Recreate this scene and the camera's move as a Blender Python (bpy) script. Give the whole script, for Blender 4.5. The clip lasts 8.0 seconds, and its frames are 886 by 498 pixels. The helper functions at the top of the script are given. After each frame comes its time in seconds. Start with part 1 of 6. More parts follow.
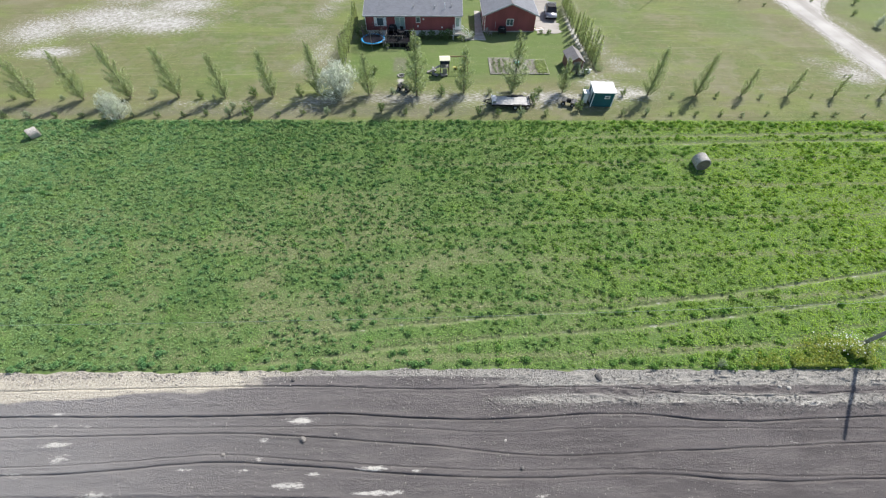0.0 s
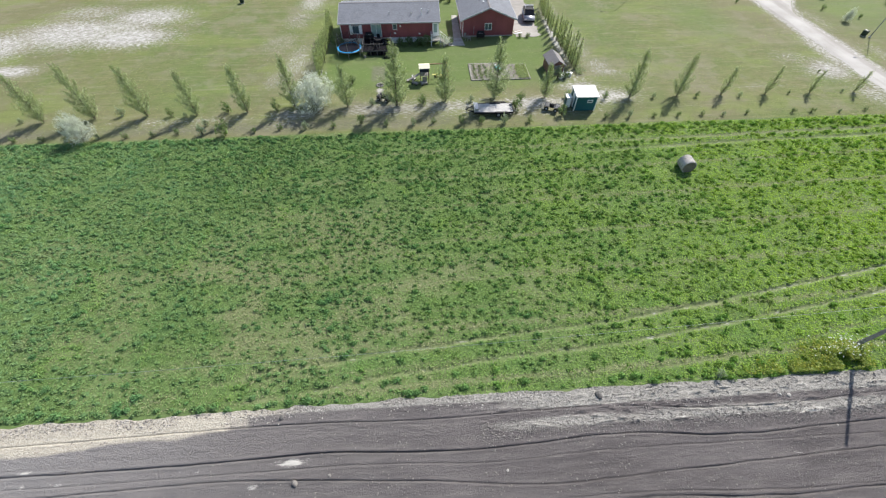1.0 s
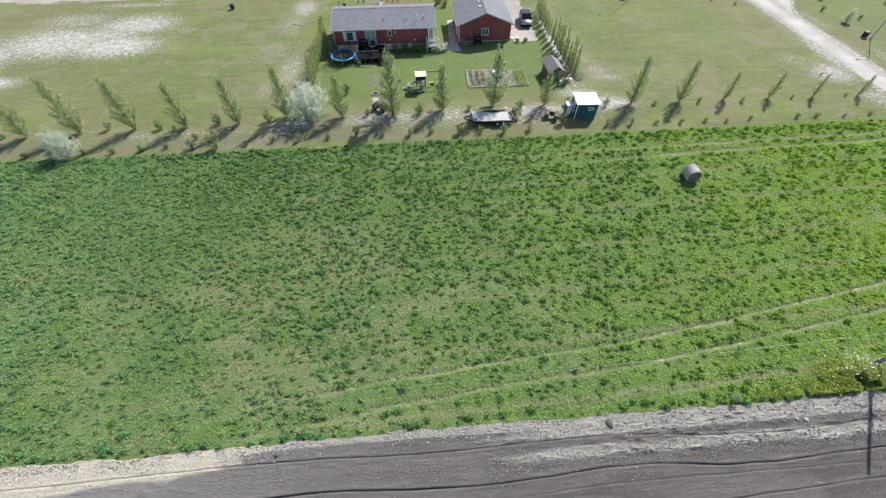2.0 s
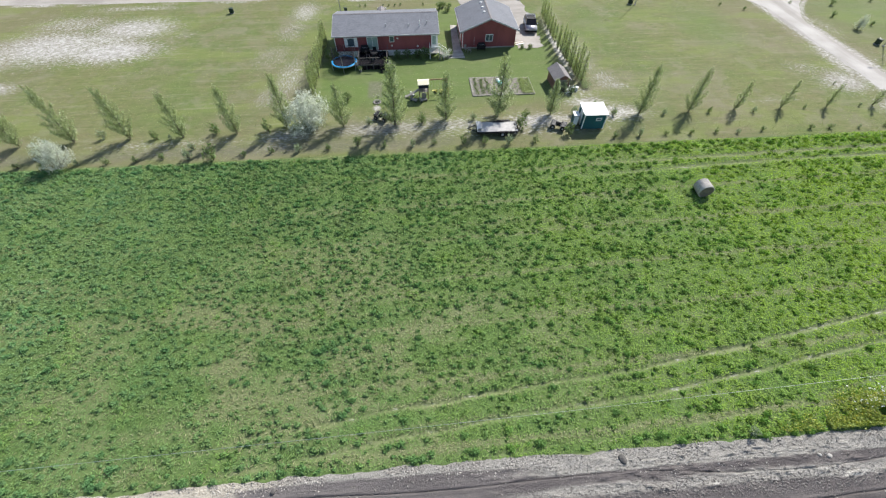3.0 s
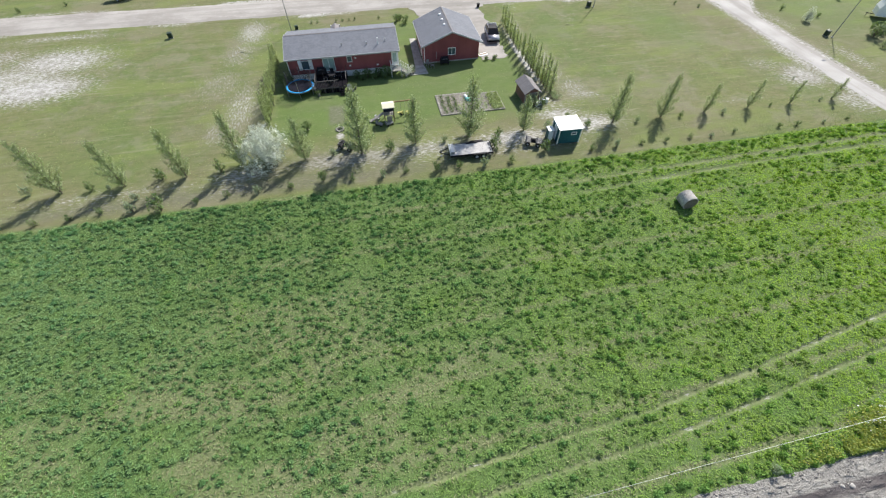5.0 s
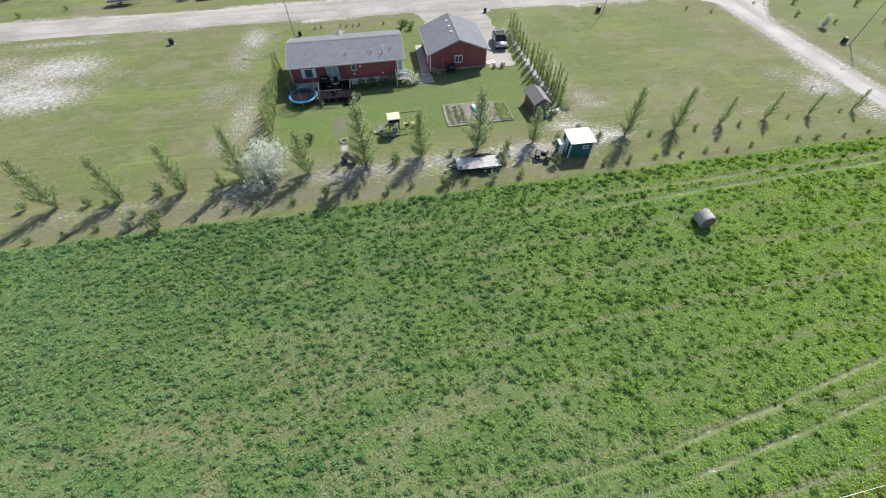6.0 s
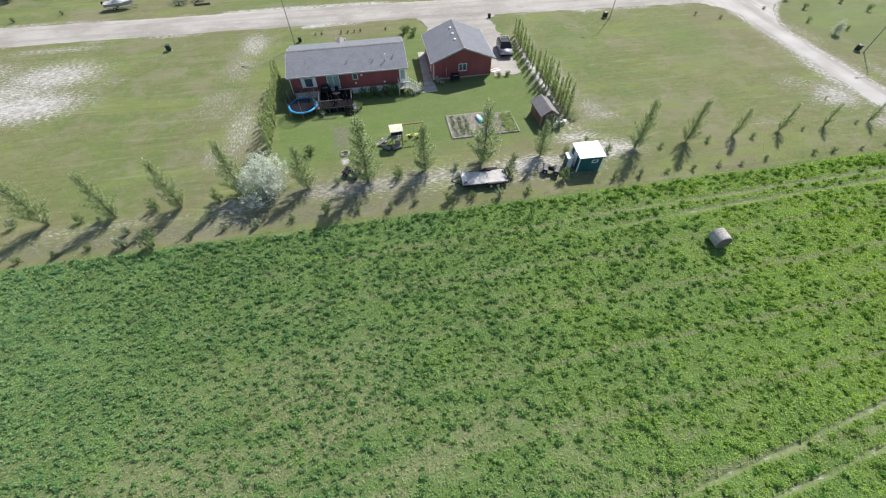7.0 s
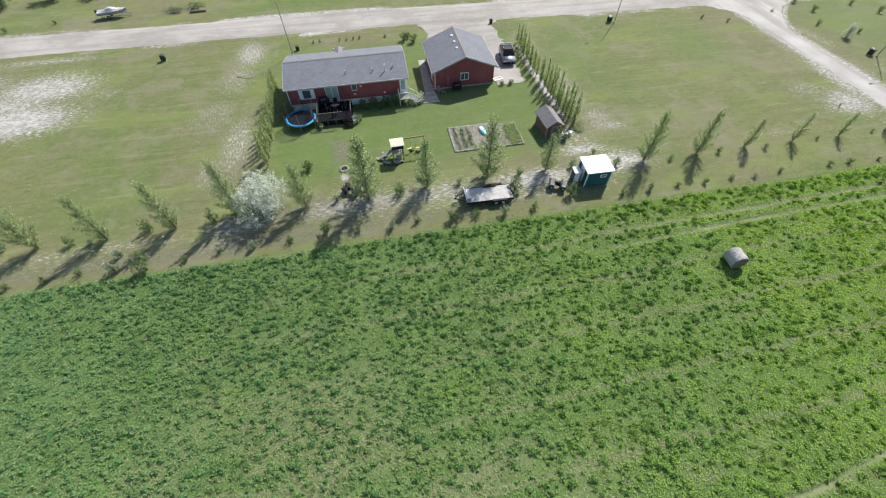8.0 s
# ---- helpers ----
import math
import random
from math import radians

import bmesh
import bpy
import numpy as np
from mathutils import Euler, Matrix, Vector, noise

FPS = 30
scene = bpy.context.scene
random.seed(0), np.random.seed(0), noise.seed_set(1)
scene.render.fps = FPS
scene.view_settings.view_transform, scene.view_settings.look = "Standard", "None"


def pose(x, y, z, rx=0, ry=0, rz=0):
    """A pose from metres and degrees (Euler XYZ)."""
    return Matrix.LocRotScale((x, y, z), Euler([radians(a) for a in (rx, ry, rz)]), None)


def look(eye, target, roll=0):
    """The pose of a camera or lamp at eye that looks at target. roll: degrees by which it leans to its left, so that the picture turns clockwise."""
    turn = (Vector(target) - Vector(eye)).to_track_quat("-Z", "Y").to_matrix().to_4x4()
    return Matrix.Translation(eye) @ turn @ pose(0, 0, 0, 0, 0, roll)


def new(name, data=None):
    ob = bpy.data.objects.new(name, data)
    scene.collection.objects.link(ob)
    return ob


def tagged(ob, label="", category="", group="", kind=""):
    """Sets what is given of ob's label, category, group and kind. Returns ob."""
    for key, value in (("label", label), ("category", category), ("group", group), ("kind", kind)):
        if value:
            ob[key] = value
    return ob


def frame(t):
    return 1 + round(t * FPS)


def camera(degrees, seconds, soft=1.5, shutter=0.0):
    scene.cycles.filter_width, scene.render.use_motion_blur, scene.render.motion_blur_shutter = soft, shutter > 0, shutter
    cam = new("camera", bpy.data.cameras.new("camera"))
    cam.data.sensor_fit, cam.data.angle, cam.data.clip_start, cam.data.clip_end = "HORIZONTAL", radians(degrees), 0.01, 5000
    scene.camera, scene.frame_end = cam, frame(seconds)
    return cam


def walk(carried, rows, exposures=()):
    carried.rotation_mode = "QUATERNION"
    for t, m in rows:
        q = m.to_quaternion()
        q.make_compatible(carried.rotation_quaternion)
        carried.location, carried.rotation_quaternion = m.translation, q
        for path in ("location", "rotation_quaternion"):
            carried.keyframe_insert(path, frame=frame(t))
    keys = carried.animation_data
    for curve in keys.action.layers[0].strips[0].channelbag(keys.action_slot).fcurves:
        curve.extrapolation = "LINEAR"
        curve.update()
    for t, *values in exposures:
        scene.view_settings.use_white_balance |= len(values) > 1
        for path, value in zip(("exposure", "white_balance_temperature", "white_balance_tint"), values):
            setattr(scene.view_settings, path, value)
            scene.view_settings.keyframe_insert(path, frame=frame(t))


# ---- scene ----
cam = camera(99.8, 8.0, soft=1.25)
PATH = [
    (0, (0.13, 0.174, 27.379), (0.14, 1.389, 25.79), 0.4),
    (0.5, (0.07, 1.148, 27.433), (0.114, 2.362, 25.844), 0.3),
    (1, (0.029, 2.111, 27.468), (0.107, 3.324, 25.88), 0.2),
    (1.5, (-0.101, 3.127, 27.47), (0.002, 4.339, 25.883), 0.2),
    (1.7, (-0.112, 3.544, 27.478), (-0.012, 4.756, 25.89), 0.1),
    (2.8, (-0.237, 5.923, 27.526), (-0.153, 7.133, 25.935), -0.0),
    (3, (-0.277, 6.317, 27.545), (-0.186, 7.527, 25.955), 0.1),
    (3.5, (-0.318, 7.418, 27.571), (-0.185, 8.624, 25.982), 0.1),
    (4, (-0.357, 8.548, 27.596), (-0.174, 9.749, 26.008), -0.0),
    (4.5, (-0.396, 9.734, 27.645), (-0.176, 10.929, 26.057), -0.2),
    (4.7, (-0.399, 10.193, 27.654), (-0.175, 11.387, 26.065), -0.2),
    (5.8, (-0.456, 12.838, 27.807), (-0.246, 14.03, 26.215), -0.2),
    (6, (-0.463, 13.309, 27.819), (-0.253, 14.501, 26.227), -0.3),
    (6.5, (-0.444, 14.509, 27.884), (-0.236, 15.699, 26.291), -0.3),
    (7, (-0.434, 15.748, 27.934), (-0.227, 16.938, 26.339), -0.3),
    (7.5, (-0.419, 17.011, 28.013), (-0.213, 18.199, 26.417), -0.5),
    (8, (-0.264, 18.252, 28.117), (-0.062, 19.438, 26.52), -0.9),
]
walk(cam, [(t, look(eye, target, roll)) for t, eye, target, roll in PATH], exposures=((0.0, 0.68), (4.0, 0.63), (6.0, 0.62), (8.0, 0.58)))

# ---- light ----
SUN_ELEV, SUN_AZ = radians(42.0), radians(40.5)
sun_way = Vector((math.sin(SUN_AZ) * math.cos(SUN_ELEV), math.cos(SUN_AZ) * math.cos(SUN_ELEV), math.sin(SUN_ELEV)))
world = bpy.data.worlds.new("sky")
scene.world = world
world.use_nodes = True
wt = world.node_tree
sky = wt.nodes.new("ShaderNodeTexSky")
sky.sky_type = "NISHITA"
sky.sun_disc = False
sky.sun_elevation, sky.sun_rotation = SUN_ELEV, SUN_AZ
wt.nodes["Background"].inputs["Strength"].default_value = 0.11
wt.links.new(sky.outputs[0], wt.nodes["Background"].inputs["Color"])
sun_data = bpy.data.lights.new("sun", "SUN")
sun_data.energy, sun_data.angle, sun_data.color = 5.0, radians(0.6), (1.0, 0.95, 0.88)
sun = new("sun", sun_data)
sun.matrix_world = look(sun_way * 200, (0, 0, 0))

# ---- materials ----


class Nodes:
    """Small helper that strings shader nodes together."""

    def __init__(self, name, rough=0.8, metal=0.0, spec=0.3):
        self.mat = bpy.data.materials.new(name)
        self.mat.use_nodes = True
        self.t = self.mat.node_tree
        self.b = self.t.nodes["Principled BSDF"]
        self.b.inputs["Roughness"].default_value = rough
        self.b.inputs["Metallic"].default_value = metal
        self.b.inputs["Specular IOR Level"].default_value = spec
        self.co = self.t.nodes.new("ShaderNodeTexCoord").outputs["Object"]

    def put(self, socket, v):
        if isinstance(v, bpy.types.NodeSocket):
            self.t.links.new(v, socket)
        elif isinstance(v, (tuple, list)) and len(v) == 3 and socket.type == "RGBA":
            socket.default_value = (*v, 1)
        else:
            socket.default_value = v

    def noise(self, scale, detail=4, rough=0.55, stretch=None, vec=None):
        n = self.t.nodes.new("ShaderNodeTexNoise")
        n.inputs["Scale"].default_value, n.inputs["Detail"].default_value, n.inputs["Roughness"].default_value = scale, detail, rough
        v = vec or self.co
        if stretch:
            m = self.t.nodes.new("ShaderNodeMapping")
            m.inputs["Scale"].default_value = stretch
            self.put(m.inputs["Vector"], v)
            v = m.outputs[0]
        self.put(n.inputs["Vector"], v)
        return n.outputs["Fac"]

    def math(self, op, a, b=0.0, clamp=False):
        n = self.t.nodes.new("ShaderNodeMath")
        n.operation, n.use_clamp = op, clamp
        self.put(n.inputs[0], a)
        self.put(n.inputs[1], b)
        return n.outputs[0]

    def step(self, v, lo, hi):
        n = self.t.nodes.new("ShaderNodeMapRange")
        n.interpolation_type = "SMOOTHSTEP"
        self.put(n.inputs["Value"], v)
        n.inputs["From Min"].default_value, n.inputs["From Max"].default_value = lo, hi
        return n.outputs[0]

    def mix(self, fac, a, b, blend="MIX"):
        n = self.t.nodes.new("ShaderNodeMix")
        n.data_type, n.blend_type = "RGBA", blend
        self.put(n.inputs["Factor"], fac)
        self.put(n.inputs["A"], a)
        self.put(n.inputs["B"], b)
        return n.outputs["Result"]

    def attr(self, name):
        n = self.t.nodes.new("ShaderNodeAttribute")
        n.attribute_name = name
        return n.outputs["Fac"]

    def island(self):
        return self.t.nodes.new("ShaderNodeNewGeometry").outputs["Random Per Island"]

    def single(self):
        return self.t.nodes.new("ShaderNodeObjectInfo").outputs["Random"]

    def done(self, colour, bump=None, strength=0.3, dist=0.02):
        self.put(self.b.inputs["Base Color"], colour)
        if bump is not None:
            n = self.t.nodes.new("ShaderNodeBump")
            n.inputs["Strength"].default_value, n.inputs["Distance"].default_value = strength, dist
            self.put(n.inputs["Height"], bump)
            self.put(self.b.inputs["Normal"], n.outputs[0])
        return self.mat


def plain(name, c, rough=0.6, metal=0.0, vary=0.25, scale=3.0, fine=40.0, bump=0.15, spec=0.35):
    """A painted or bare surface with blotches, grain and a little relief."""
    n = Nodes(name, rough, metal, spec)
    big, small = n.noise(scale, 5, 0.6), n.noise(fine, 3)
    f = n.math("ADD", n.math("MULTIPLY", big, 0.65), n.math("MULTIPLY", small, 0.35))
    dark = tuple(v * (1 - vary) for v in c)
    light = tuple(min(1, v * (1 + vary * 0.8)) for v in c)
    return n.done(n.mix(n.step(f, 0.3, 0.7), dark, light), small, bump, 0.01)


def leafy(name, dark, light, tip=None, patch=0.12, through_light=0.7, warm=None, gloss=0.3, single=0.6, grain=0.0):
    """Foliage: each leaf has its own shade, with slow drifts over the plant."""
    n = Nodes(name, 0.65, 0.0, gloss)
    f = n.math("ADD", n.math("MULTIPLY", n.island(), single), n.math("MULTIPLY", n.noise(patch, 3), 1.15 - single))
    c = n.mix(n.step(f, 0.15, 0.85), dark, light)
    # Some whole leaves take this colour: painted glints on poplars, flowers on the weed.
    if tip:
        c = n.mix(n.step(n.island(), 0.76, 0.98), c, tip)
    if warm:
        s = n.t.nodes.new("ShaderNodeSeparateXYZ")
        n.put(s.inputs[0], n.co)
        east = n.math("ADD", s.outputs[0], n.math("MULTIPLY", n.math("SUBTRACT", n.noise(0.11, 4), 0.5), 45.0))
        c = n.mix(n.step(east, -14.0, 52.0), c, n.mix(1.0, c, warm, "MULTIPLY"))
        blue = n.step(n.noise(0.2, 4, 0.6), 0.5, 0.66)
        c = n.mix(n.math("MULTIPLY", blue, 0.5), c, n.mix(1.0, c, (0.75, 0.92, 1.0), "MULTIPLY"))
        # Lens haze over the west, painted in as paler and bluer leaves.
        c = n.mix(n.step(east, -8.0, -60.0), c, n.mix(1.0, c, (1.24, 1.2, 1.5), "MULTIPLY"))
        fresh = n.step(n.noise(0.3, 4, 0.6), 0.55, 0.68)
        c = n.mix(n.math("MULTIPLY", fresh, 0.5), c, n.mix(1.0, c, (1.25, 1.25, 0.8), "MULTIPLY"))
        straw = n.step(n.noise(0.42, 5, 0.65), 0.54, 0.7)
        c = n.mix(n.math("MULTIPLY", straw, 0.4), c, (0.155, 0.165, 0.085))
    if grain:
        tiny = n.noise(13.0, 4, 0.7)
        c = n.mix(n.math("MULTIPLY", n.step(tiny, 0.42, 0.66), grain), c, n.mix(1.0, c, (0.55, 0.6, 0.55), "MULTIPLY"))
        n.done(c, tiny, 0.8, 0.05)
    else:
        n.done(c)
    tr = n.t.nodes.new("ShaderNodeBsdfTranslucent")
    n.put(tr.inputs["Color"], n.mix(1.0, c, (through_light * 1.05, through_light * 1.05, through_light * 0.6), "MULTIPLY"))
    mx = n.t.nodes.new("ShaderNodeAddShader")
    n.t.links.new(n.b.outputs[0], mx.inputs[0])
    n.t.links.new(tr.outputs[0], mx.inputs[1])
    n.t.links.new(mx.outputs[0], n.t.nodes["Material Output"].inputs["Surface"])
    return n.mat


def glassy(name, c=(0.05, 0.07, 0.08)):
    n = Nodes(name, 0.08, 0.0, 0.8)
    return n.done(n.mix(n.noise(1.5, 2), c, tuple(v * 1.8 for v in c)))


def ground_material():
    n = Nodes("turf", 0.95, 0.0, 0.1)
    broad, mid, fine = n.noise(0.05, 4), n.noise(0.35, 5, 0.65), n.noise(5.0, 4, 0.7)
    streak = n.noise(0.9, 5, 0.7, (0.35, 1.6, 1.0))
    speck = n.noise(3.4, 6, 0.76, (0.5, 1.3, 1.0))
    lawn = n.mix(n.step(broad, 0.38, 0.62), (0.152, 0.17, 0.062), (0.12, 0.16, 0.051))
    lawn = n.mix(n.math("MULTIPLY", n.step(mid, 0.35, 0.75), 0.85), lawn, (0.175, 0.165, 0.08))
    mottle = n.noise(1.7, 5, 0.7, (0.6, 1.2, 1.0))
    lawn = n.mix(n.math("MULTIPLY", n.step(mottle, 0.48, 0.66), 0.55), lawn, (0.085, 0.105, 0.042))
    lawn = n.mix(n.math("MULTIPLY", n.step(mottle, 0.5, 0.3), 0.45), lawn, (0.2, 0.19, 0.1))
    lawn = n.mix(n.math("MULTIPLY", n.step(fine, 0.4, 0.75), 0.35), lawn, (0.075, 0.09, 0.035))
    lawn = n.mix(n.math("MULTIPLY", n.step(streak, 0.5, 0.75), 0.3), lawn, (0.27, 0.245, 0.14))
    drift = n.noise(0.03, 5, 0.6, (1.0, 0.7, 1.0))
    lawn = n.mix(n.math("MULTIPLY", n.step(drift, 0.45, 0.58), 0.6), lawn, n.mix(fine, (0.15, 0.135, 0.075), (0.19, 0.172, 0.1)))
    lawn = n.mix(n.math("MULTIPLY", n.step(n.noise(0.055, 4, 0.6, (1.3, 0.6, 1.0)), 0.53, 0.63), 0.22), lawn, (0.11, 0.155, 0.05))
    lawn = n.mix(n.math("MULTIPLY", n.step(n.noise(0.085, 5, 0.65), 0.5, 0.64), 0.55), lawn, n.mix(fine, (0.17, 0.15, 0.09), (0.25, 0.228, 0.155)))
    lawn = n.mix(n.math("MULTIPLY", n.step(n.noise(0.7, 6, 0.75, (0.3, 1.4, 1.0)), 0.58, 0.7), 0.45), lawn, (0.3, 0.28, 0.19))
    lawn = n.mix(n.math("MULTIPLY", n.step(n.noise(0.14, 5, 0.65, (0.6, 1.2, 1.0)), 0.5, 0.62), 0.6), lawn, n.mix(fine, (0.15, 0.185, 0.05), (0.185, 0.215, 0.075)))
    lawn = n.mix(n.math("MULTIPLY", n.step(n.noise(0.23, 5, 0.7), 0.53, 0.64), 0.36), lawn, n.mix(fine, (0.19, 0.178, 0.11), (0.245, 0.23, 0.16)))
    lawn = n.mix(n.math("MULTIPLY", n.step(n.noise(0.9, 5, 0.7, (0.07, 1.3, 1.0)), 0.56, 0.68), 0.35), lawn, (0.27, 0.255, 0.17))
    lawn = n.mix(n.math("MULTIPLY", n.step(n.noise(0.7, 4, 0.7, (0.09, 1.5, 1.0)), 0.55, 0.66), 0.35), lawn, (0.095, 0.115, 0.04))
    lawn = n.mix(1.0, lawn, (0.92, 0.935, 0.99), "MULTIPLY")
    lush = n.attr("lush")
    green = n.mix(n.step(fine, 0.3, 0.7), (0.078, 0.13, 0.036), (0.112, 0.17, 0.053))
    green = n.mix(n.math("MULTIPLY", n.step(mottle, 0.47, 0.64), 0.4), green, (0.075, 0.12, 0.03))
    green = n.mix(n.math("MULTIPLY", n.step(n.noise(0.3, 5, 0.65, (0.6, 1.5, 1.0)), 0.5, 0.66), 0.5), green, (0.15, 0.175, 0.08))
    green = n.mix(n.math("MULTIPLY", n.step(n.noise(0.16, 4, 0.6), 0.52, 0.64), 0.5), green, (0.1, 0.165, 0.04))
    lawn = n.mix(lush, lawn, green)
    crop = n.attr("crop")
    under = n.mix(n.step(mid, 0.3, 0.7), (0.08, 0.14, 0.04), (0.12, 0.175, 0.062))
    under = n.mix(n.math("MULTIPLY", n.step(fine, 0.45, 0.7), 0.55), under, (0.05, 0.075, 0.026))
    under = n.mix(n.math("MULTIPLY", n.attr("dry"), 0.75), under, n.mix(n.step(fine, 0.3, 0.65), (0.115, 0.148, 0.06), (0.205, 0.218, 0.12)))
    c = n.mix(crop, lawn, under)
    wear = n.attr("wear")
    m = n.step(n.math("ADD", n.math("MULTIPLY", wear, 0.36), n.math("MULTIPLY", speck, 1.0)), 0.66, 0.84)
    sand = n.mix(n.step(n.noise(1.1, 5, 0.7), 0.35, 0.7), (0.285, 0.275, 0.255), (0.49, 0.482, 0.462))
    thin = n.mix(n.step(speck, 0.35, 0.7), (0.15, 0.14, 0.1), (0.24, 0.228, 0.185))
    c = n.mix(n.math("MULTIPLY", n.math("MULTIPLY", n.step(n.math("ADD", wear, n.math("MULTIPLY", mid, 0.5)), 0.6, 1.1), n.step(crop, 0.5, 0.0)), 0.6), c, thin)
    c = n.mix(n.math("MULTIPLY", m, n.step(wear, 0.02, 0.3)), c, sand)
    scuff, rows = n.attr("wheeled"), n.noise(3.4, 6, 0.76, (1.5, 0.45, 1.0))
    m = n.step(n.math("ADD", n.math("MULTIPLY", scuff, 0.38), rows), 0.68, 0.86)
    c = n.mix(n.math("MULTIPLY", n.step(n.math("ADD", scuff, n.math("MULTIPLY", mid, 0.6)), 0.5, 1.2), 0.55), c, thin)
    c = n.mix(n.math("MULTIPLY", n.math("MULTIPLY", m, 0.85), n.step(scuff, 0.02, 0.3)), c, sand)
    dirt = n.attr("dirt")
    earth = n.mix(n.step(speck, 0.35, 0.7), (0.105, 0.105, 0.07), (0.185, 0.18, 0.143))
    c = n.mix(n.math("MULTIPLY", n.step(n.math("ADD", n.math("MULTIPLY", dirt, 0.8), n.math("MULTIPLY", mid, 0.5)), 0.45, 0.95), 0.68), c, earth)
    h = n.math("ADD", fine, n.math("MULTIPLY", n.noise(16.0, 3, 0.7), 0.6))
    return n.done(c, h, 0.55, 0.06)


def soil_material():
    n = Nodes("graded soil", 0.97, 0.0, 0.1)
    broad, mid, fine = n.noise(0.22, 4, 0.6, (0.5, 1.4, 1)), n.noise(1.3, 6, 0.72, (0.22, 1.5, 1)), n.noise(9.0, 5, 0.78, (0.6, 1.1, 1))
    c = n.mix(n.step(broad, 0.35, 0.65), (0.0945, 0.0855, 0.0855), (0.135, 0.123, 0.122))
    c = n.mix(n.math("MULTIPLY", n.step(mid, 0.45, 0.66), 0.7), c, (0.167, 0.152, 0.146))
    c = n.mix(n.math("MULTIPLY", n.step(n.noise(2.6, 5, 0.7, (0.08, 1.8, 1)), 0.55, 0.68), 0.5), c, (0.0594, 0.0531, 0.0531))
    c = n.mix(n.math("MULTIPLY", n.step(fine, 0.5, 0.72), 0.5), c, (0.063, 0.0558, 0.054))
    c = n.mix(n.math("MULTIPLY", n.step(n.noise(22.0, 3, 0.7), 0.6, 0.75), 0.4), c, (0.18, 0.167, 0.158))
    s = n.t.nodes.new("ShaderNodeSeparateXYZ")
    n.put(s.inputs[0], n.co)
    west = n.step(n.math("ADD", s.outputs[0], n.math("MULTIPLY", broad, 20.0)), 24.0, -22.0)
    c = n.mix(n.math("MULTIPLY", west, 0.6), c, n.mix(fine, (0.158, 0.149, 0.147), (0.203, 0.194, 0.189)))
    west = n.step(n.math("ADD", s.outputs[0], n.math("MULTIPLY", broad, 14.0)), 0.0, -26.0)
    c = n.mix(n.math("MULTIPLY", west, 0.75), c, n.mix(mid, (0.198, 0.191, 0.189), (0.27, 0.261, 0.257)))
    # the spoil along the field: cream in the west, grey gravel in the east
    bank = n.attr("bank")
    grit = n.mix(n.step(fine, 0.35, 0.65), (0.2, 0.192, 0.176), (0.36, 0.348, 0.32))
    cream = n.mix(n.step(fine, 0.3, 0.7), (0.32, 0.29, 0.232), (0.52, 0.485, 0.415))
    spoil = n.mix(n.step(s.outputs[0], -8.0, -14.0), grit, cream)
    c = n.mix(n.step(n.math("ADD", n.math("MULTIPLY", bank, 0.9), n.math("MULTIPLY", n.noise(0.9, 6, 0.7, (0.4, 1.3, 1)), 0.8)), 0.52, 0.9), c, spoil)
    pale = n.attr("pale")
    f = n.math("ADD", n.math("MULTIPLY", pale, 0.5), n.noise(3.6, 6, 0.74, (0.4, 1.6, 1)))
    c = n.mix(n.math("MULTIPLY", n.step(f, 0.74, 0.92), n.step(pale, 0.02, 0.2)), c, n.mix(fine, (0.36, 0.345, 0.315), (0.62, 0.6, 0.56)))
    h = n.math("ADD", n.math("MULTIPLY", mid, 0.5), n.math("MULTIPLY", fine, 0.9))
    h = n.math("ADD", h, n.math("MULTIPLY", n.noise(24.0, 3, 0.7), 0.5))
    return n.done(c, h, 1.0, 0.1)


def gravel_material():
    n = Nodes("pale gravel", 0.95, 0.0, 0.15)
    big, track, fine = n.noise(0.12, 4), n.noise(0.35, 4, 0.6, (0.12, 1.5, 1)), n.noise(14.0, 4, 0.8)
    c = n.mix(n.step(big, 0.35, 0.65), (0.27, 0.252, 0.23), (0.365, 0.345, 0.32))
    c = n.mix(n.math("MULTIPLY", n.step(n.noise(1.4, 5, 0.72, (0.6, 1.2, 1)), 0.48, 0.68), 0.45), c, (0.42, 0.405, 0.38))
    c = n.mix(n.math("MULTIPLY", n.step(n.noise(0.8, 5, 0.7, (0.4, 1.2, 1)), 0.52, 0.68), 0.4), c, (0.2, 0.19, 0.17))
    c = n.mix(n.math("MULTIPLY", n.step(track, 0.45, 0.65), 0.55), c, (0.22, 0.205, 0.185))
    c = n.mix(n.math("MULTIPLY", n.step(fine, 0.5, 0.8), 0.4), c, (0.21, 0.19, 0.17))
    return n.done(c, fine, 0.5, 0.03)


def drive_material():
    n = Nodes("pale lane gravel", 0.95, 0.0, 0.15)
    big, track, fine = n.noise(0.12, 4), n.noise(0.35, 4, 0.6, (1.5, 0.12, 1)), n.noise(14.0, 4, 0.8)
    c = n.mix(n.step(big, 0.35, 0.65), (0.33, 0.315, 0.295), (0.43, 0.415, 0.395))
    c = n.mix(n.math("MULTIPLY", n.step(track, 0.45, 0.65), 0.55), c, (0.22, 0.205, 0.185))
    c = n.mix(n.math("MULTIPLY", n.step(fine, 0.5, 0.8), 0.4), c, (0.21, 0.19, 0.17))
    return n.done(c, fine, 0.5, 0.03)


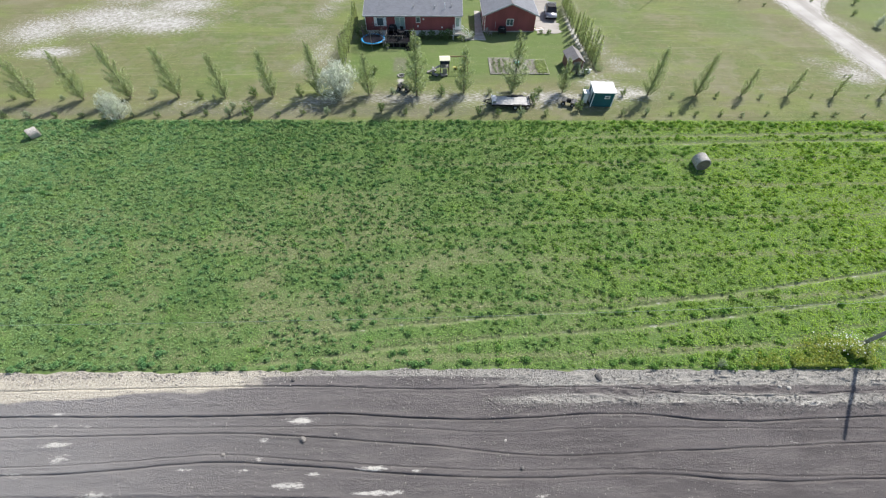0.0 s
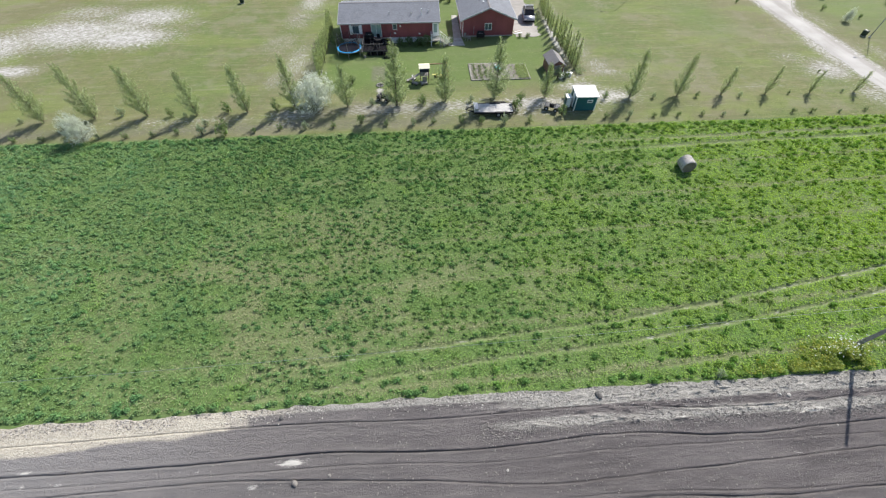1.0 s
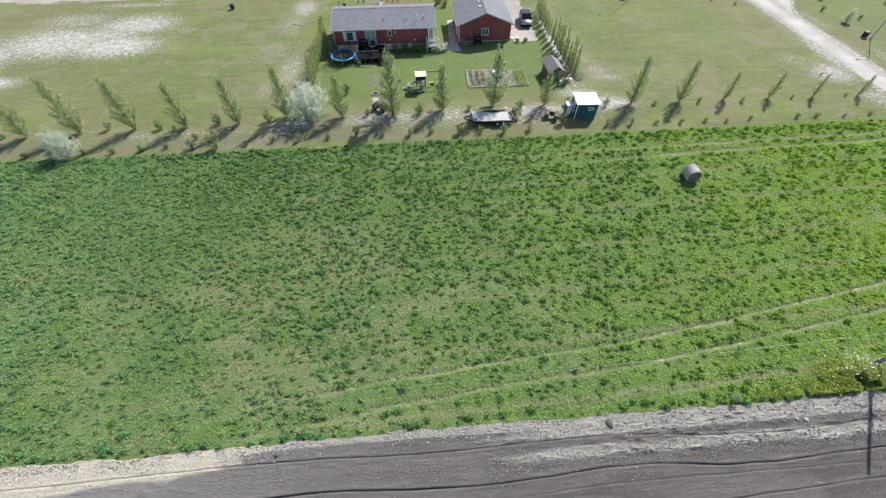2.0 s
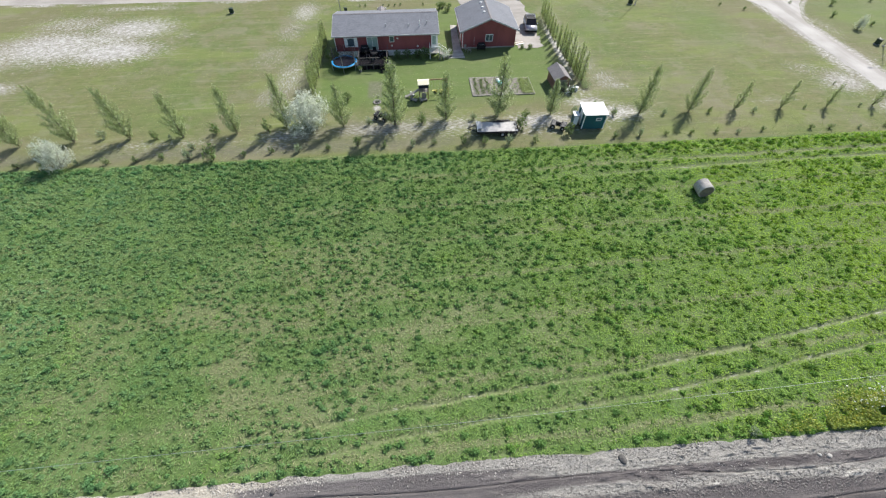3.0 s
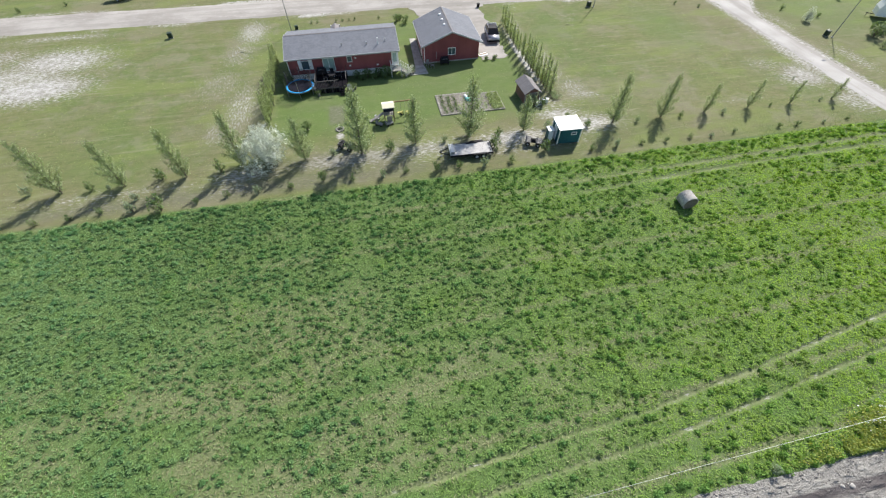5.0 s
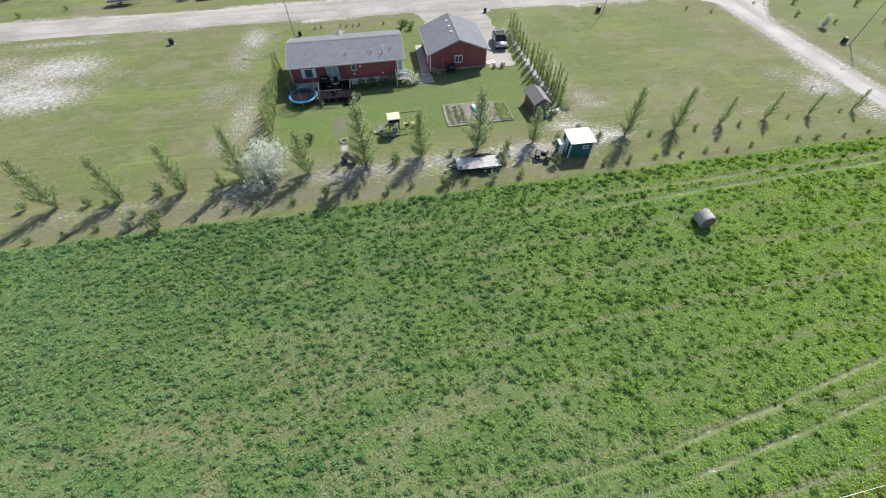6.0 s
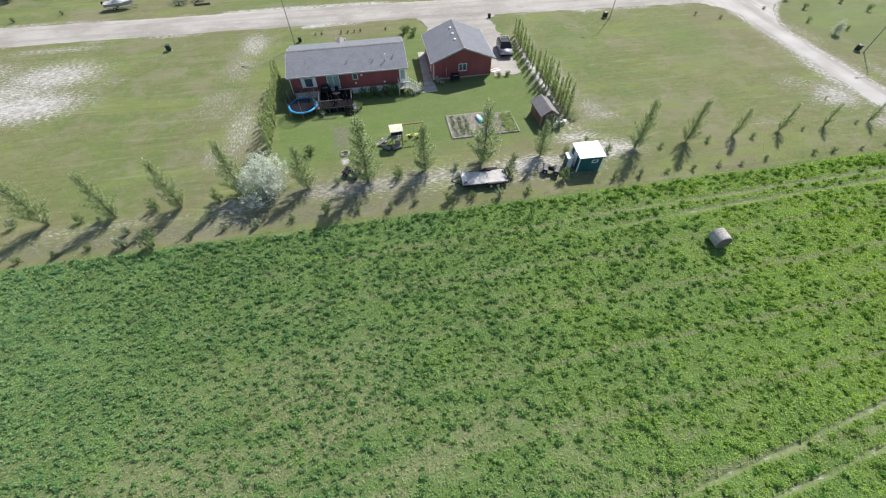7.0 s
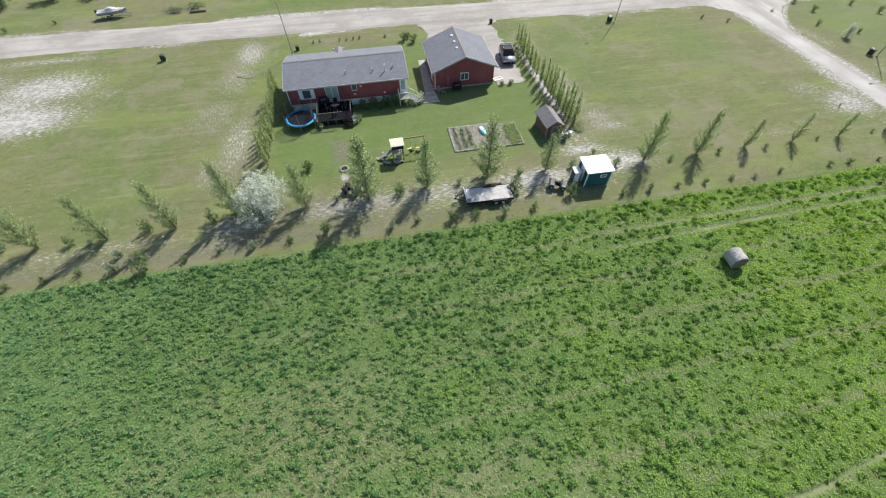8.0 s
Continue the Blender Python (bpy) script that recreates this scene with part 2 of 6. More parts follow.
def siding_material(name, c):
    """Lap siding: a saw-tooth relief every 11 cm, with faded streaks."""
    n = Nodes(name, 0.6, 0.0, 0.3)
    s = n.t.nodes.new("ShaderNodeSeparateXYZ")
    n.put(s.inputs[0], n.co)
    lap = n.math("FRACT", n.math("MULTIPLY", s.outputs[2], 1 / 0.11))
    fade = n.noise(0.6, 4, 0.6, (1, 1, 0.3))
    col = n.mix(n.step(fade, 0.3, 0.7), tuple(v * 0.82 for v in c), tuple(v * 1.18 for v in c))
    # Shade under each overlapping board, put into the colour as a darker band.
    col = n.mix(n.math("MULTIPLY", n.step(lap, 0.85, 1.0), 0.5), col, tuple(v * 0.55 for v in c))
    return n.done(col, n.math("MULTIPLY", lap, -1.0), 0.6, 0.015)


def shingle_material(name, c):
    n = Nodes(name, 0.9, 0.0, 0.2)
    br = n.t.nodes.new("ShaderNodeTexBrick")
    n.put(br.inputs["Vector"], n.co)
    br.inputs["Scale"].default_value = 1.0
    br.inputs["Brick Width"].default_value, br.inputs["Row Height"].default_value, br.inputs["Mortar Size"].default_value = 0.33, 0.14, 0.006
    br.inputs["Color1"].default_value = (*[v * 0.85 for v in c], 1)
    br.inputs["Color2"].default_value = (*[v * 1.12 for v in c], 1)
    br.inputs["Mortar"].default_value = (*[v * 0.6 for v in c], 1)
    grain, blot = n.noise(60, 3, 0.7), n.noise(0.5, 4)
    col = n.mix(n.math("MULTIPLY", n.step(blot, 0.35, 0.7), 0.35), br.outputs["Color"], tuple(v * 1.25 for v in c))
    col = n.mix(n.math("MULTIPLY", n.step(grain, 0.5, 0.8), 0.3), col, tuple(v * 0.6 for v in c))
    return n.done(col, n.math("ADD", br.outputs["Fac"], n.math("MULTIPLY", grain, -0.5)), 0.3, 0.01)


M_GROUND, M_SOIL, M_ROAD, M_LANE = ground_material(), soil_material(), gravel_material(), drive_material()
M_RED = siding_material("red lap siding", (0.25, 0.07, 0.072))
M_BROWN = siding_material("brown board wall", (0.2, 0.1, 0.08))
M_SHINGLE = shingle_material("grey shingles", (0.163, 0.172, 0.194))
M_SHINGLE_OLD = shingle_material("weathered shingles", (0.2, 0.188, 0.19))
M_WHITE = plain("white paint", (0.78, 0.78, 0.76), 0.45, vary=0.1)
M_SKIRT = plain("white skirting panel", (0.8, 0.8, 0.79), 0.6, vary=0.18, scale=1.2)
M_METAL_ROOF = plain("white metal roof", (0.53, 0.54, 0.55), 0.4, vary=0.06, scale=0.8)
M_TEAL = siding_material("dark teal siding", (0.014, 0.09, 0.1))
M_GLASS = glassy("window glass")
M_DARKGLASS = plain("tinted glass", (0.01, 0.011, 0.015), 0.22, vary=0.2, bump=0.0, spec=0.25)
M_CURTAIN = glassy("curtained glass", (0.2, 0.27, 0.25))
M_BLACK = plain("black plastic", (0.016, 0.016, 0.019), 0.6, spec=0.15)
M_RUBBER = plain("tyre rubber", (0.022, 0.021, 0.02), 0.85)
M_STEEL = plain("galvanised steel", (0.45, 0.46, 0.47), 0.45, 0.85, 0.15)
M_POLE = plain("grey lamp post steel", (0.24, 0.25, 0.24), 0.5, 0.2, 0.2)
M_GREYWOOD = plain("grey weathered boards", (0.27, 0.255, 0.235), 0.85, vary=0.3, scale=6)
M_WOOD = plain("treated timber", (0.27, 0.18, 0.1), 0.8, vary=0.3, scale=5)
M_POLEWOOD = plain("weathered pole timber", (0.27, 0.25, 0.225), 0.9, vary=0.3, scale=4)
M_BARK = plain("young grey bark", (0.14, 0.12, 0.095), 0.9, vary=0.35, scale=8)
M_DECK = plain("dark stained deck", (0.011, 0.01, 0.013), 0.9, vary=0.3, spec=0.05)
M_CONCRETE = plain("concrete", (0.36, 0.35, 0.315), 0.9, vary=0.3, scale=1.6)
M_CANVAS = plain("cream canvas", (0.66, 0.63, 0.47), 0.8, vary=0.12)
M_YELLOW = plain("yellow plastic", (0.6, 0.54, 0.17), 0.45, vary=0.1)
M_BLUE = plain("blue vinyl pad", (0.03, 0.36, 0.74), 0.5, vary=0.12)
M_MESH = plain("black jump mat", (0.018, 0.018, 0.028), 0.9, spec=0.05)
M_AQUA = plain("aqua plastic", (0.15, 0.55, 0.55), 0.4, vary=0.1)
M_SILVER = plain("silver car paint", (0.36, 0.37, 0.41), 0.45, 0.3, 0.06)
M_RED_LENS = plain("red lamp lens", (0.4, 0.02, 0.02), 0.3)
M_PLASTIC_GREEN = plain("dark green plastic", (0.018, 0.035, 0.02), 0.6)
M_HULL = plain("grey boat hull", (0.3, 0.3, 0.34), 0.4, vary=0.2)
M_COVER = plain("grey boat cover", (0.4, 0.4, 0.42), 0.8, vary=0.6, scale=1.6)
M_STONE = plain("field stone", (0.2, 0.185, 0.17), 0.9, vary=0.35, scale=8)
M_DARKSTONE = plain("dark field stone", (0.1, 0.095, 0.09), 0.9, vary=0.35, scale=8)
M_PALESTONE = plain("pale field stone", (0.38, 0.36, 0.33), 0.9, vary=0.2, scale=8)
M_BEDSOIL = plain("garden soil", (0.19, 0.175, 0.15), 0.95, vary=0.45, scale=2.5, fine=9, bump=1.0)
M_TRIM = plain("grey painted trim", (0.4, 0.4, 0.41), 0.5, vary=0.12)
M_RAIL = plain("dark grey railing timber", (0.085, 0.08, 0.078), 0.8, vary=0.3, scale=5)
M_GRAPHITE = plain("graphite plastic", (0.07, 0.072, 0.078), 0.5)
M_PLANK = plain("pale bleached planks", (0.43, 0.42, 0.41), 0.8, vary=0.2, scale=4)
M_TARP = plain("dark blue tarpaulin", (0.018, 0.022, 0.04), 0.7, vary=0.3, spec=0.15)
M_NET = plain("black safety net cord", (0.02, 0.02, 0.025), 0.8)
M_CHIPS = plain("bleached wood chips", (0.24, 0.23, 0.2), 0.95, vary=0.6, scale=5, fine=22, bump=1.0)
M_WIRE = plain("bare aluminium wire", (0.55, 0.57, 0.5), 0.36, 1.0, 0.05)

M_POPLAR = leafy("poplar leaves", (0.095, 0.13, 0.055), (0.175, 0.22, 0.108), (0.29, 0.325, 0.22), 0.12, 0.75)
M_SILVER_LEAF = leafy("silver leaves", (0.25, 0.275, 0.26), (0.44, 0.465, 0.45), None, 0.12, 0.5)
M_HEDGE = leafy("hedge poplar leaves", (0.12, 0.155, 0.066), (0.22, 0.265, 0.125), None, 0.12, 0.8)
M_TUFT = leafy("coarse lawn grass", (0.112, 0.138, 0.054), (0.165, 0.19, 0.085), None, 0.12, 0.6)
M_SHRUB = leafy("shrub leaves", (0.045, 0.075, 0.03), (0.11, 0.155, 0.06))
M_GREYLEAF = leafy("grey-green leaves", (0.09, 0.12, 0.08), (0.19, 0.23, 0.16), None, 0.12, 0.75)
M_CLUMP = leafy("forage tuft leaves", (0.060, 0.130, 0.048), (0.106, 0.198, 0.070), None, 0.25, 0.45, (1.45, 1.32, 0.55), 0.08, 0.4)
# Darker than the blades over it, so shade in the leaf gaps is coloured in.
M_MOUND = leafy("forage mounds", (0.068, 0.128, 0.048), (0.1, 0.172, 0.065), None, 0.25, 0.15, (1.45, 1.36, 0.5), 0.04, 0.55, 0.5)
M_SWARD = leafy("forage sward", (0.102, 0.166, 0.061), (0.134, 0.206, 0.077), None, 0.25, 0.7, (1.48, 1.41, 0.5), 0.05, 0.4)
M_BLADE = leafy("forage mound blades", (0.092, 0.156, 0.058), (0.122, 0.194, 0.073), None, 0.25, 0.45, (1.45, 1.38, 0.5), 0.04, 0.35)
M_WEED = leafy("yellow flowering weed", (0.12, 0.17, 0.036), (0.19, 0.225, 0.05), (0.3, 0.285, 0.065))
M_CUT = leafy("dry cut stems", (0.145, 0.16, 0.085), (0.215, 0.22, 0.132), None, 0.07, gloss=0.05)


def hay_material():
    n = Nodes("grey hay", 0.95, 0.0, 0.1)
    ring = n.noise(14.0, 4, 0.7, (1, 0.25, 0.25))
    c = n.mix(n.step(ring, 0.3, 0.7), (0.33, 0.305, 0.28), (0.5, 0.475, 0.45))
    c = n.mix(n.math("MULTIPLY", n.step(n.noise(3.0, 4), 0.5, 0.7), 0.4), c, (0.15, 0.125, 0.1))
    return n.done(c, ring, 0.7, 0.03)


M_HAY = hay_material()
# Cut hay weathers darker; the shade on the end faces is coloured in too.
M_HAY_END = plain("weathered and shaded hay ends", (0.17, 0.145, 0.115), 0.95, vary=0.4, scale=4, fine=30, bump=0.8)

# ---- mesh helpers ----


def part(name, bm, material, parent=None, label="", smooth=False):
    me = bpy.data.meshes.new(name)
    bm.to_mesh(me)
    bm.free()
    me.materials.append(material)
    if smooth:
        for p in me.polygons:
            p.use_smooth = True
    ob = new(name, me)
    if parent is not None:
        ob.parent = parent
    if label:
        ob["label"] = label
    return ob


def thing(name, label, category, m=None, group="", kind=""):
    ob = tagged(new(name), label, category, group, kind)
    if m is not None:
        ob.matrix_basis = m
    return ob


def B():
    return bmesh.new()


def box(bm, x0, x1, y0, y1, z0, z1, bevel=0.0):
    r = bmesh.ops.create_cube(bm, size=1, matrix=Matrix.LocRotScale(((x0 + x1) / 2, (y0 + y1) / 2, (z0 + z1) / 2), None, (x1 - x0, y1 - y0, z1 - z0)))
    if bevel:
        es = list({e for v in r["verts"] for e in v.link_edges})
        bmesh.ops.bevel(bm, geom=es, offset=bevel, segments=1, affect="EDGES")
    return bm


def tube(bm, a, b, r0, r1=None, seg=8, caps=True):
    a, b = Vector(a), Vector(b)
    d = b - a
    m = Matrix.Translation((a + b) / 2) @ d.to_track_quat("Z", "Y").to_matrix().to_4x4()
    bmesh.ops.create_cone(bm, cap_ends=caps, segments=seg, radius1=r0, radius2=r0 if r1 is None else r1, depth=d.length, matrix=m)
    return bm


def ball(bm, c, r, sub=1, squash=(1, 1, 1), rough=0.0, rng=random):
    res = bmesh.ops.create_icosphere(bm, subdivisions=sub, radius=r)
    for v in res["verts"]:
        k = 1 + rng.uniform(-rough, rough)
        v.co = Vector((v.co.x * squash[0] * k, v.co.y * squash[1] * k, v.co.z * squash[2] * k)) + Vector(c)
    return bm


def prism(bm, outline, y0, y1, axis="y"):
    """An outline in (u, z) pulled along y (or along x)."""
    put = (lambda u, z, w: (u, w, z)) if axis == "y" else (lambda u, z, w: (w, u, z))
    a = [bm.verts.new(put(u, z, y0)) for u, z in outline]
    b = [bm.verts.new(put(u, z, y1)) for u, z in outline]
    k = len(a)
    bm.faces.new(a)
    bm.faces.new(b[::-1])
    for i in range(k):
        bm.faces.new((a[i], b[i], b[(i + 1) % k], a[(i + 1) % k]))
    bmesh.ops.recalc_face_normals(bm, faces=bm.faces)
    return bm


def torus(bm, c, R, r, seg=32, ring=8, axis="z", sweep=1.0):
    rows = []
    n = seg + (0 if sweep == 1.0 else 1)
    for i in range(n):
        t = 2 * math.pi * sweep * i / seg
        row = []
        for j in range(ring):
            p = 2 * math.pi * j / ring
            q = ((R + r * math.cos(p)) * math.cos(t), (R + r * math.cos(p)) * math.sin(t), r * math.sin(p))
            if axis == "y":
                q = (q[0], q[2], q[1])
            elif axis == "x":
                q = (q[2], q[0], q[1])
            row.append(bm.verts.new(Vector(q) + Vector(c)))
        rows.append(row)
    for i in range(seg if sweep == 1.0 else n - 1):
        a, b = rows[i], rows[(i + 1) % n]
        for j in range(ring):
            bm.faces.new((a[j], b[j], b[(j + 1) % ring], a[(j + 1) % ring]))
    bmesh.ops.recalc_face_normals(bm, faces=bm.faces)
    return bm


def soup(name, V, k, material):
    """A mesh out of loose faces with k corners each; V holds their corners in order."""
    me = bpy.data.meshes.new(name)
    V = np.ascontiguousarray(V.reshape(-1, 3), dtype=np.float32)
    n = len(V)
    me.vertices.add(n)
    me.vertices.foreach_set("co", V.ravel())
    me.loops.add(n)
    me.loops.foreach_set("vertex_index", np.arange(n, dtype=np.int32))
    me.polygons.add(n // k)
    me.polygons.foreach_set("loop_start", np.arange(0, n, k, dtype=np.int32))
    me.update(calc_edges=True)
    me.materials.append(material)
    return me


def leaves(C, size, rng, flat=0.5, slim=0.55, lean=None):
    """Pointed four-cornered leaves at the places C, turned at random; flat: how level they lie."""
    n = len(C)
    a = rng.uniform(0, 2 * math.pi, n)
    tilt = (rng.uniform(-1, 1, n)) * (1 - flat) * 1.5
    u = np.stack([np.cos(a) * np.cos(tilt), np.sin(a) * np.cos(tilt), np.sin(tilt)], 1)
    if lean is not None:
        u = u + lean
        u /= np.linalg.norm(u, axis=1, keepdims=True)
    w = rng.normal(size=(n, 3))
    w[:, 2] *= 1 - flat
    v = np.cross(u, np.cross(w, u))
    v = v / (np.linalg.norm(v, axis=1, keepdims=True) + 1e-9)
    s = size * rng.uniform(0.6, 1.3, n)[:, None]
    return np.stack([C - u * s * 0.5, C + v * s * slim * 0.5, C + u * s * 0.5, C - v * s * slim * 0.5], 1)


def grid_hash(ix, iy, seed):
    h = (ix.astype(np.int64) * 374761393 + iy.astype(np.int64) * 668265263 + seed * 974711) & 0x7FFFFFFF
    h = ((h ^ (h >> 13)) * 1274126177) & 0x7FFFFFFF
    return ((h ^ (h >> 16)) & 0xFFFF) / 65535.0


def field_noise(x, y, size, seed=0, octaves=3):
    """Smooth noise from 0 to 1 over the plan; size: metres of its largest blobs."""
    out, amp, tot = 0.0, 1.0, 0.0
    for o in range(octaves):
        u, v = x / size, y / size
        iu, iv = np.floor(u), np.floor(v)
        fu, fv = u - iu, v - iv
        fu, fv = fu * fu * (3 - 2 * fu), fv * fv * (3 - 2 * fv)
        g = lambda a, b: grid_hash(iu + a, iv + b, seed + o)
        out = out + amp * ((g(0, 0) * (1 - fu) + g(1, 0) * fu) * (1 - fv) + (g(0, 1) * (1 - fu) + g(1, 1) * fu) * fv)
        tot += amp
        amp *= 0.5
        size /= 2
    return out / tot


def bend(x, pts):
    """A smooth line y(x) through a few places."""
    px, py = np.array([p[0] for p in pts], float), np.array([p[1] for p in pts], float)
    s = 0
    for o in np.linspace(-1, 1, 9):
        s = s + np.interp(x + o * 2.5, px, py)
    return s / 9


def smooth(v, lo, hi):
    t = np.clip((v - lo) / (hi - lo), 0, 1)
    return t * t * (3 - 2 * t)

# ---- the ground ----
rng = np.random.default_rng(7)


def field_edge(x):
    """Where the forage ends and the graded soil begins."""
    return 9.85 - 0.24 * smooth(-x, 9, 20) + 0.35 * (field_noise(x, x * 0 + 3, 6.0, 11) - 0.5) + 0.45 * (field_noise(x, x * 0 + 9, 1.2, 12) - 0.5)


def lawn_edge(x):
    return 41.4 + 0.5 * (field_noise(x, x * 0 + 5, 5.0, 21) - 0.5)


TRACK_UPPER = [(-70, 4), (-20, 10.6), (-14.8, 12.1), (-3.5, 13.4), (10, 14.6), (17, 15.2), (26, 16.5), (38, 18.4), (70, 24)]
TRACK_LOWER = [(-70, 2), (-14, 10.2), (-2.5, 11.7), (6, 12.5), (17, 13.3), (25, 14.4), (36.5, 16.0), (70, 22)]
TRACK_FAINT = [(-70, 2), (6, 10.3), (20, 11.2), (29, 12.4), (38, 14.2), (70, 20)]
TRACK_HEAD = [(-70, 36.5), (0, 37.6), (24, 38.4), (40, 38.6), (70, 39.2)]
TRACK_HEAD_B = [(-70, 35), (20, 36.4), (34, 37.2), (50, 37.5), (70, 38)]


def tracks(x, y):
    """How strongly wheels have worn the forage at a place, 0 to 1."""
    w = 0
    for pts, wide, strong in ((TRACK_UPPER, 0.19, 0.95), (TRACK_LOWER, 0.19, 0.88), (TRACK_FAINT, 0.16, 0.45)):
        line = bend(x, pts) + 0.25 * (field_noise(x, x * 0, 3.0, 31) - 0.5)
        w = np.maximum(w, strong * np.exp(-((y - line) / wide) ** 2) * smooth(x, -30, -12) * (0.5 + 0.5 * smooth(x, -12, 12)) * (0.6 + 0.5 * smooth(field_noise(x, x * 0 + 6, 1.8, 35), 0.3, 0.6)))
    for pts, wide, strong in ((TRACK_HEAD, 0.3, 0.6), (TRACK_HEAD_B, 0.34, 0.85)):
        line = bend(x, pts)
        w = np.maximum(w, strong * np.exp(-((y - line) / wide) ** 2) * smooth(x, 6, 34) * (0.55 + 0.45 * smooth(field_noise(x, x * 0 + 4, 3.0, 33), 0.3, 0.6)))
    return w


def blob(x, y, cx, cy, rx, ry):
    return np.clip(1.25 - np.sqrt(((x - cx) / rx) ** 2 + ((y - cy) / ry) ** 2), 0, 1)


def road_line(s):
    return 91.9 - 0.055 * np.clip(s, 0, 70) - 0.016 * np.minimum(s, 0)


def bare(x, y):
    """Where the turf is worn through to pale sand."""
    w = np.zeros_like(x)
    for cx, cy, rx, ry, k in (
        (-57, 71.5, 15, 9, 0.85), (-47, 77.5, 11, 7, 0.8), (-47.5, 69.5, 11.5, 6, 0.9), (-58, 80, 12, 6, 0.6), (-51, 73.5, 12, 5, 0.75), (-50, 86.3, 14, 2, 0.6), (-38, 74.5, 6, 2, 0.45), (-60, 59, 7, 3, 0.85), (-5.9, 56.3, 1.2, 1.7, 0.45), (-5.6, 51.0, 0.6, 0.9, 1.2), (5, 46.4, 27, 4.6, 0.52), (22.2, 66, 1.0, 14, 0.9), (21.6, 52.5, 6, 4.5, 0.5), (-30, 44.2, 16, 2.6, 0.4), (-5.2, 48.6, 3, 1.2, 0.7), (-66, 67, 9, 9, 0.8), (-16.5, 50.5, 2.5, 2, 0.5),
        (-4.5, 46.4, 11, 2.0, 0.8), (4, 46.6, 8, 2.2, 0.72), (15, 46.8, 8, 2.4, 0.8), (25.0, 47.8, 7, 3.0, 0.78), (12, 46, 12, 1.6, 0.7), (-16, 45.8, 6, 2.2, 0.7),
        (22, 50.6, 5, 1.7, 0.75), (27.5, 54.2, 4, 1.2, 0.6), (-17, 43.6, 5, 1.5, 0.55), (-30, 43.0, 6, 1.2, 0.4),
        (60, 52.5, 6, 4, 0.72), (57, 57, 5, 4, 0.5), (62, 46, 4, 5, 0.62), (14, 44.6, 20, 1.5, 0.5), (-30, 45.2, 18, 1.6, 0.5), (63, 58, 2, 12, 0.7), (68, 60, 2, 14, 0.6), (48, 49, 9, 1.0, 0.45), (38, 45, 8, 1.2, 0.3), (52, 66, 6, 8, 0.25),
        (34, 79, 4, 5, 0.4), (26, 84, 3, 3, 0.4), (72, 56, 3, 8, 0.55), (70, 70, 2.5, 8, 0.5), (49, 80, 5, 4, 0.3),
    ):
        w = np.maximum(w, k * blob(x, y, cx, cy, rx, ry))
    w = np.maximum(w, 0.95 * smooth(field_noise(x, y * 0.5, 5.0, 62), 0.2, 0.75) * np.exp(-((np.abs(y - road_line(x)) - 4.2) / (0.5 + 0.9 * field_noise(x, y * 0, 9.0, 63))) ** 2))
    lane = np.abs(x - 65.9 - 0.023 * np.clip(y - 70, 0, 20) ** 2) - 2.2 - 0.022 * np.clip(y - 70, 0, 20) ** 2
    return np.where(y > 43, np.maximum(w, 0.85 * np.exp(-(lane / 0.9) ** 2) * (y > 44)), w)


def wheeled(x, y):
    """Where wheels have scuffed the lawn in marks that run away from the road."""
    w = np.zeros_like(x)
    for cx, cy, rx, ry, k in ((-19.4, 82.5, 4.0, 7, 0.75), (-20.6, 75, 4.5, 8, 0.55), (-18.3, 59.5, 3.5, 11, 0.62), (-22, 66, 6.5, 8, 0.5), (-20.5, 54.5, 3, 5, 0.55), (25.2, 64, 2.4, 12, 0.6), (26.5, 56, 3.5, 5, 0.6), (24.6, 77, 1.6, 8, 0.5), (60.5, 53.5, 4, 5, 0.7), (52, 79, 6, 3, 0.3)):
        w = np.maximum(w, k * blob(x, y, cx, cy, rx, ry))
    return w


def dryness(x, y):
    """Where the forage is thin and straw shows."""
    return np.clip(1.25 * blob(x, y, -10, 19.5, 22, 10) * smooth(field_noise(x * 0.6, y * 1.4, 3.0, 72), 0.4, 0.7) + 0.45 * smooth(field_noise(x * 0.4, y * 1.6, 2.2, 75), 0.62, 0.78)
                   + 0.95 * np.exp(-((np.mod(y - 0.035 * x + 0.5 * field_noise(x, y, 6.0, 76), 4.4) - 2.2) / 0.24) ** 2) * smooth(x, -28, 12)
                   + 0.55 * np.exp(-((np.mod(y - 0.035 * x + 0.35 * field_noise(x, y, 5.0, 79), 1.47) - 0.7) / 0.12) ** 2) * smooth(field_noise(x * 0.3, y, 2.5, 78), 0.35, 0.6) * smooth(x, -30, 5), 0, 1)


def lush(x, y):
    """Watered grass round the house."""
    inside = smooth(x, -15.5, -12.5) * (1 - smooth(x, 19.5, 22.5)) * smooth(y, 49, 54) * (1 - smooth(y, 80, 84))
    strips = 0.45 * blob(x, y, 50, 72, 6, 10) + 0.35 * blob(x, y, 30, 74, 5, 9) + 0.5 * blob(x, y, 82, 76, 12, 16) + 0.4 * blob(x, y, -18, 101, 10, 5) + 0.9 * blob(x, y, -6, 103, 8, 3)
    return np.clip(inside * 0.7 + strips, 0, 1)


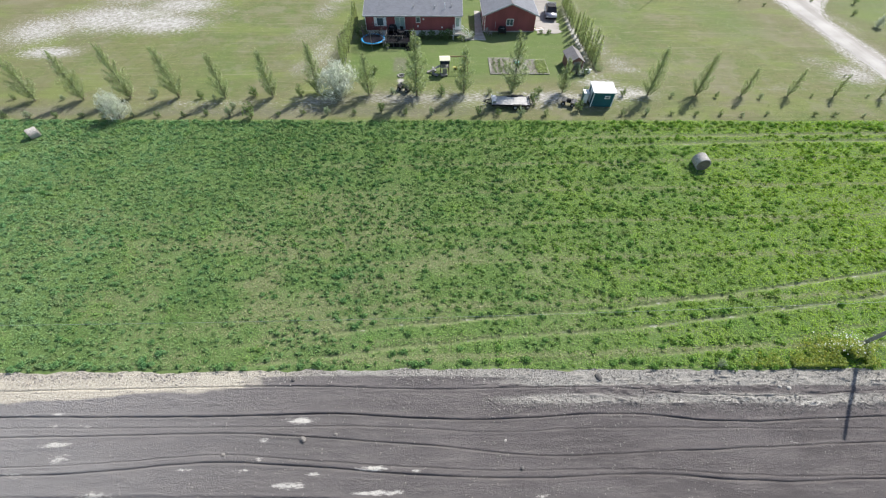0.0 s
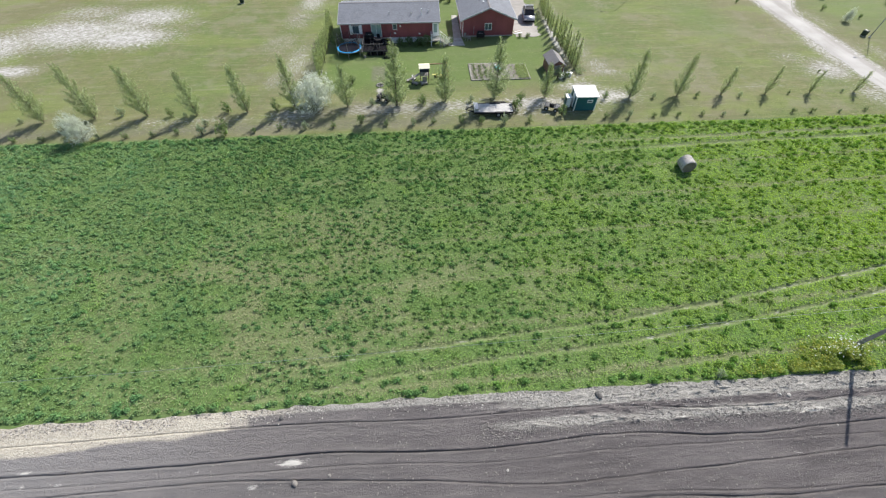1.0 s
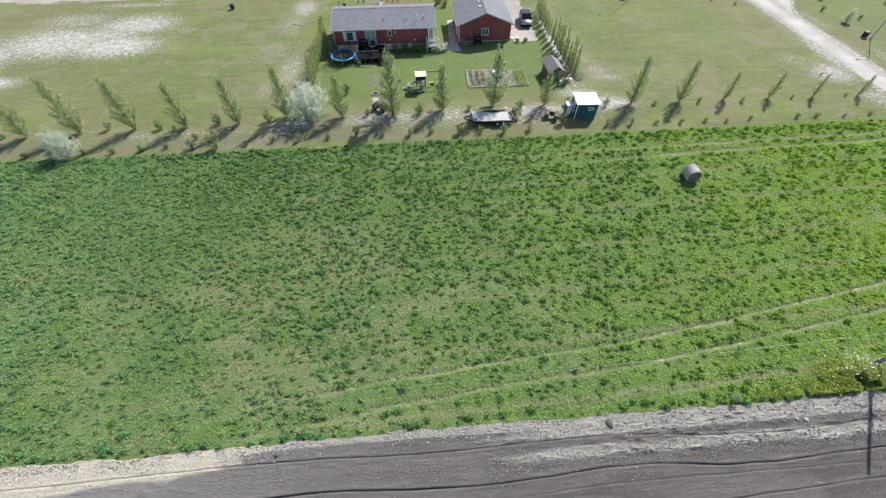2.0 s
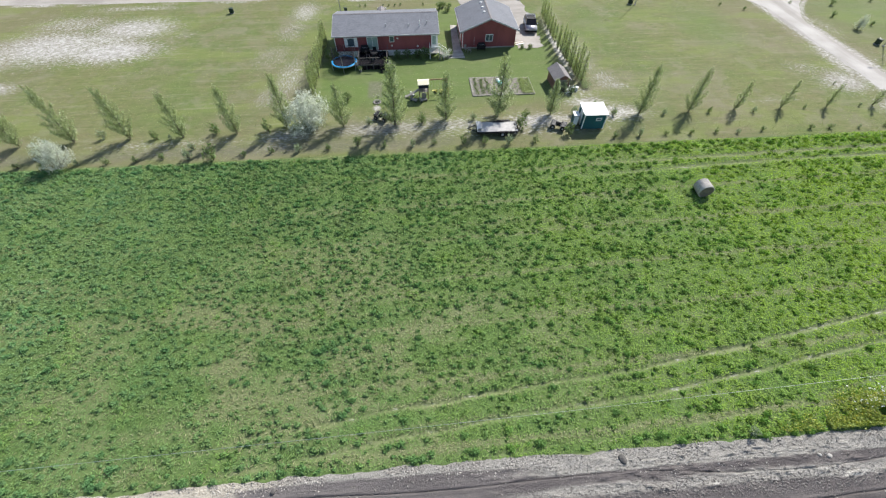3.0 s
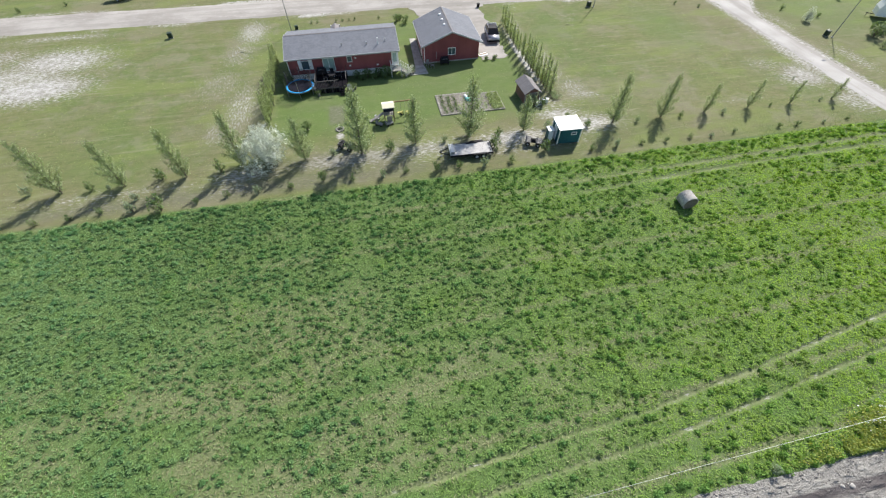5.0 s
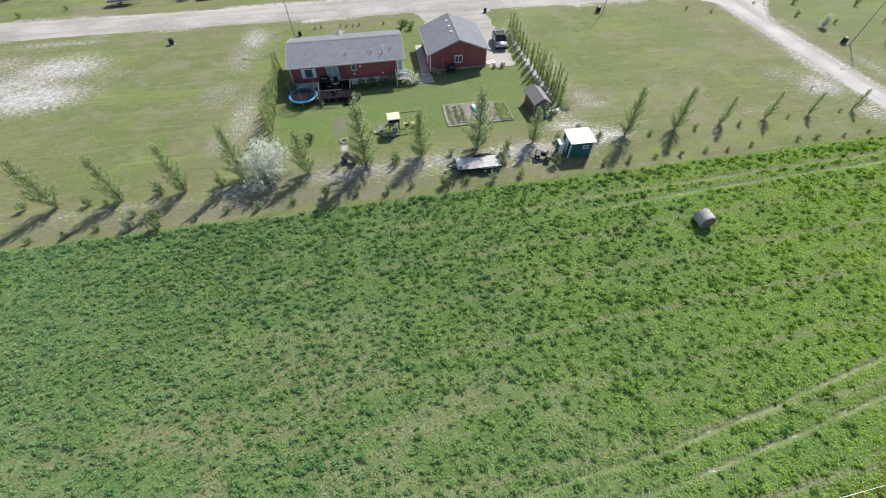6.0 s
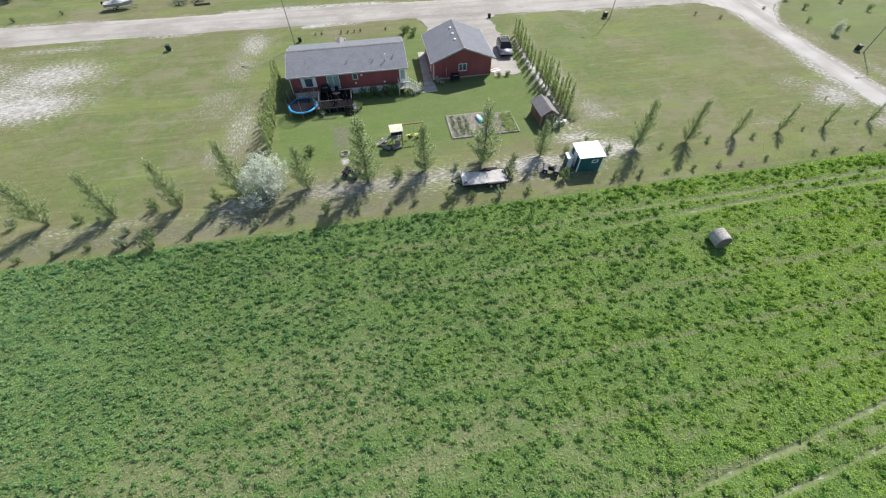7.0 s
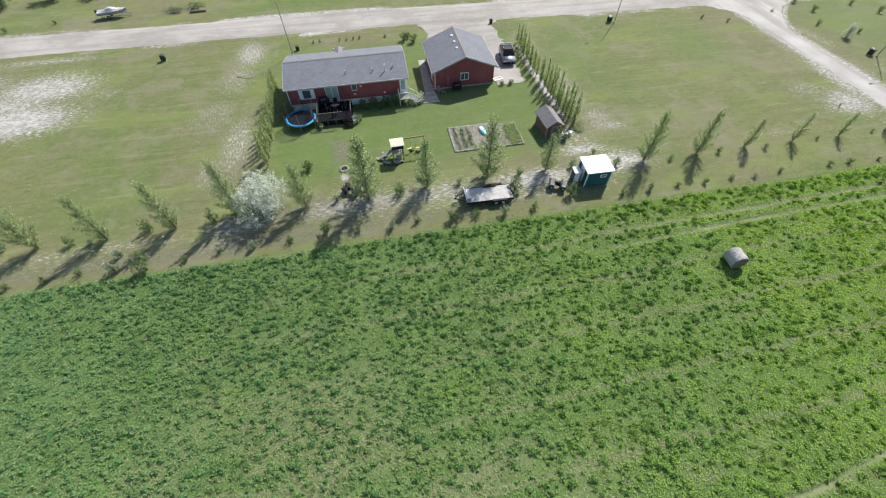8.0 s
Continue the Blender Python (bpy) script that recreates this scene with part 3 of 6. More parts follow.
def sheet(name, X, Y, Z, material, attrs):
    """A ground sheet over a bent grid."""
    r, c = X.shape
    V = np.stack([X, Y, Z], -1).reshape(-1, 3).astype(np.float32)
    i = np.arange(r * c).reshape(r, c)
    F = np.stack([i[:-1, :-1], i[:-1, 1:], i[1:, 1:], i[1:, :-1]], -1).reshape(-1, 4)
    me = bpy.data.meshes.new(name)
    me.vertices.add(len(V))
    me.vertices.foreach_set("co", V.ravel())
    me.loops.add(F.size)
    me.loops.foreach_set("vertex_index", F.ravel().astype(np.int32))
    me.polygons.add(len(F))
    me.polygons.foreach_set("loop_start", np.arange(0, F.size, 4, dtype=np.int32))
    me.polygons.foreach_set("use_smooth", np.ones(len(F), dtype=bool))
    me.update(calc_edges=True)
    for key, val in attrs.items():
        me.attributes.new(key, "FLOAT", "POINT").data.foreach_set("value", val.astype(np.float32).ravel())
    me.materials.append(material)
    return new(name, me)


def spread(*runs):
    out = []
    for a, b, s in runs:
        out.append(np.arange(a, b, s))
    return np.concatenate(out)


gx = spread((-2500, -300, 275), (-300, -80, 20), (-80, -60, 1.0), (-60, 60, 0.4), (60, 100, 1.0), (100, 300, 20), (300, 2501, 275))
gy = spread((0.0, 10, 0.14), (10, 26, 0.32), (26, 32, 0.2), (32, 60, 0.5), (60, 100, 0.7), (100, 300, 20), (300, 2501, 275))
X, Yp = np.meshgrid(gx, gy)
edge = field_edge(X)
Y = Yp + edge * np.clip(1 - Yp / 20, 0, 1) + 10 * np.clip(Yp / 20, 0, 1)
in_crop = 1 - smooth(Y, 41.2, 41.8)
roll = 0.05 * (field_noise(X, Y, 3.0, 41) - 0.5) + 0.06 * (field_noise(X, Y, 0.9, 42) - 0.5) * in_crop
roll = roll * smooth(Yp, 0.0, 0.8) * (np.abs(X) < 110) * (Y < 110) - 0.17 * tracks(X, Y) * in_crop
lawn_dirt = np.clip(np.exp(-((Y - 43.2) / 1.5) ** 2) * 0.75 + 0.75 * np.exp(-((Y - 46.7) / 2.2) ** 2) * smooth(X, -18, -12) * (1 - smooth(X, 27, 31)), 0, 1) * (Y > 41.3) * (0.35 + 0.65 * smooth(-X, -24, 12))
lawn_dirt = np.maximum(lawn_dirt, 1.25 * np.clip(np.minimum(blob(X, Y, -5.95, 55.6, 1.25, 9), blob(X, Y, -5.95, 55.6, 9, 2.7)), 0, 1))
ground = sheet("ground", X, Y, roll, M_GROUND, {
    "wheeled": wheeled(X, Y), "wear": np.maximum(bare(X, Y) * (Y > 41.6), tracks(X, Y) * in_crop * 0.52), "lush": lush(X, Y), "crop": in_crop, "dirt": lawn_dirt, "dry": np.clip(dryness(X, Y) + 1.1 * tracks(X, Y), 0, 1) * in_crop})
tagged(ground, "mown olive lawn and forage field with worn sandy patches", "ground", kind="structure")

# graded soil with wheel ruts, running along the field
RUTS = [
    ([(-60, 8.0), (-31, 8.3), (-17, 8.6), (-10, 8.7), (0, 8.4), (12, 8.65), (19, 8.0), (25, 7.9), (32, 8.4), (60, 8.6)], 0.06, 0.08),
    ([(-60, 6.5), (-30, 6.6), (-16, 6.6), (-7, 6.85), (0, 6.4), (5, 6.4), (12, 6.9), (20, 6.2), (31, 6.6), (60, 6.8)], 0.065, 0.14),
    ([(-60, 5.0), (-29, 5.3), (-13, 5.6), (0, 4.8), (6.3, 4.1), (14, 4.4), (30, 5.0), (60, 5.2)], 0.06, 0.09),
    ([(-60, 3.0), (-27, 3.1), (-22, 3.3), (-14.4, 3.95), (-8, 3.6), (0, 3.05), (6.5, 2.9), (12.3, 3.25), (21.4, 2.7), (28, 2.9), (60, 3)], 0.07, 0.11),
    ([(-60, 3.5), (-27, 3.55), (-20, 3.9), (-14, 4.4), (-8, 3.9), (4, 3.3), (12, 3.5), (22, 3.0), (30, 3.1), (60, 3.2)], 0.05, 0.05),
    ([(-60, 2.0), (-16, 2.0), (-8, 1.95), (2, 1.5), (60, 1.7)], 0.07, 0.08),
    ([(-60, 5.8), (-20, 5.9), (-4, 6.0), (4, 5.5), (10, 5.9), (60, 5.6)], 0.06, 0.04),
]


def soil_height(x, y):
    z = 0.05 * (field_noise(x * 0.5, y, 2.0, 51) - 0.5) + 0.035 * (field_noise(x * 0.6, y * 1.6, 0.5, 52) - 0.5) + 0.02 * (field_noise(x, y, 0.2, 53, 2) - 0.5)
    for pts, wide, deep in RUTS:
        d = y - bend(x, pts) - 0.08 * (field_noise(x, x * 0, 2.0, 54) - 0.5)
        w = wide * (0.45 + 0.45 * field_noise(x, x * 0 + 2, 3.0, 58))
        z = z - 1.05 * deep * np.exp(-(d / w) ** 4) * (0.05 + 1.35 * field_noise(x, x * 0 + 1, 3.5, 55)) + (0.3 * np.exp(-((d - 2.4 * wide) / wide) ** 2) + 0.25 * np.exp(-((d + 2.4 * wide) / wide) ** 2)) * deep * field_noise(x, y, 0.8, 59)
    lumps = smooth(field_noise(x, y * 1.5, 0.4, 56), 0.55, 0.8) * (smooth(y, 7.0, 7.6) * (1 - smooth(y, 9.4, 9.8)) * (0.3 + 0.7 * smooth(x, -2, 12)))
    return z + 0.12 * lumps


sx = spread((-2500, -300, 275), (-300, -60, 20), (-60, -40, 1.0), (-40, 40, 0.22), (40, 60, 1.0), (60, 300, 20), (300, 2501, 275))
sy = np.concatenate([np.arange(-2500, -100, 240), np.arange(-100, -4, 8), np.arange(-4, 1.2, 0.4), np.arange(1.2, 9.0, 0.034), np.linspace(9.0, 9.85, 22)])
SX, SYp = np.meshgrid(sx, sy)
SY = SYp + (field_edge(SX) - 9.85) * smooth(SYp, 8.6, 9.85)
near = smooth(SY, -4, 1.5) * (np.abs(SX) < 58)
SZ = soil_height(SX, SY) * near * (1 - smooth(SYp, 9.6, 9.85))
bank = np.clip(0.92 * smooth(SY + 0.5 * (field_noise(SX, SY, 3.0, 59) - 0.5) - 0.05 * (SX + 16), 8.0, 8.7) * (1 - smooth(SX + 9 * (field_noise(SX, SY, 2.0, 58) - 0.5), -20, -7)) + smooth(SY, 9.2, 9.6) * 0.75 + smooth(SX, 0, 9) * (0.8 * smooth(SY, 8.5, 8.9) + 0.75 * np.exp(-((SY - 7.75) / 0.4) ** 2)), 0, 1) * (0.55 + 0.6 * field_noise(SX, SY, 2.5, 57))
pale = np.zeros_like(SX)
for cx, cy, rx, ry, k in (
    (-28.5, 6.7, 1.0, 0.18, 0.6), (-26.3, 6.75, 0.9, 0.16, 0.8), (-25.9, 6.0, 0.5, 0.22, 0.6), (-23.9, 6.05, 0.8, 0.2, 0.7), (-22.4, 5.95, 0.5, 0.16, 0.55), (-15.7, 6.2, 2.0, 0.16, 0.5),
    (-9.3, 6.35, 1.4, 0.28, 1.0), (-25.2, 4.9, 1.4, 0.2, 0.95), (-23.0, 4.9, 1.0, 0.14, 0.6), (-24.5, 4.1, 1.0, 0.5, 0.75), (-22.5, 4.0, 0.6, 0.2, 0.55), (-11.6, 5.17, 0.5, 0.26, 0.85),
    (-11.6, 4.05, 0.4, 0.2, 0.7), (-16.1, 3.46, 0.9, 0.14, 0.75), (-12.5, 3.4, 0.8, 0.16, 0.8), (-26.7, 3.15, 0.8, 0.2, 0.75), (-7.9, 3.2, 0.7, 0.2, 0.8), (-9.4, 2.6, 1.6, 0.22, 0.95),
    (-21.0, 2.06, 1.6, 0.3, 0.85), (-1.5, 3.36, 0.7, 0.16, 0.75), (-4.2, 3.52, 1.5, 0.2, 0.95), (2.3, 3.4, 0.5, 0.2, 0.5), (-3.7, 2.2, 2.4, 0.18, 0.95), (-2.0, 3.95, 0.8, 0.12, 0.45),
    (26.4, 7.43, 2.2, 0.3, 0.8), (23.6, 5.0, 0.6, 0.16, 0.55), (21.0, 7.55, 2.0, 0.3, 0.6), (16.5, 7.6, 1.5, 0.25, 0.6), (6.3, 2.05, 0.7, 0.2, 0.7), (10.5, 3.2, 1.2, 0.14, 0.5), (15.0, 1.9, 1.2, 0.2, 0.6)):
    pale = np.maximum(pale, 0.85 * k * blob(SX, SY, cx, cy, rx * 1.15, ry * 1.3))
soil = sheet("soil_ground", SX, SY, SZ, M_SOIL, {"pale": pale, "bank": bank})
tagged(soil, "graded dark grey soil with wheel ruts and pale scrapes", "bare soil", kind="structure")


def strip(name, line, half, along, material, label, category, crown=0.06, step=0.3, lo=-300, hi=300, seed=1, rag=0.25):
    """A gravel road with ragged edges, a little higher in its middle."""
    s = np.concatenate([np.arange(lo, -80, 20), np.arange(-80, 110, step), np.arange(110, hi + 1, 20)])
    s = s[(s >= lo) & (s <= hi)]
    cross = np.linspace(-1, 1, 13)
    S, C = np.meshgrid(s, cross)
    ragged = 1 + rag * (field_noise(S, np.sign(C) * 7 + S * 0, 2.6, 60 + seed, 4) - 0.5) * np.clip(np.abs(C) * 4 - 3, 0, 1)
    P = line(S) + C * (half(S) if callable(half) else half) * ragged
    Z = 0.02 + crown * (1 - C ** 2)
    Z = np.where(np.abs(C) > 0.99, -0.04, Z)
    XX, YY = (S, P) if along == "x" else (P, S)
    return tagged(sheet(name, XX, YY, Z, material, {}), label, category, kind="structure")


strip("road", road_line, 4.1, "x", M_ROAD, "wide pale gravel road with faint wheel tracks", "road")
strip("driveway", lambda s: 65.9 + 0.023 * np.clip(s - 70, 0, 100) ** 2 - 0.06 * np.clip(s - 79, 0, 9) ** 2, lambda s: 2.05 + 0.022 * np.clip(s - 70, 0, 100) ** 2 + 0.06 * np.clip(s - 79, 0, 9) ** 2, "y", M_LANE, "pale gravel lane joining the road", "lane", lo=-40, hi=89, seed=5, rag=0.5)


def patch(name, outline, z, material, label, category, thick=0.06, jitter=0.12):
    """A low flat pad with a slightly ragged outline."""
    r = random.Random(len(outline) + int(outline[0][0] * 7))
    pts = []
    for i, (x, y) in enumerate(outline):
        x2, y2 = outline[(i + 1) % len(outline)]
        n = max(2, int(math.hypot(x2 - x, y2 - y) / 0.6))
        for k in range(n):
            pts.append((x + (x2 - x) * k / n + r.uniform(-jitter, jitter), y + (y2 - y) * k / n + r.uniform(-jitter, jitter)))
    bm = B()
    a = [bm.verts.new((x, y, z)) for x, y in pts]
    b = [bm.verts.new((x, y, z - thick)) for x, y in pts]
    bm.faces.new(a)
    for i in range(len(a)):
        bm.faces.new((a[i], b[i], b[(i + 1) % len(a)], a[(i + 1) % len(a)]))
    bmesh.ops.recalc_face_normals(bm, faces=bm.faces)
    return tagged(part(name, bm, material), label, category, kind="structure")


patch("garage_apron", [(8.5, 75.0), (8.7, 84.0), (7.6, 87.8), (21.4, 86.9), (20.2, 84.8), (20.5, 77), (20.0, 66.2), (16.0, 66.2), (15.75, 75.0)], 0.035, M_ROAD, "pale gravel apron round the garage", "gravel apron", jitter=0.32)
patch("pavement", [(4.6, 63.6), (5.7, 65.6), (6.05, 75.2), (7.0, 75.2), (7.05, 66.3), (7.35, 63.6)], 0.05, M_CONCRETE, "concrete path between house and garage", "path", jitter=0.02)

# ---- the forage field ----


def tufts(r, cx, cy, rad, tall, per, most, leaf, stretch):
    """Leafy mounds: leaves over domes with lobed outlines, denser towards the top."""
    k = np.clip((rad / 0.3) ** 2 * per, 12, most).astype(int)
    idx = np.repeat(np.arange(len(cx)), k)
    m = len(idx)
    a, d = r.uniform(0, 2 * math.pi, m), np.sqrt(r.uniform(0, 1, m))
    lob = 1 + 0.22 * np.sin(3 * a + idx) + 0.15 * np.sin(5 * a + 2.3 * idx)
    px, py = cx[idx] + stretch * rad[idx] * lob * d * np.cos(a), cy[idx] + rad[idx] * lob * d * np.sin(a)
    pz = 0.02 + tall[idx] * np.sqrt(np.clip(1 - 0.95 * d ** 2, 0, 1)) * r.uniform(0.62, 1.05, m)
    lean = np.stack([np.cos(a) * d * 0.8, np.sin(a) * d * 0.8, 0.15 + 0 * a], 1)
    return leaves(np.stack([px, py, pz], 1), leaf, r, 0.35, 0.6, lean)


def domes(name, r, cx, cy, rad, tall, stretch, material):
    """Low solid mounds, each an uneven dome of its own."""
    seg = 7
    a = np.arange(seg) * 2 * math.pi / seg
    ring = np.concatenate([np.stack([np.cos(a + o) * q, np.sin(a + o) * q, np.full(seg, h)], 1) for q, h, o in ((1.0, -0.15, 0.0), (0.86, 0.5, 0.4), (0.5, 0.88, 0.8))] + [np.array([[0, 0, 1.0]])])
    n = len(cx)
    V = ring[None] * (1 + r.uniform(-0.24, 0.24, (n, len(ring), 1)))
    w = r.uniform(0, 2 * math.pi, n)[:, None]
    V = np.stack([(V[..., 0] * np.cos(w) - V[..., 1] * np.sin(w)) * stretch, V[..., 0] * np.sin(w) + V[..., 1] * np.cos(w), V[..., 2]], -1)
    V = V * np.stack([rad, rad, tall], 1)[:, None] + np.stack([cx, cy, 0 * cx], 1)[:, None]
    F = []
    for k in range(2):
        for j in range(seg):
            p, q, u, v = k * seg + j, k * seg + (j + 1) % seg, (k + 1) * seg + (j + 1) % seg, (k + 1) * seg + j
            F += [(p, q, u), (p, u, v)]
    F += [(2 * seg + j, 2 * seg + (j + 1) % seg, 3 * seg) for j in range(seg)]
    F = (np.array(F)[None] + (np.arange(n) * len(ring))[:, None, None]).reshape(-1)
    me = bpy.data.meshes.new(name)
    me.vertices.add(n * len(ring))
    me.vertices.foreach_set("co", V.astype(np.float32).ravel())
    me.loops.add(len(F))
    me.loops.foreach_set("vertex_index", F.astype(np.int32))
    me.polygons.add(len(F) // 3)
    me.polygons.foreach_set("loop_start", np.arange(0, len(F), 3, dtype=np.int32))
    me.polygons.foreach_set("use_smooth", np.ones(len(F) // 3, dtype=bool))
    me.update(calc_edges=True)
    me.materials.append(material)
    return new(name, me)


def forage():
    r = np.random.default_rng(3)
    x0, x1, y0, y1 = -66, 72, 9.9, 41.5

    def places(step, loose):
        cx, cy = np.meshgrid(np.arange(x0, x1, step), np.arange(y0, y1, step))
        cx = cx.ravel() + r.uniform(-0.5, 0.5, cx.size) * step * loose
        return cx, cy.ravel() + r.uniform(-0.5, 0.5, cx.size) * step * loose

    def inside(cx, cy):
        return (cy > field_edge(cx) + 0.12) & (cy < lawn_edge(cx) - 0.2)

    # dark upright tufts, thick in the far half of the field
    cx, cy = places(0.5, 1.8)
    big, mid = field_noise(cx, cy, 9.0, 71), field_noise(cx, cy, 2.0, 68)
    dry = dryness(cx, cy)
    swath = 0.5 + 0.5 * np.sin((cy - 0.03 * cx) * 2 * math.pi / 2.3 + 2.0 * field_noise(cx, cy, 10, 73))
    p = 0.14 + 0.13 * smooth(cy, 13, 27) + 0.12 * smooth(cy, 28, 36) + 0.95 * (mid - 0.5) + 0.35 * (big - 0.5) + 0.3 * (swath - 0.5) * smooth(cx, -20, 8) - 0.12 * smooth(cx, 14, 42) - 0.05 * smooth(-cx, 4, 26) - 0.06 * dry
    lip = np.maximum(np.exp(-((cy - 40.5) / 0.8) ** 2), 0.7 * np.exp(-((cy - field_edge(cx) - 0.4) / 0.4) ** 2))
    p = np.maximum(p, lip * 0.75) - 1.8 * tracks(cx, cy)
    p = p * np.where(np.abs(cx) < 38 + (cy - 10) * 0.72, 1.0, 0.5)
    ok = (r.uniform(0, 1, cx.size) < p) & inside(cx, cy)
    cx, cy, big, lip = cx[ok], cy[ok], big[ok], lip[ok]
    size = r.uniform(0, 1, len(cx)) ** 2.2
    rad = (0.09 + 0.15 * size) * (0.85 + 0.3 * big) * (1 + 0.25 * lip)
    tall = (0.13 + 0.15 * size) * (0.8 + 0.4 * big) * (1 + 0.3 * lip)
    tagged(new("forage_clumps", soup("forage_clumps", tufts(r, cx, cy, rad * 1.1, tall, 200, 130, 0.12, 1.35), 4, M_CLUMP)), "dense dark green forage tufts across the field", "forage", kind="stuff")
    tagged(domes("forage_hearts", r, cx, cy, rad * 0.85, tall * 0.68, 1.35, M_CLUMP), "dark leafy hearts of the forage tufts", "forage", kind="stuff")
    # lower, paler mounds between them
    cx, cy = places(0.43, 1.6)
    p = 0.55 + 0.8 * (field_noise(cx * 0.6, cy, 2.0, 66) - 0.5) + 0.4 * (field_noise(cx, cy, 9.0, 67) - 0.5) - 0.08 * dryness(cx, cy) + 0.12 * smooth(-cx, 0, 20) - 1.4 * tracks(cx, cy) - 0.18 * smooth(17 - cy, 0, 5) - 0.2 * smooth(cx, 4, 34)
    p = p * np.where(np.abs(cx) < 38 + (cy - 10) * 0.72, 1.0, 0.4)
    ok = (r.uniform(0, 1, cx.size) < p) & inside(cx, cy)
    cx, cy = cx[ok], cy[ok]
    size = r.uniform(0, 1, len(cx)) ** 1.4
    rad, tall = 0.09 + 0.13 * size, 0.085 + 0.095 * size
    tagged(domes("forage_mounds", r, cx, cy, rad, tall * 0.85, 1.35, M_MOUND), "low mid-green forage mounds across the field", "forage", kind="stuff")
    tagged(new("mound_leaves", soup("mound_leaves", tufts(r, cx, cy, rad * 1.25, tall * 1.2, 75, 24, 0.14, 1.35), 4, M_BLADE)), "light green leaves over the forage mounds", "forage", kind="stuff")
    # leafy sward between them
    n = 540000
    x, y = r.uniform(x0, x1, n), r.uniform(y0, y1, n)
    dry = dryness(x, y)
    lump = field_noise(x, y, 0.7, 74, 2)
    seen = np.where(np.abs(x) < 38 + (y - 10) * 0.72, 1.0, 0.3)
    keep = (r.uniform(0, 1, n) < (0.62 + 0.38 * lump - 1.0 * tracks(x, y) - 0.1 * dry) * seen) & (y > field_edge(x) - 0.02) & (y < lawn_edge(x))
    x, y, lump, dry = x[keep], y[keep], lump[keep], dry[keep]
    z = 0.02 + r.uniform(0.1, 1.0, len(x)) * 0.17 * lump ** 1.5
    way = 0.55 + 3.14 * (r.uniform(0, 1, len(x)) < 0.35) + 1.6 * (field_noise(x, y, 2.5, 77) - 0.5)
    flow = np.stack([0.9 * np.cos(way), 0.9 * np.sin(way), 0.25 + 0 * way], 1)
    V = leaves(np.stack([x, y, z], 1), 0.27, r, 0.9, 0.17, flow)
    cut = r.uniform(0, 1, len(x)) < 0.02 + 0.65 * dry + 0.7 * tracks(x, y)
    tagged(new("forage_sward", soup("forage_sward", V[~cut], 4, M_SWARD)), "short light green sward between the clumps", "forage", kind="stuff")
    tagged(new("cut_stems", soup("cut_stems", V[cut], 4, M_CUT)), "dry straw-coloured cut stems in the field", "stubble", kind="stuff")


forage()


def lawn_tufts():
    """Rank grass along the tree row and coarse tufts in the lawn."""
    r = np.random.default_rng(5)
    n = 36000
    x, y = r.uniform(-66, 72, n), 41.4 + 45 * r.uniform(0, 1, n) ** 1.7
    keep = (field_noise(x, y, 1.6, 81) > 0.42) & (bare(x, y) < 0.5)
    keep &= ~((x > -12.3) & (x < 4) & (y > 64.8) & (y < 73.6)) & ~((x > 4.5) & (x < 23) & (y > 63.3) & (y < 88))
    x, y = x[keep], y[keep]
    z = r.uniform(0.02, 0.07, len(x))
    tagged(new("lawn_grass", soup("lawn_grass", leaves(np.stack([x, y, z], 1), 0.15, r, 0.35, 0.3, np.array([[0, 0, 0.3]])), 4, M_TUFT)), "coarse grass tufts in the mown lawn", "grass", kind="stuff")


lawn_tufts()

# ---- buildings ----


def window(parent, x0, x1, z0, z1, y, shutters=False, bars=1, pane=M_GLASS, face=-1):
    """A framed window in a wall that faces -y; its parts stand proud of the wall."""
    bm = B()
    w = 0.07
    box(bm, x0, x1, y - 0.06, y + 0.02, z1 - w, z1)
    box(bm, x0, x1, y - 0.08, y + 0.02, z0, z0 + w)
    box(bm, x0, x0 + w, y - 0.06, y + 0.02, z0 + w, z1 - w)
    box(bm, x1 - w, x1, y - 0.06, y + 0.02, z0 + w, z1 - w)
    for i in range(bars):
        c = x0 + (x1 - x0) * (i + 1) / (bars + 1)
        box(bm, c - 0.03, c + 0.03, y - 0.05, y + 0.02, z0 + w, z1 - w)
    win = part("window", bm, M_WHITE, parent, "white framed window")
    part("pane", box(B(), x0 + w, x1 - w, y - 0.02, y + 0.005, z0 + w, z1 - w), pane, win, "dark reflecting pane")
    if shutters:
        for a, b in ((x0 - 0.42, x0 - 0.02), (x1 + 0.02, x1 + 0.42)):
            bm = box(B(), a, b, y - 0.05, y + 0.01, z0 - 0.05, z1 + 0.05, 0.01)
            for k in range(9):
                z = z0 + (z1 - z0) * (k + 0.5) / 9
                box(bm, a + 0.05, b - 0.05, y - 0.062, y - 0.045, z - 0.04, z + 0.03)
            part("shutter", bm, M_WHITE, parent, "white louvred shutter")
    return win


def gable_roof(bm, u0, u1, um, ze, zr, w0, w1, axis, thick=0.14):
    """Two roof slabs over u0..u1 with the ridge at um, pulled from w0 to w1."""
    prism(bm, [(u0, ze), (um, zr), (u1, ze), (u1, ze - thick), (um, zr - thick), (u0, ze - thick)], w0, w1, axis)
    return bm


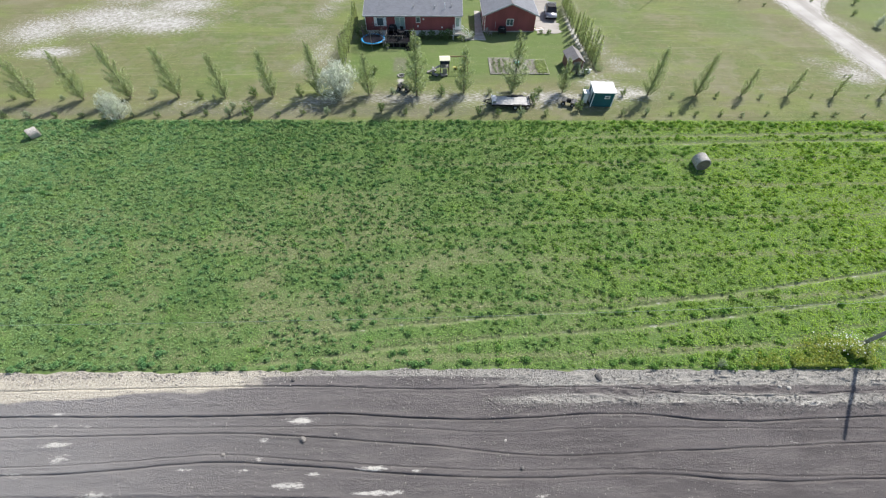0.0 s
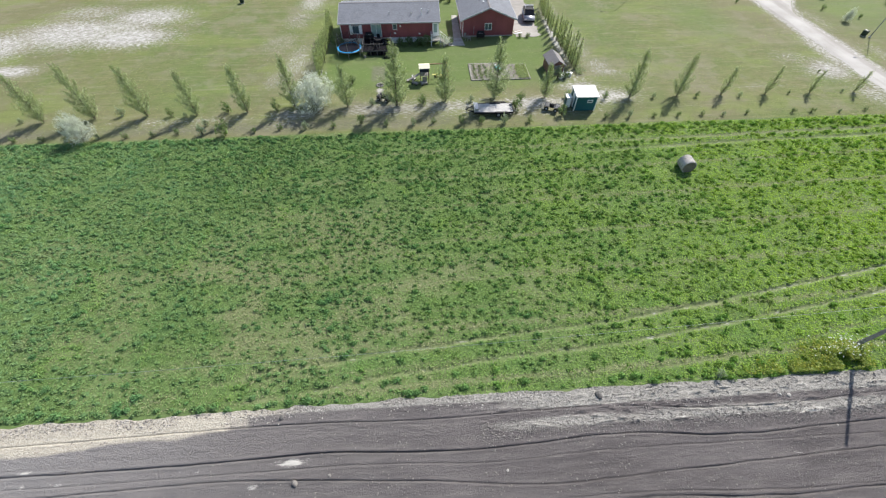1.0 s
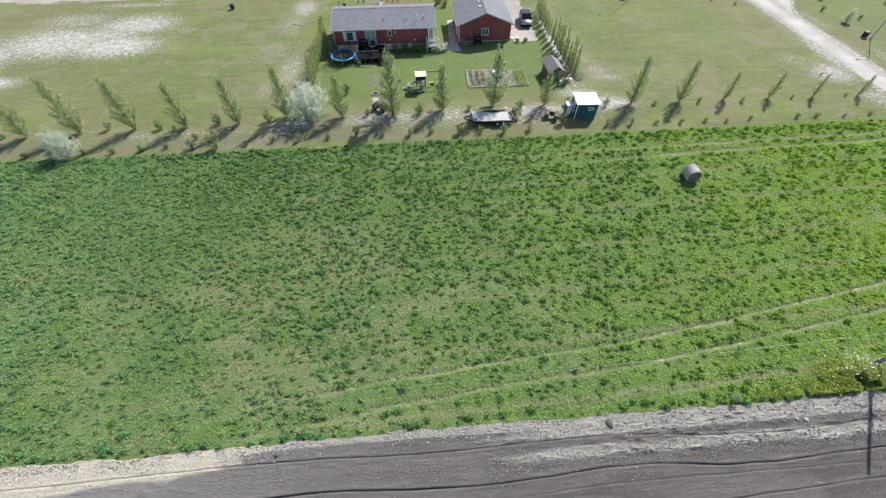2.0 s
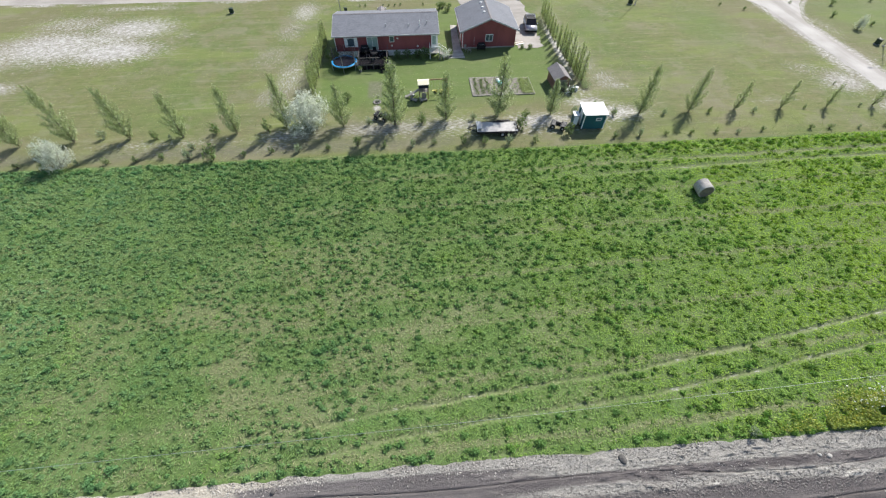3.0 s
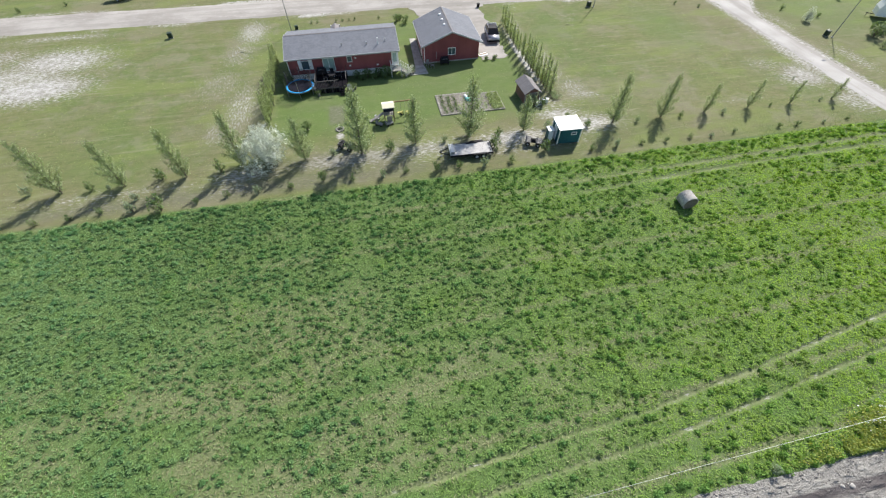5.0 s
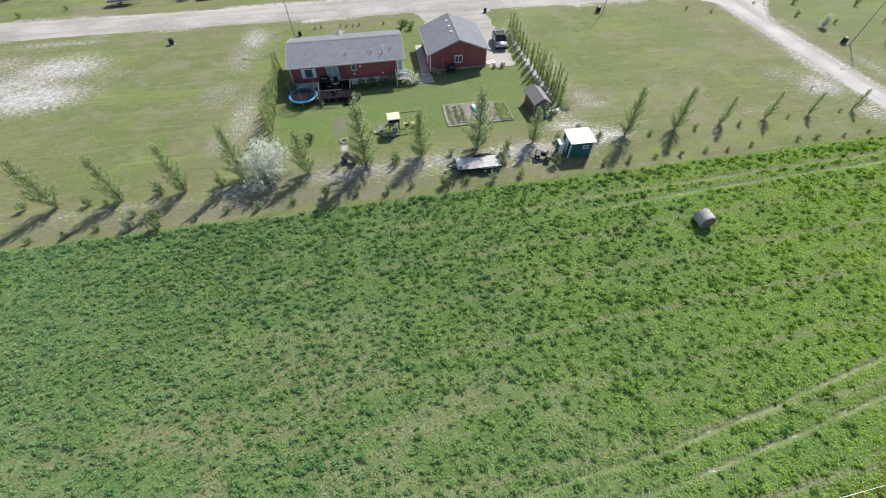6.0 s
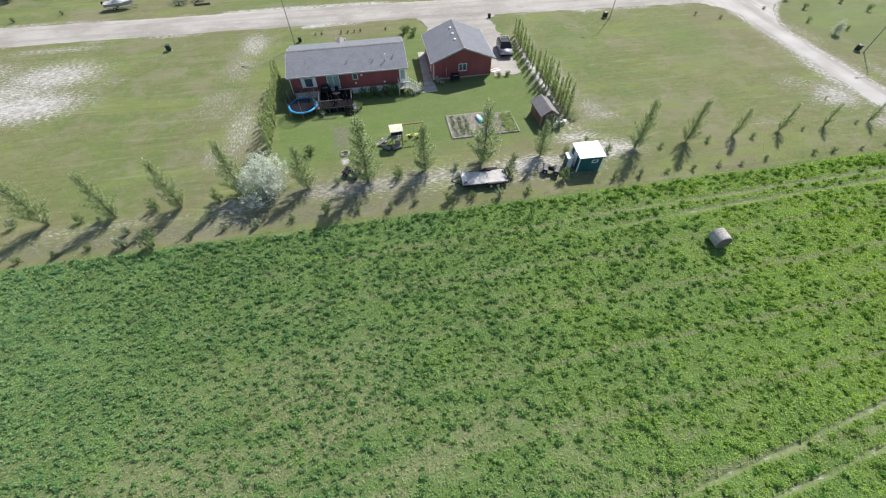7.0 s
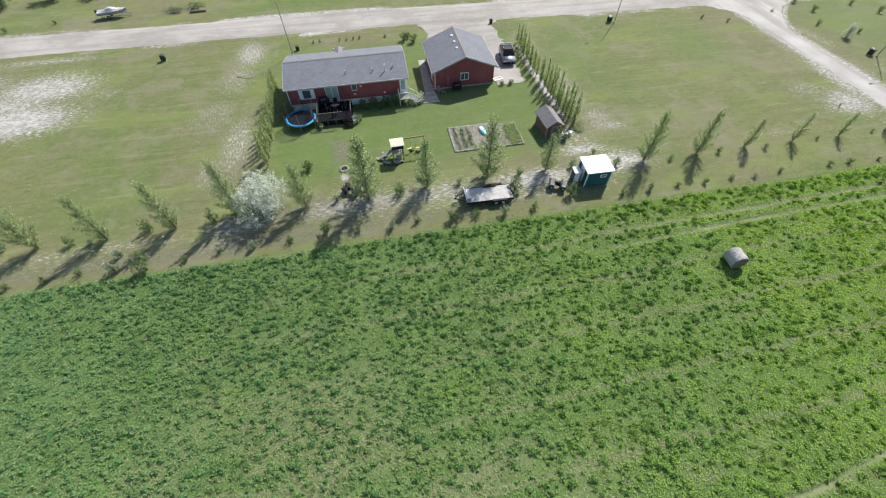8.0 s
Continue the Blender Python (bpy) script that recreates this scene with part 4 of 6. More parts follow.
def modular_house():
    h = thing("modular_house", "long red modular house with grey shingle roof and white skirting", "house", pose(-4.2, 69.2, 0))
    X0, X1, Y0, Y1 = -7.72, 7.45, -4.1, 4.1
    bm = B()
    prism(bm, [(Y0, 0.86), (Y0, 3.0), (0, 4.12), (Y1, 3.0), (Y1, 0.86)], X0, X1, "x")
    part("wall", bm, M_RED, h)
    bm = box(B(), X0 + 0.06, X1 - 0.06, Y0 + 0.06, Y1 - 0.06, 0, 0.86)
    for i in range(17):
        x = X0 + 0.1 + i * (X1 - X0 - 0.2) / 16
        box(bm, x - 0.02, x + 0.02, Y0 + 0.035, Y0 + 0.07, 0, 0.84)
    part("skirting", bm, M_SKIRT, h, "white panelled skirting")
    roof = part("roof", gable_roof(B(), -4.55, 4.55, 0, 3.2, 4.42, X0 - 0.25, X1 + 0.25, "x"), M_SHINGLE, h, "grey shingle roof")
    part("ridge_cap", prism(B(), [(-0.16, 4.4), (0, 4.46), (0.16, 4.4), (0, 4.37)], X0 - 0.25, X1 + 0.25, "x"), M_SHINGLE_OLD, roof)
    bm = B()
    box(bm, X0 - 0.25, X1 + 0.25, -4.62, -4.55, 3.03, 3.19)
    part("gutter", bm, M_TRIM, h, "pale eaves gutter")
    for x in (X0 - 0.27, X1 + 0.27):
        part("bargeboard", prism(B(), [(-4.55, 3.2), (0, 4.43), (4.55, 3.2), (4.55, 3.02), (0, 4.25), (-4.55, 3.02)], x - 0.02, x + 0.02, "x"), M_TRIM, h)
    for x, y in ((-0.1, -2.75), (3.3, -2.9), (5.95, -2.5)):
        z = 4.42 + y * 0.268
        bm = tube(B(), (x, y, z - 0.1), (x, y, z + 0.3), 0.06)
        tube(bm, (x, y, z + 0.28), (x, y, z + 0.34), 0.09)
        part("roof_vent", bm, M_STEEL, roof, "small grey roof vent")
    bm = tube(B(), (4.9, -3.0, 3.5), (4.9, -3.0, 4.4), 0.06)
    tube(bm, (4.9, -3.0, 4.36), (4.9, -3.0, 4.45), 0.085)
    part("flue", bm, M_WHITE, roof, "white flue pipe")
    bm = B()
    ends = [bm.verts.new(q) for q in ((-1.0, 3.1, 3.58), (-1.0, 5.2, 3.58), (-1.55, 5.2, 3.3), (-1.55, 4.1, 3.3), (-0.45, 5.2, 3.3), (-0.45, 4.1, 3.3))]
    bm.faces.new([ends[i] for i in (0, 1, 2, 3)])
    bm.faces.new([ends[i] for i in (0, 5, 4, 1)])
    bm.faces.new([ends[i] for i in (1, 4, 2)])
    bm.faces.new([ends[i] for i in (0, 3, 5)])
    bm.faces.new([ends[i] for i in (2, 4, 5, 3)])
    bmesh.ops.recalc_face_normals(bm, faces=bm.faces)
    part("porch_roof", bm, M_SHINGLE_OLD, h, "weathered gabled porch roof behind the ridge")
    for x in (-1.65, -0.35):
        part("porch_post", box(B(), x - 0.06, x + 0.06, 5.02, 5.14, 0, 3.32), M_WHITE, h)
    window(h, -5.95, -4.85, 1.5, 2.72, Y0, True, 0)
    win = window(h, -3.05, -1.45, 1.02, 2.82, Y0, False, 1, M_CURTAIN)
    win.name, win["label"] = "patio_door", "white sliding patio door with pale curtains"
    window(h, 0.3, 1.0, 2.0, 2.84, Y0, False, 0)
    bm = box(B(), 6.5, 7.4, Y0 - 0.06, Y0 + 0.02, 0.92, 2.88, 0.015)
    door = part("door", bm, M_WHITE, h, "white entrance door")
    part("pane", box(B(), 6.68, 7.22, Y0 - 0.07, Y0 - 0.055, 1.5, 2.7), M_CURTAIN, door)
    part("door_handle", tube(B(), (6.6, Y0 - 0.11, 1.85), (6.6, Y0 - 0.06, 1.85), 0.035), M_STEEL, door)
    for x, z in ((1.5, 2.5), (0.6, 1.5), (4.45, 1.32)):
        part("wall_vent", box(B(), x - 0.13, x + 0.13, Y0 - 0.07, Y0 + 0.01, z - 0.1, z + 0.1, 0.02), M_WHITE, h, "white wall vent")
    for x in (X0, X1):
        part("corner_trim", box(B(), x - 0.05, x + 0.05, Y0 - 0.03, Y0 + 0.06, 0.86, 3.0), M_WHITE, h)
    return h


def garage():
    g = thing("garage", "red detached garage with grey shingle gable roof", "garage", pose(11.35, 66.7, 0))
    bm = prism(B(), [(-4.15, 0.0), (-4.15, 2.55), (0, 4.1), (4.15, 2.55), (4.15, 0)], 0, 8.2, "y")
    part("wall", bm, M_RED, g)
    part("footing", box(B(), -4.2, 4.2, -0.05, 8.25, 0, 0.16), M_CONCRETE, g)
    roof = part("roof", gable_roof(B(), -4.55, 4.55, 0, 2.62, 4.36, -0.5, 8.6, "y"), M_SHINGLE, g, "grey shingle roof")
    part("ridge_cap", prism(B(), [(-0.17, 4.31), (0, 4.4), (0.17, 4.31), (0, 4.3)], -0.5, 8.6, "y"), M_SHINGLE_OLD, roof)
    for y in (-0.52, 8.62):
        part("bargeboard", prism(B(), [(-4.57, 2.62), (0, 4.38), (4.57, 2.62), (4.57, 2.42), (0, 4.18), (-4.57, 2.42)], y - 0.02, y + 0.02, "y"), M_TRIM, g, "pale bargeboard")
    for y in (2.6, 4.4, 6.3):
        z = 4.36 - 0.62 * 0.385
        part("roof_vent", box(B(), -0.8, -0.45, y - 0.17, y + 0.17, z - 0.15, z + 0.11, 0.05), M_WHITE, roof, "square white roof vent")
    window(g, -0.55, 0.6, 0.95, 1.98, -0.0, False, 1)
    bm = tube(B(), (-4.1, -0.06, 0.1), (-4.1, -0.06, 2.45), 0.06)
    part("downspout", bm, M_WHITE, g, "white downspout")
    for x in (-4.585, 4.585):
        part("gutter", box(B(), x - 0.035, x + 0.035, -0.5, 8.6, 2.44, 2.58), M_TRIM, g)
    bm = box(B(), -4.2, -4.12, 2.0, 2.95, 0.15, 2.2, 0.01)
    part("side_door", bm, M_WHITE, g, "white side door")
    for k in range(5):
        part("door_panel", box(B(), -2.6, 2.6, 8.2, 8.25, 0.16 + k * 0.43, 0.57 + k * 0.43, 0.01), M_WHITE, g)
    part("vent_pipe", tube(B(), (-2.3, -0.05, 0.5), (-2.3, -0.05, 1.6), 0.03), M_STEEL, g)
    return g


def green_shed():
    s = thing("green_shed", "dark teal shed with white metal roof and trim", "shed", pose(20.9, 45.5, 0, 0, 0, -2) @ Matrix.Diagonal((1, 1, 0.87, 1)))
    W, D, H = 1.3, 1.08, 2.3
    bm = prism(B(), [(-D, 0.12), (-D, H), (D, H + 0.14), (D, 0.12)], -W, W, "x")
    part("wall", bm, M_TEAL, s)
    bm = prism(B(), [(-D - 0.18, H + 0.0), (-D - 0.18, H + 0.09), (D + 0.18, H + 0.25), (D + 0.18, H + 0.15)], -W - 0.16, W + 0.16, "x")
    sheet_roof = part("roof", bm, M_METAL_ROOF, s, "white ribbed metal roof")
    for k in range(9):
        x = -W - 0.1 + k * (2 * W + 0.2) / 8
        part("rib", prism(B(), [(-D - 0.18, H + 0.085), (-D - 0.18, H + 0.11), (D + 0.18, H + 0.27), (D + 0.18, H + 0.245)], x - 0.015, x + 0.015, "x"), M_METAL_ROOF, sheet_roof)
    for x in (-W - 0.01, W + 0.01):
        for y in (-D - 0.01, D + 0.01):
            part("corner_trim", box(B(), x - 0.05, x + 0.05, y - 0.05, y + 0.05, 0.1, H), M_WHITE, s, "white corner board")
    window(s, 0.15, 0.8, 1.4, 1.82, -D, False, 0)
    for x in (-0.9, 0.9):
        part("skid", box(B(), x - 0.08, x + 0.08, -D - 0.1, D + 0.1, 0, 0.13), M_WOOD, s, "timber skid")
    bm = box(B(), -W - 0.06, -W + 0.01, -0.35, 0.45, 0.2, 2.1, 0.01)
    part("door", bm, M_WHITE, s, "white side door")
    return s


def cooler_box():
    c = thing("vent_hood_cabinet", "white and teal cabinet standing beside the shed", "cabinet", pose(19.0, 45.75, 0, 0, 0, -4))
    part("body", box(B(), -0.3, 0.3, -0.45, 0.45, 0.05, 1.35, 0.02), M_TEAL, c)
    part("lid", box(B(), -0.38, 0.36, -0.52, 0.52, 1.35, 1.44, 0.02), M_WHITE, c, "white lid")
    part("door", box(B(), -0.28, 0.28, -0.49, -0.455, 0.1, 1.3, 0.01), M_WHITE, c, "white door")
    for x in (-0.25, 0.25):
        for y in (-0.4, 0.4):
            part("foot", box(B(), x - 0.04, x + 0.04, y - 0.04, y + 0.04, 0, 0.06), M_BLACK, c)
    p = thing("propane_tank", "small white gas bottle beside the shed", "gas bottle", pose(18.6, 44.95, 0))
    bm = tube(B(), (0, 0, 0.03), (0, 0, 0.38), 0.16, 0.16, 12)
    ball(bm, (0, 0, 0.38), 0.155, 2, (1, 1, 0.5))
    part("cylinder", bm, M_WHITE, p, "", True)
    part("collar", torus(B(), (0, 0, 0.5), 0.09, 0.02, 12, 5), M_STEEL, p)


def small_shed():
    s = thing("small_shed", "small brown garden shed with weathered grey roof", "shed", pose(19.35, 55.0, 0, 0, 0, 3) @ Matrix.Diagonal((1, 1, 0.87, 1)))
    part("wall", prism(B(), [(-0.95, 0.08), (-0.95, 1.75), (0, 2.45), (0.95, 1.75), (0.95, 0.08)], -1.6, 1.65, "y"), M_BROWN, s)
    part("roof", gable_roof(B(), -1.2, 1.2, 0, 1.72, 2.6, -1.8, 1.85, "y", 0.08), M_SHINGLE_OLD, s, "weathered grey roof")
    bm = box(B(), -0.45, 0.45, -1.65, -1.59, 0.12, 1.75, 0.01)
    part("door", bm, M_GREYWOOD, s, "weathered board door")
    for x in (-0.97, 0.97):
        part("corner_trim", box(B(), x - 0.05, x + 0.05, -1.65, -1.55, 0.05, 1.7), M_GREYWOOD, s)
    part("base", box(B(), -0.97, 0.97, -1.6, 1.65, 0, 0.08), M_WOOD, s)


modular_house()
garage()
green_shed()
cooler_box()
small_shed()


# ---- by the house ----
def deck():
    d = thing("deck", "dark stained raised deck against the house", "deck", pose(-6.35, 63.0, 0))
    for k in range(26):
        x = -2.1 + k * 0.162
        part("board", box(B(), x, x + 0.15, -1.95, 2.02, 0.74, 0.78), M_DECK, d)
    for x in (-2.05, -0.7, 0.7, 2.05):
        for y in (-1.9, 0, 1.85):
            part("deck_post", box(B(), x - 0.06, x + 0.06, y - 0.06, y + 0.06, 0, 0.74), M_DECK, d)
    bm = box(B(), -2.1, 2.1, -1.99, -1.95, 0.62, 0.76)
    part("fascia", bm, M_RAIL, d, "grey fascia board")
    for k in range(21):
        part("skirt_slat", box(B(), -2.08 + k * 0.2, -1.93 + k * 0.2, -1.985, -1.96, 0.02, 0.61), M_DECK if k % 5 else M_RAIL, d)
    rail = B()
    box(rail, -2.1, 1.0, -1.97, -1.88, 1.66, 1.71)
    box(rail, -2.1, -2.02, -1.95, 2.0, 1.66, 1.71)
    box(rail, 2.02, 2.1, -1.95, 2.0, 1.66, 1.71)
    r = part("railing", rail, M_RAIL, d, "grey timber railing")
    for k in range(16):
        part("baluster", box(B(), -2.08 + k * 0.2, -2.045 + k * 0.2, -1.95, -1.92, 0.78, 1.66), M_RAIL, r)
    for k in range(13):
        part("baluster", box(B(), -2.09, -2.04, -1.8 + k * 0.3, -1.75 + k * 0.3, 0.78, 1.66), M_RAIL, r)
    for k in range(4):
        part("step", box(B(), 1.05, 2.0, -2.0 - 0.28 * (k + 1), -2.0 - 0.28 * k, 0.6 - 0.17 * k, 0.65 - 0.17 * k), M_DECK, d)
    for x in (1.03, 2.0):
        part("stringer", prism(B(), [(-1.98, 0.72), (-3.14, 0.04), (-3.14, 0.0), (-2.9, 0.0), (-1.98, 0.5)], x - 0.03, x + 0.03, "x"), M_DECK, d)


def barbecue(m, name="barbecue", label="covered black barbecue on the deck"):
    b = thing(name, label, "barbecue", m)
    bm = box(B(), -0.65, 0.65, -0.3, 0.3, 0.3, 0.85, 0.05)
    part("cabinet", bm, M_BLACK, b)
    bm = prism(B(), [(-0.32, 0.85), (-0.3, 1.08), (-0.12, 1.18), (0.14, 1.18), (0.32, 1.05), (0.32, 0.85)], -0.5, 0.5, "x")
    part("hood", bm, M_BLACK, b)
    part("handle", tube(B(), (-0.35, -0.36, 1.0), (0.35, -0.36, 1.0), 0.02), M_STEEL, b, "steel handle")
    for x in (-0.55, 0.55):
        for y in (-0.24, 0.24):
            part("leg", box(B(), x - 0.03, x + 0.03, y - 0.03, y + 0.03, 0, 0.32), M_BLACK, b)


def patio_table(m):
    t = thing("patio_table", "dark round patio table on the deck", "table", m)
    part("tabletop", tube(B(), (0, 0, 0.7), (0, 0, 0.74), 0.55, 0.55, 20), M_BLACK, t)
    part("stem", tube(B(), (0, 0, 0.03), (0, 0, 0.7), 0.04), M_BLACK, t)
    part("foot", tube(B(), (0, 0, 0), (0, 0, 0.05), 0.3, 0.22, 14), M_BLACK, t)


def garden_chair(m, label, material=M_BLACK):
    c = thing("garden_chair", label, "chair", m, "garden chairs")
    part("seat", box(B(), -0.25, 0.25, -0.25, 0.25, 0.42, 0.46, 0.01), material, c)
    bm = box(B(), -0.25, 0.25, 0.22, 0.27, 0.46, 0.95, 0.01)
    part("backrest", bm, material, c)
    for x in (-0.22, 0.22):
        for y in (-0.22, 0.22):
            part("leg", tube(B(), (x, y, 0), (x, y, 0.43), 0.018), M_STEEL, c)
    return c


def trampoline():
    t = thing("trampoline", "round trampoline with bright blue pad and black mat", "trampoline", pose(-10.6, 62.05, 0))
    R = 1.85
    part("mat", tube(B(), (0, 0, 0.83), (0, 0, 0.845), R - 0.28, R - 0.28, 40), M_MESH, t, "black jump mat")
    bm = torus(B(), (0, 0, 0), R - 0.13, 0.13, 48, 8)
    for v in bm.verts:
        v.co.z = v.co.z * 0.35 + 0.86
    part("pad", bm, M_BLUE, t, "bright blue safety pad", True)
    part("frame", torus(B(), (0, 0, 0.8), R, 0.035, 40, 6), M_STEEL, t)
    for k in range(6):
        a = math.pi * (k + 0.5) / 3
        x, y = R * math.cos(a), R * math.sin(a)
        part("leg", tube(B(), (x, y, 0.0), (x, y, 0.8), 0.03), M_STEEL, t)
        p = part("net_pole", tube(B(), (x * 1.04, y * 1.04, 0.2), (x * 1.04, y * 1.04, 2.5), 0.025), M_STEEL, t)
        part("pole_cap", ball(B(), (x * 1.04, y * 1.04, 2.52), 0.05), M_BLACK, p)
    bm = B()
    for k in range(110):
        a = 2 * math.pi * k / 110
        x, y = (R - 0.28) * math.cos(a), (R - 0.28) * math.sin(a)
        tube(bm, (x, y, 0.9), (x, y, 2.42), 0.009, 0.009, 3, False)
    for k in range(14):
        torus(bm, (0, 0, 0.95 + 0.105 * k), R - 0.28, 0.008, 40, 3)
    net = part("safety_net", bm, M_NET, t, "black safety net")
    net["kind"] = "stuff"
    part("net_ring", torus(B(), (0, 0, 2.42), R - 0.28, 0.012, 40, 4), M_BLACK, t)


def stoop():
    s = thing("stoop", "weathered timber entrance steps with railings", "steps", pose(2.75, 64.1, 0))
    part("platform", box(B(), -0.75, 0.75, -0.45, 0.9, 0.78, 0.86, 0.01), M_GREYWOOD, s)
    for x in (-0.7, 0.7):
        for y in (-0.4, 0.82):
            part("post", box(B(), x - 0.045, x + 0.045, y - 0.045, y + 0.045, 0, 1.75), M_WHITE, s)
    for k in range(4):
        part("step", box(B(), 0.75 + 0.27 * k, 1.02 + 0.27 * k, -0.4, 0.7, 0.66 - 0.18 * k, 0.7 - 0.18 * k), M_GREYWOOD, s)
    for y in (-0.42, 0.72):
        part("stringer", prism(B(), [(0.74, 0.8), (1.9, 0.05), (1.9, 0.0), (1.6, 0.0), (0.74, 0.55)], y - 0.03, y + 0.03, "y"), M_GREYWOOD, s)
    bm = box(B(), -0.75, 0.75, -0.44, -0.36, 1.7, 1.76)
    box(bm, -0.75, -0.67, -0.44, 0.85, 1.7, 1.76)
    for y in (-0.4, 0.7):
        part("handrail", tube(B(), (0.7, y, 1.72), (1.85, y, 0.95), 0.03), M_WHITE, s, "white handrail")
        part("newel_post", tube(B(), (1.83, y, 0.0), (1.83, y, 0.96), 0.035), M_WHITE, s)
    rail = part("railing", bm, M_WHITE, s, "white railing")
    for k in range(9):
        part("baluster", box(B(), -0.68 + 0.165 * k, -0.64 + 0.165 * k, -0.42, -0.38, 0.86, 1.7), M_WHITE, rail)
    for k in range(4):
        for y in (-0.4, 0.7):
            x = 0.95 + 0.26 * k
            part("baluster", box(B(), x - 0.02, x + 0.02, y - 0.02, y + 0.02, 0.68 - 0.18 * k, 1.54 - 0.175 * k), M_WHITE, rail)


def flowerpot(m, label, leaf=M_SHRUB):
    f = thing("potted_plant", label, "potted plant", m, "pots round the deck")
    part("pot", tube(B(), (0, 0, 0), (0, 0, 0.35), 0.14, 0.2, 12), M_GREYWOOD, f)
    r = np.random.default_rng(int(abs(m.translation.x) * 10) + 2)
    d = r.normal(size=(160, 3)) * np.array([0.18, 0.18, 0.14]) + np.array([0, 0, 0.55])
    me = soup("foliage", leaves(d, 0.12, r, 0.2), 4, leaf)
    o = new("foliage", me)
    o.parent = f


deck()
barbecue(pose(-7.6, 64.4, 0.78))
patio_table(pose(-6.2, 63.2, 0.78))
for x, y, a in ((-6.2, 64.1, 0), (-5.2, 63.2, -90), (-7.15, 63.1, 90), (-6.2, 62.25, 180)):
    garden_chair(pose(x, y, 0.78, 0, 0, a), "black metal patio chair at the deck table")
for x, y, a in ((-8.9, 62.3, 200), (-8.7, 61.6, 140), (-3.95, 60.9, 40)):
    garden_chair(pose(x, y, 0, 0, 0, a), "pale folding chair on the grass beside the deck", M_PLANK)
trampoline()
stoop()
for x, y in ((-3.7, 60.9), (-3.3, 61.5), (-8.2, 60.5), (-3.9, 61.9)):
    flowerpot(pose(x, y, 0), "grey pot with green plants by the deck")
for x, y, pale_leaf in ((4.95, 64.5, True), (4.7, 63.7, True), (5.2, 64.1, False), (3.5, 63.5, False), (5.1, 65.0, True), (4.1, 63.4, True)):
    flowerpot(pose(x, y, 0), "grey pot with pale flowering plants by the stairs" if pale_leaf else "grey pot with green plants by the stairs", M_SILVER_LEAF if pale_leaf else M_SHRUB)
barbecue(pose(10.1, 65.8, 0), "grill", "black covered grill against the garage wall")
garden_chair(pose(7.7, 65.7, 0, 0, 0, 30), "folding chair beside the garage corner", M_GREYWOOD)
garden_chair(pose(8.2, 65.2, 0, 0, 0, 80), "folding chair beside the garage corner", M_GREYWOOD)


def hose_cart(m):
    h = thing("stacked_lumber", "short stack of pale boards beside the garage", "lumber", m)
    for k in range(5):
        part("board", box(B(), -0.75, 0.75, -0.45 + 0.16 * k, -0.31 + 0.16 * k, 0.0, 0.06 + 0.015 * (k % 2)), M_WHITE, h)
    part("board", box(B(), -0.7, 0.7, -0.1, 0.06, 0.08, 0.12), M_WOOD, h, "brown board")


hose_cart(pose(16.5, 67.7, 0.05, 0, 0, 15))


def car():
    c = thing("parked_car", "silver car with dark glass roof beside the garage", "car", pose(19.35, 73.1, 0.04, 0, 0, -6) @ Matrix.Scale(1.0, 4))
    side = [(-2.25, 0.35), (-2.3, 0.7), (-2.2, 0.92), (-1.25, 1.05), (1.75, 1.08), (2.2, 0.98), (2.25, 0.4), (1.7, 0.3), (-1.7, 0.3)]
    bm = prism(B(), side, -0.92, 0.92, "x")
    bmesh.ops.bevel(bm, geom=[e for e in bm.edges if abs(e.verts[0].co.x - e.verts[1].co.x) < 0.01], offset=0.09, segments=2, affect="EDGES")
    part("body", bm, M_SILVER, c, "silver painted body", True)
    bm = prism(B(), [(-1.45, 1.04), (-0.75, 1.56), (1.3, 1.64), (2.05, 1.07)], -0.87, 0.87, "x")
    for v in bm.verts:
        if v.co.z > 1.5:
            v.co.x *= 0.88
    part("cabin_glass", bm, M_DARKGLASS, c, "tinted windscreen and windows")
    part("roof", box(B(), -0.72, 0.72, -0.6, 1.25, 1.58, 1.665, 0.03), M_BLACK, c, "black roof panel")
    for x in (-0.7, 0.7):
        part("roof_rail", tube(B(), (x, -0.3, 1.72), (x, 1.2, 1.72), 0.03), M_SILVER, c)
    for y in (0.75, 1.2):
        part("rack_bar", box(B(), -0.8, 0.8, y - 0.04, y + 0.04, 1.72, 1.77), M_SILVER, c)
    part("front_bumper", box(B(), -0.9, 0.9, -2.36, -2.2, 0.3, 0.55, 0.05), M_BLACK, c)
    for x in (-0.68, 0.68):
        part("headlight", box(B(), x - 0.2, x + 0.2, -2.31, -2.2, 0.68, 0.82, 0.03), M_WHITE, c)
        part("tail_light", box(B(), x - 0.14, x + 0.14, 2.17, 2.26, 0.72, 0.95, 0.02), M_RED_LENS, c)
    for x in (-1.0, 1.0):
        part("wing_mirror", box(B(), x - 0.1, x + 0.1, -1.02, -0.9, 1.02, 1.16, 0.03), M_SILVER, c)
    for x in (-0.84, 0.84):
        for y in (-1.4, 1.4):
            w = part("wheel", torus(B(), (x, y, 0.33), 0.24, 0.1, 20, 8, "x"), M_RUBBER, c, "", True)
            part("rim", tube(B(), (x - 0.09, y, 0.33), (x + 0.09, y, 0.33), 0.2, 0.2, 14), M_STEEL, w)


car()


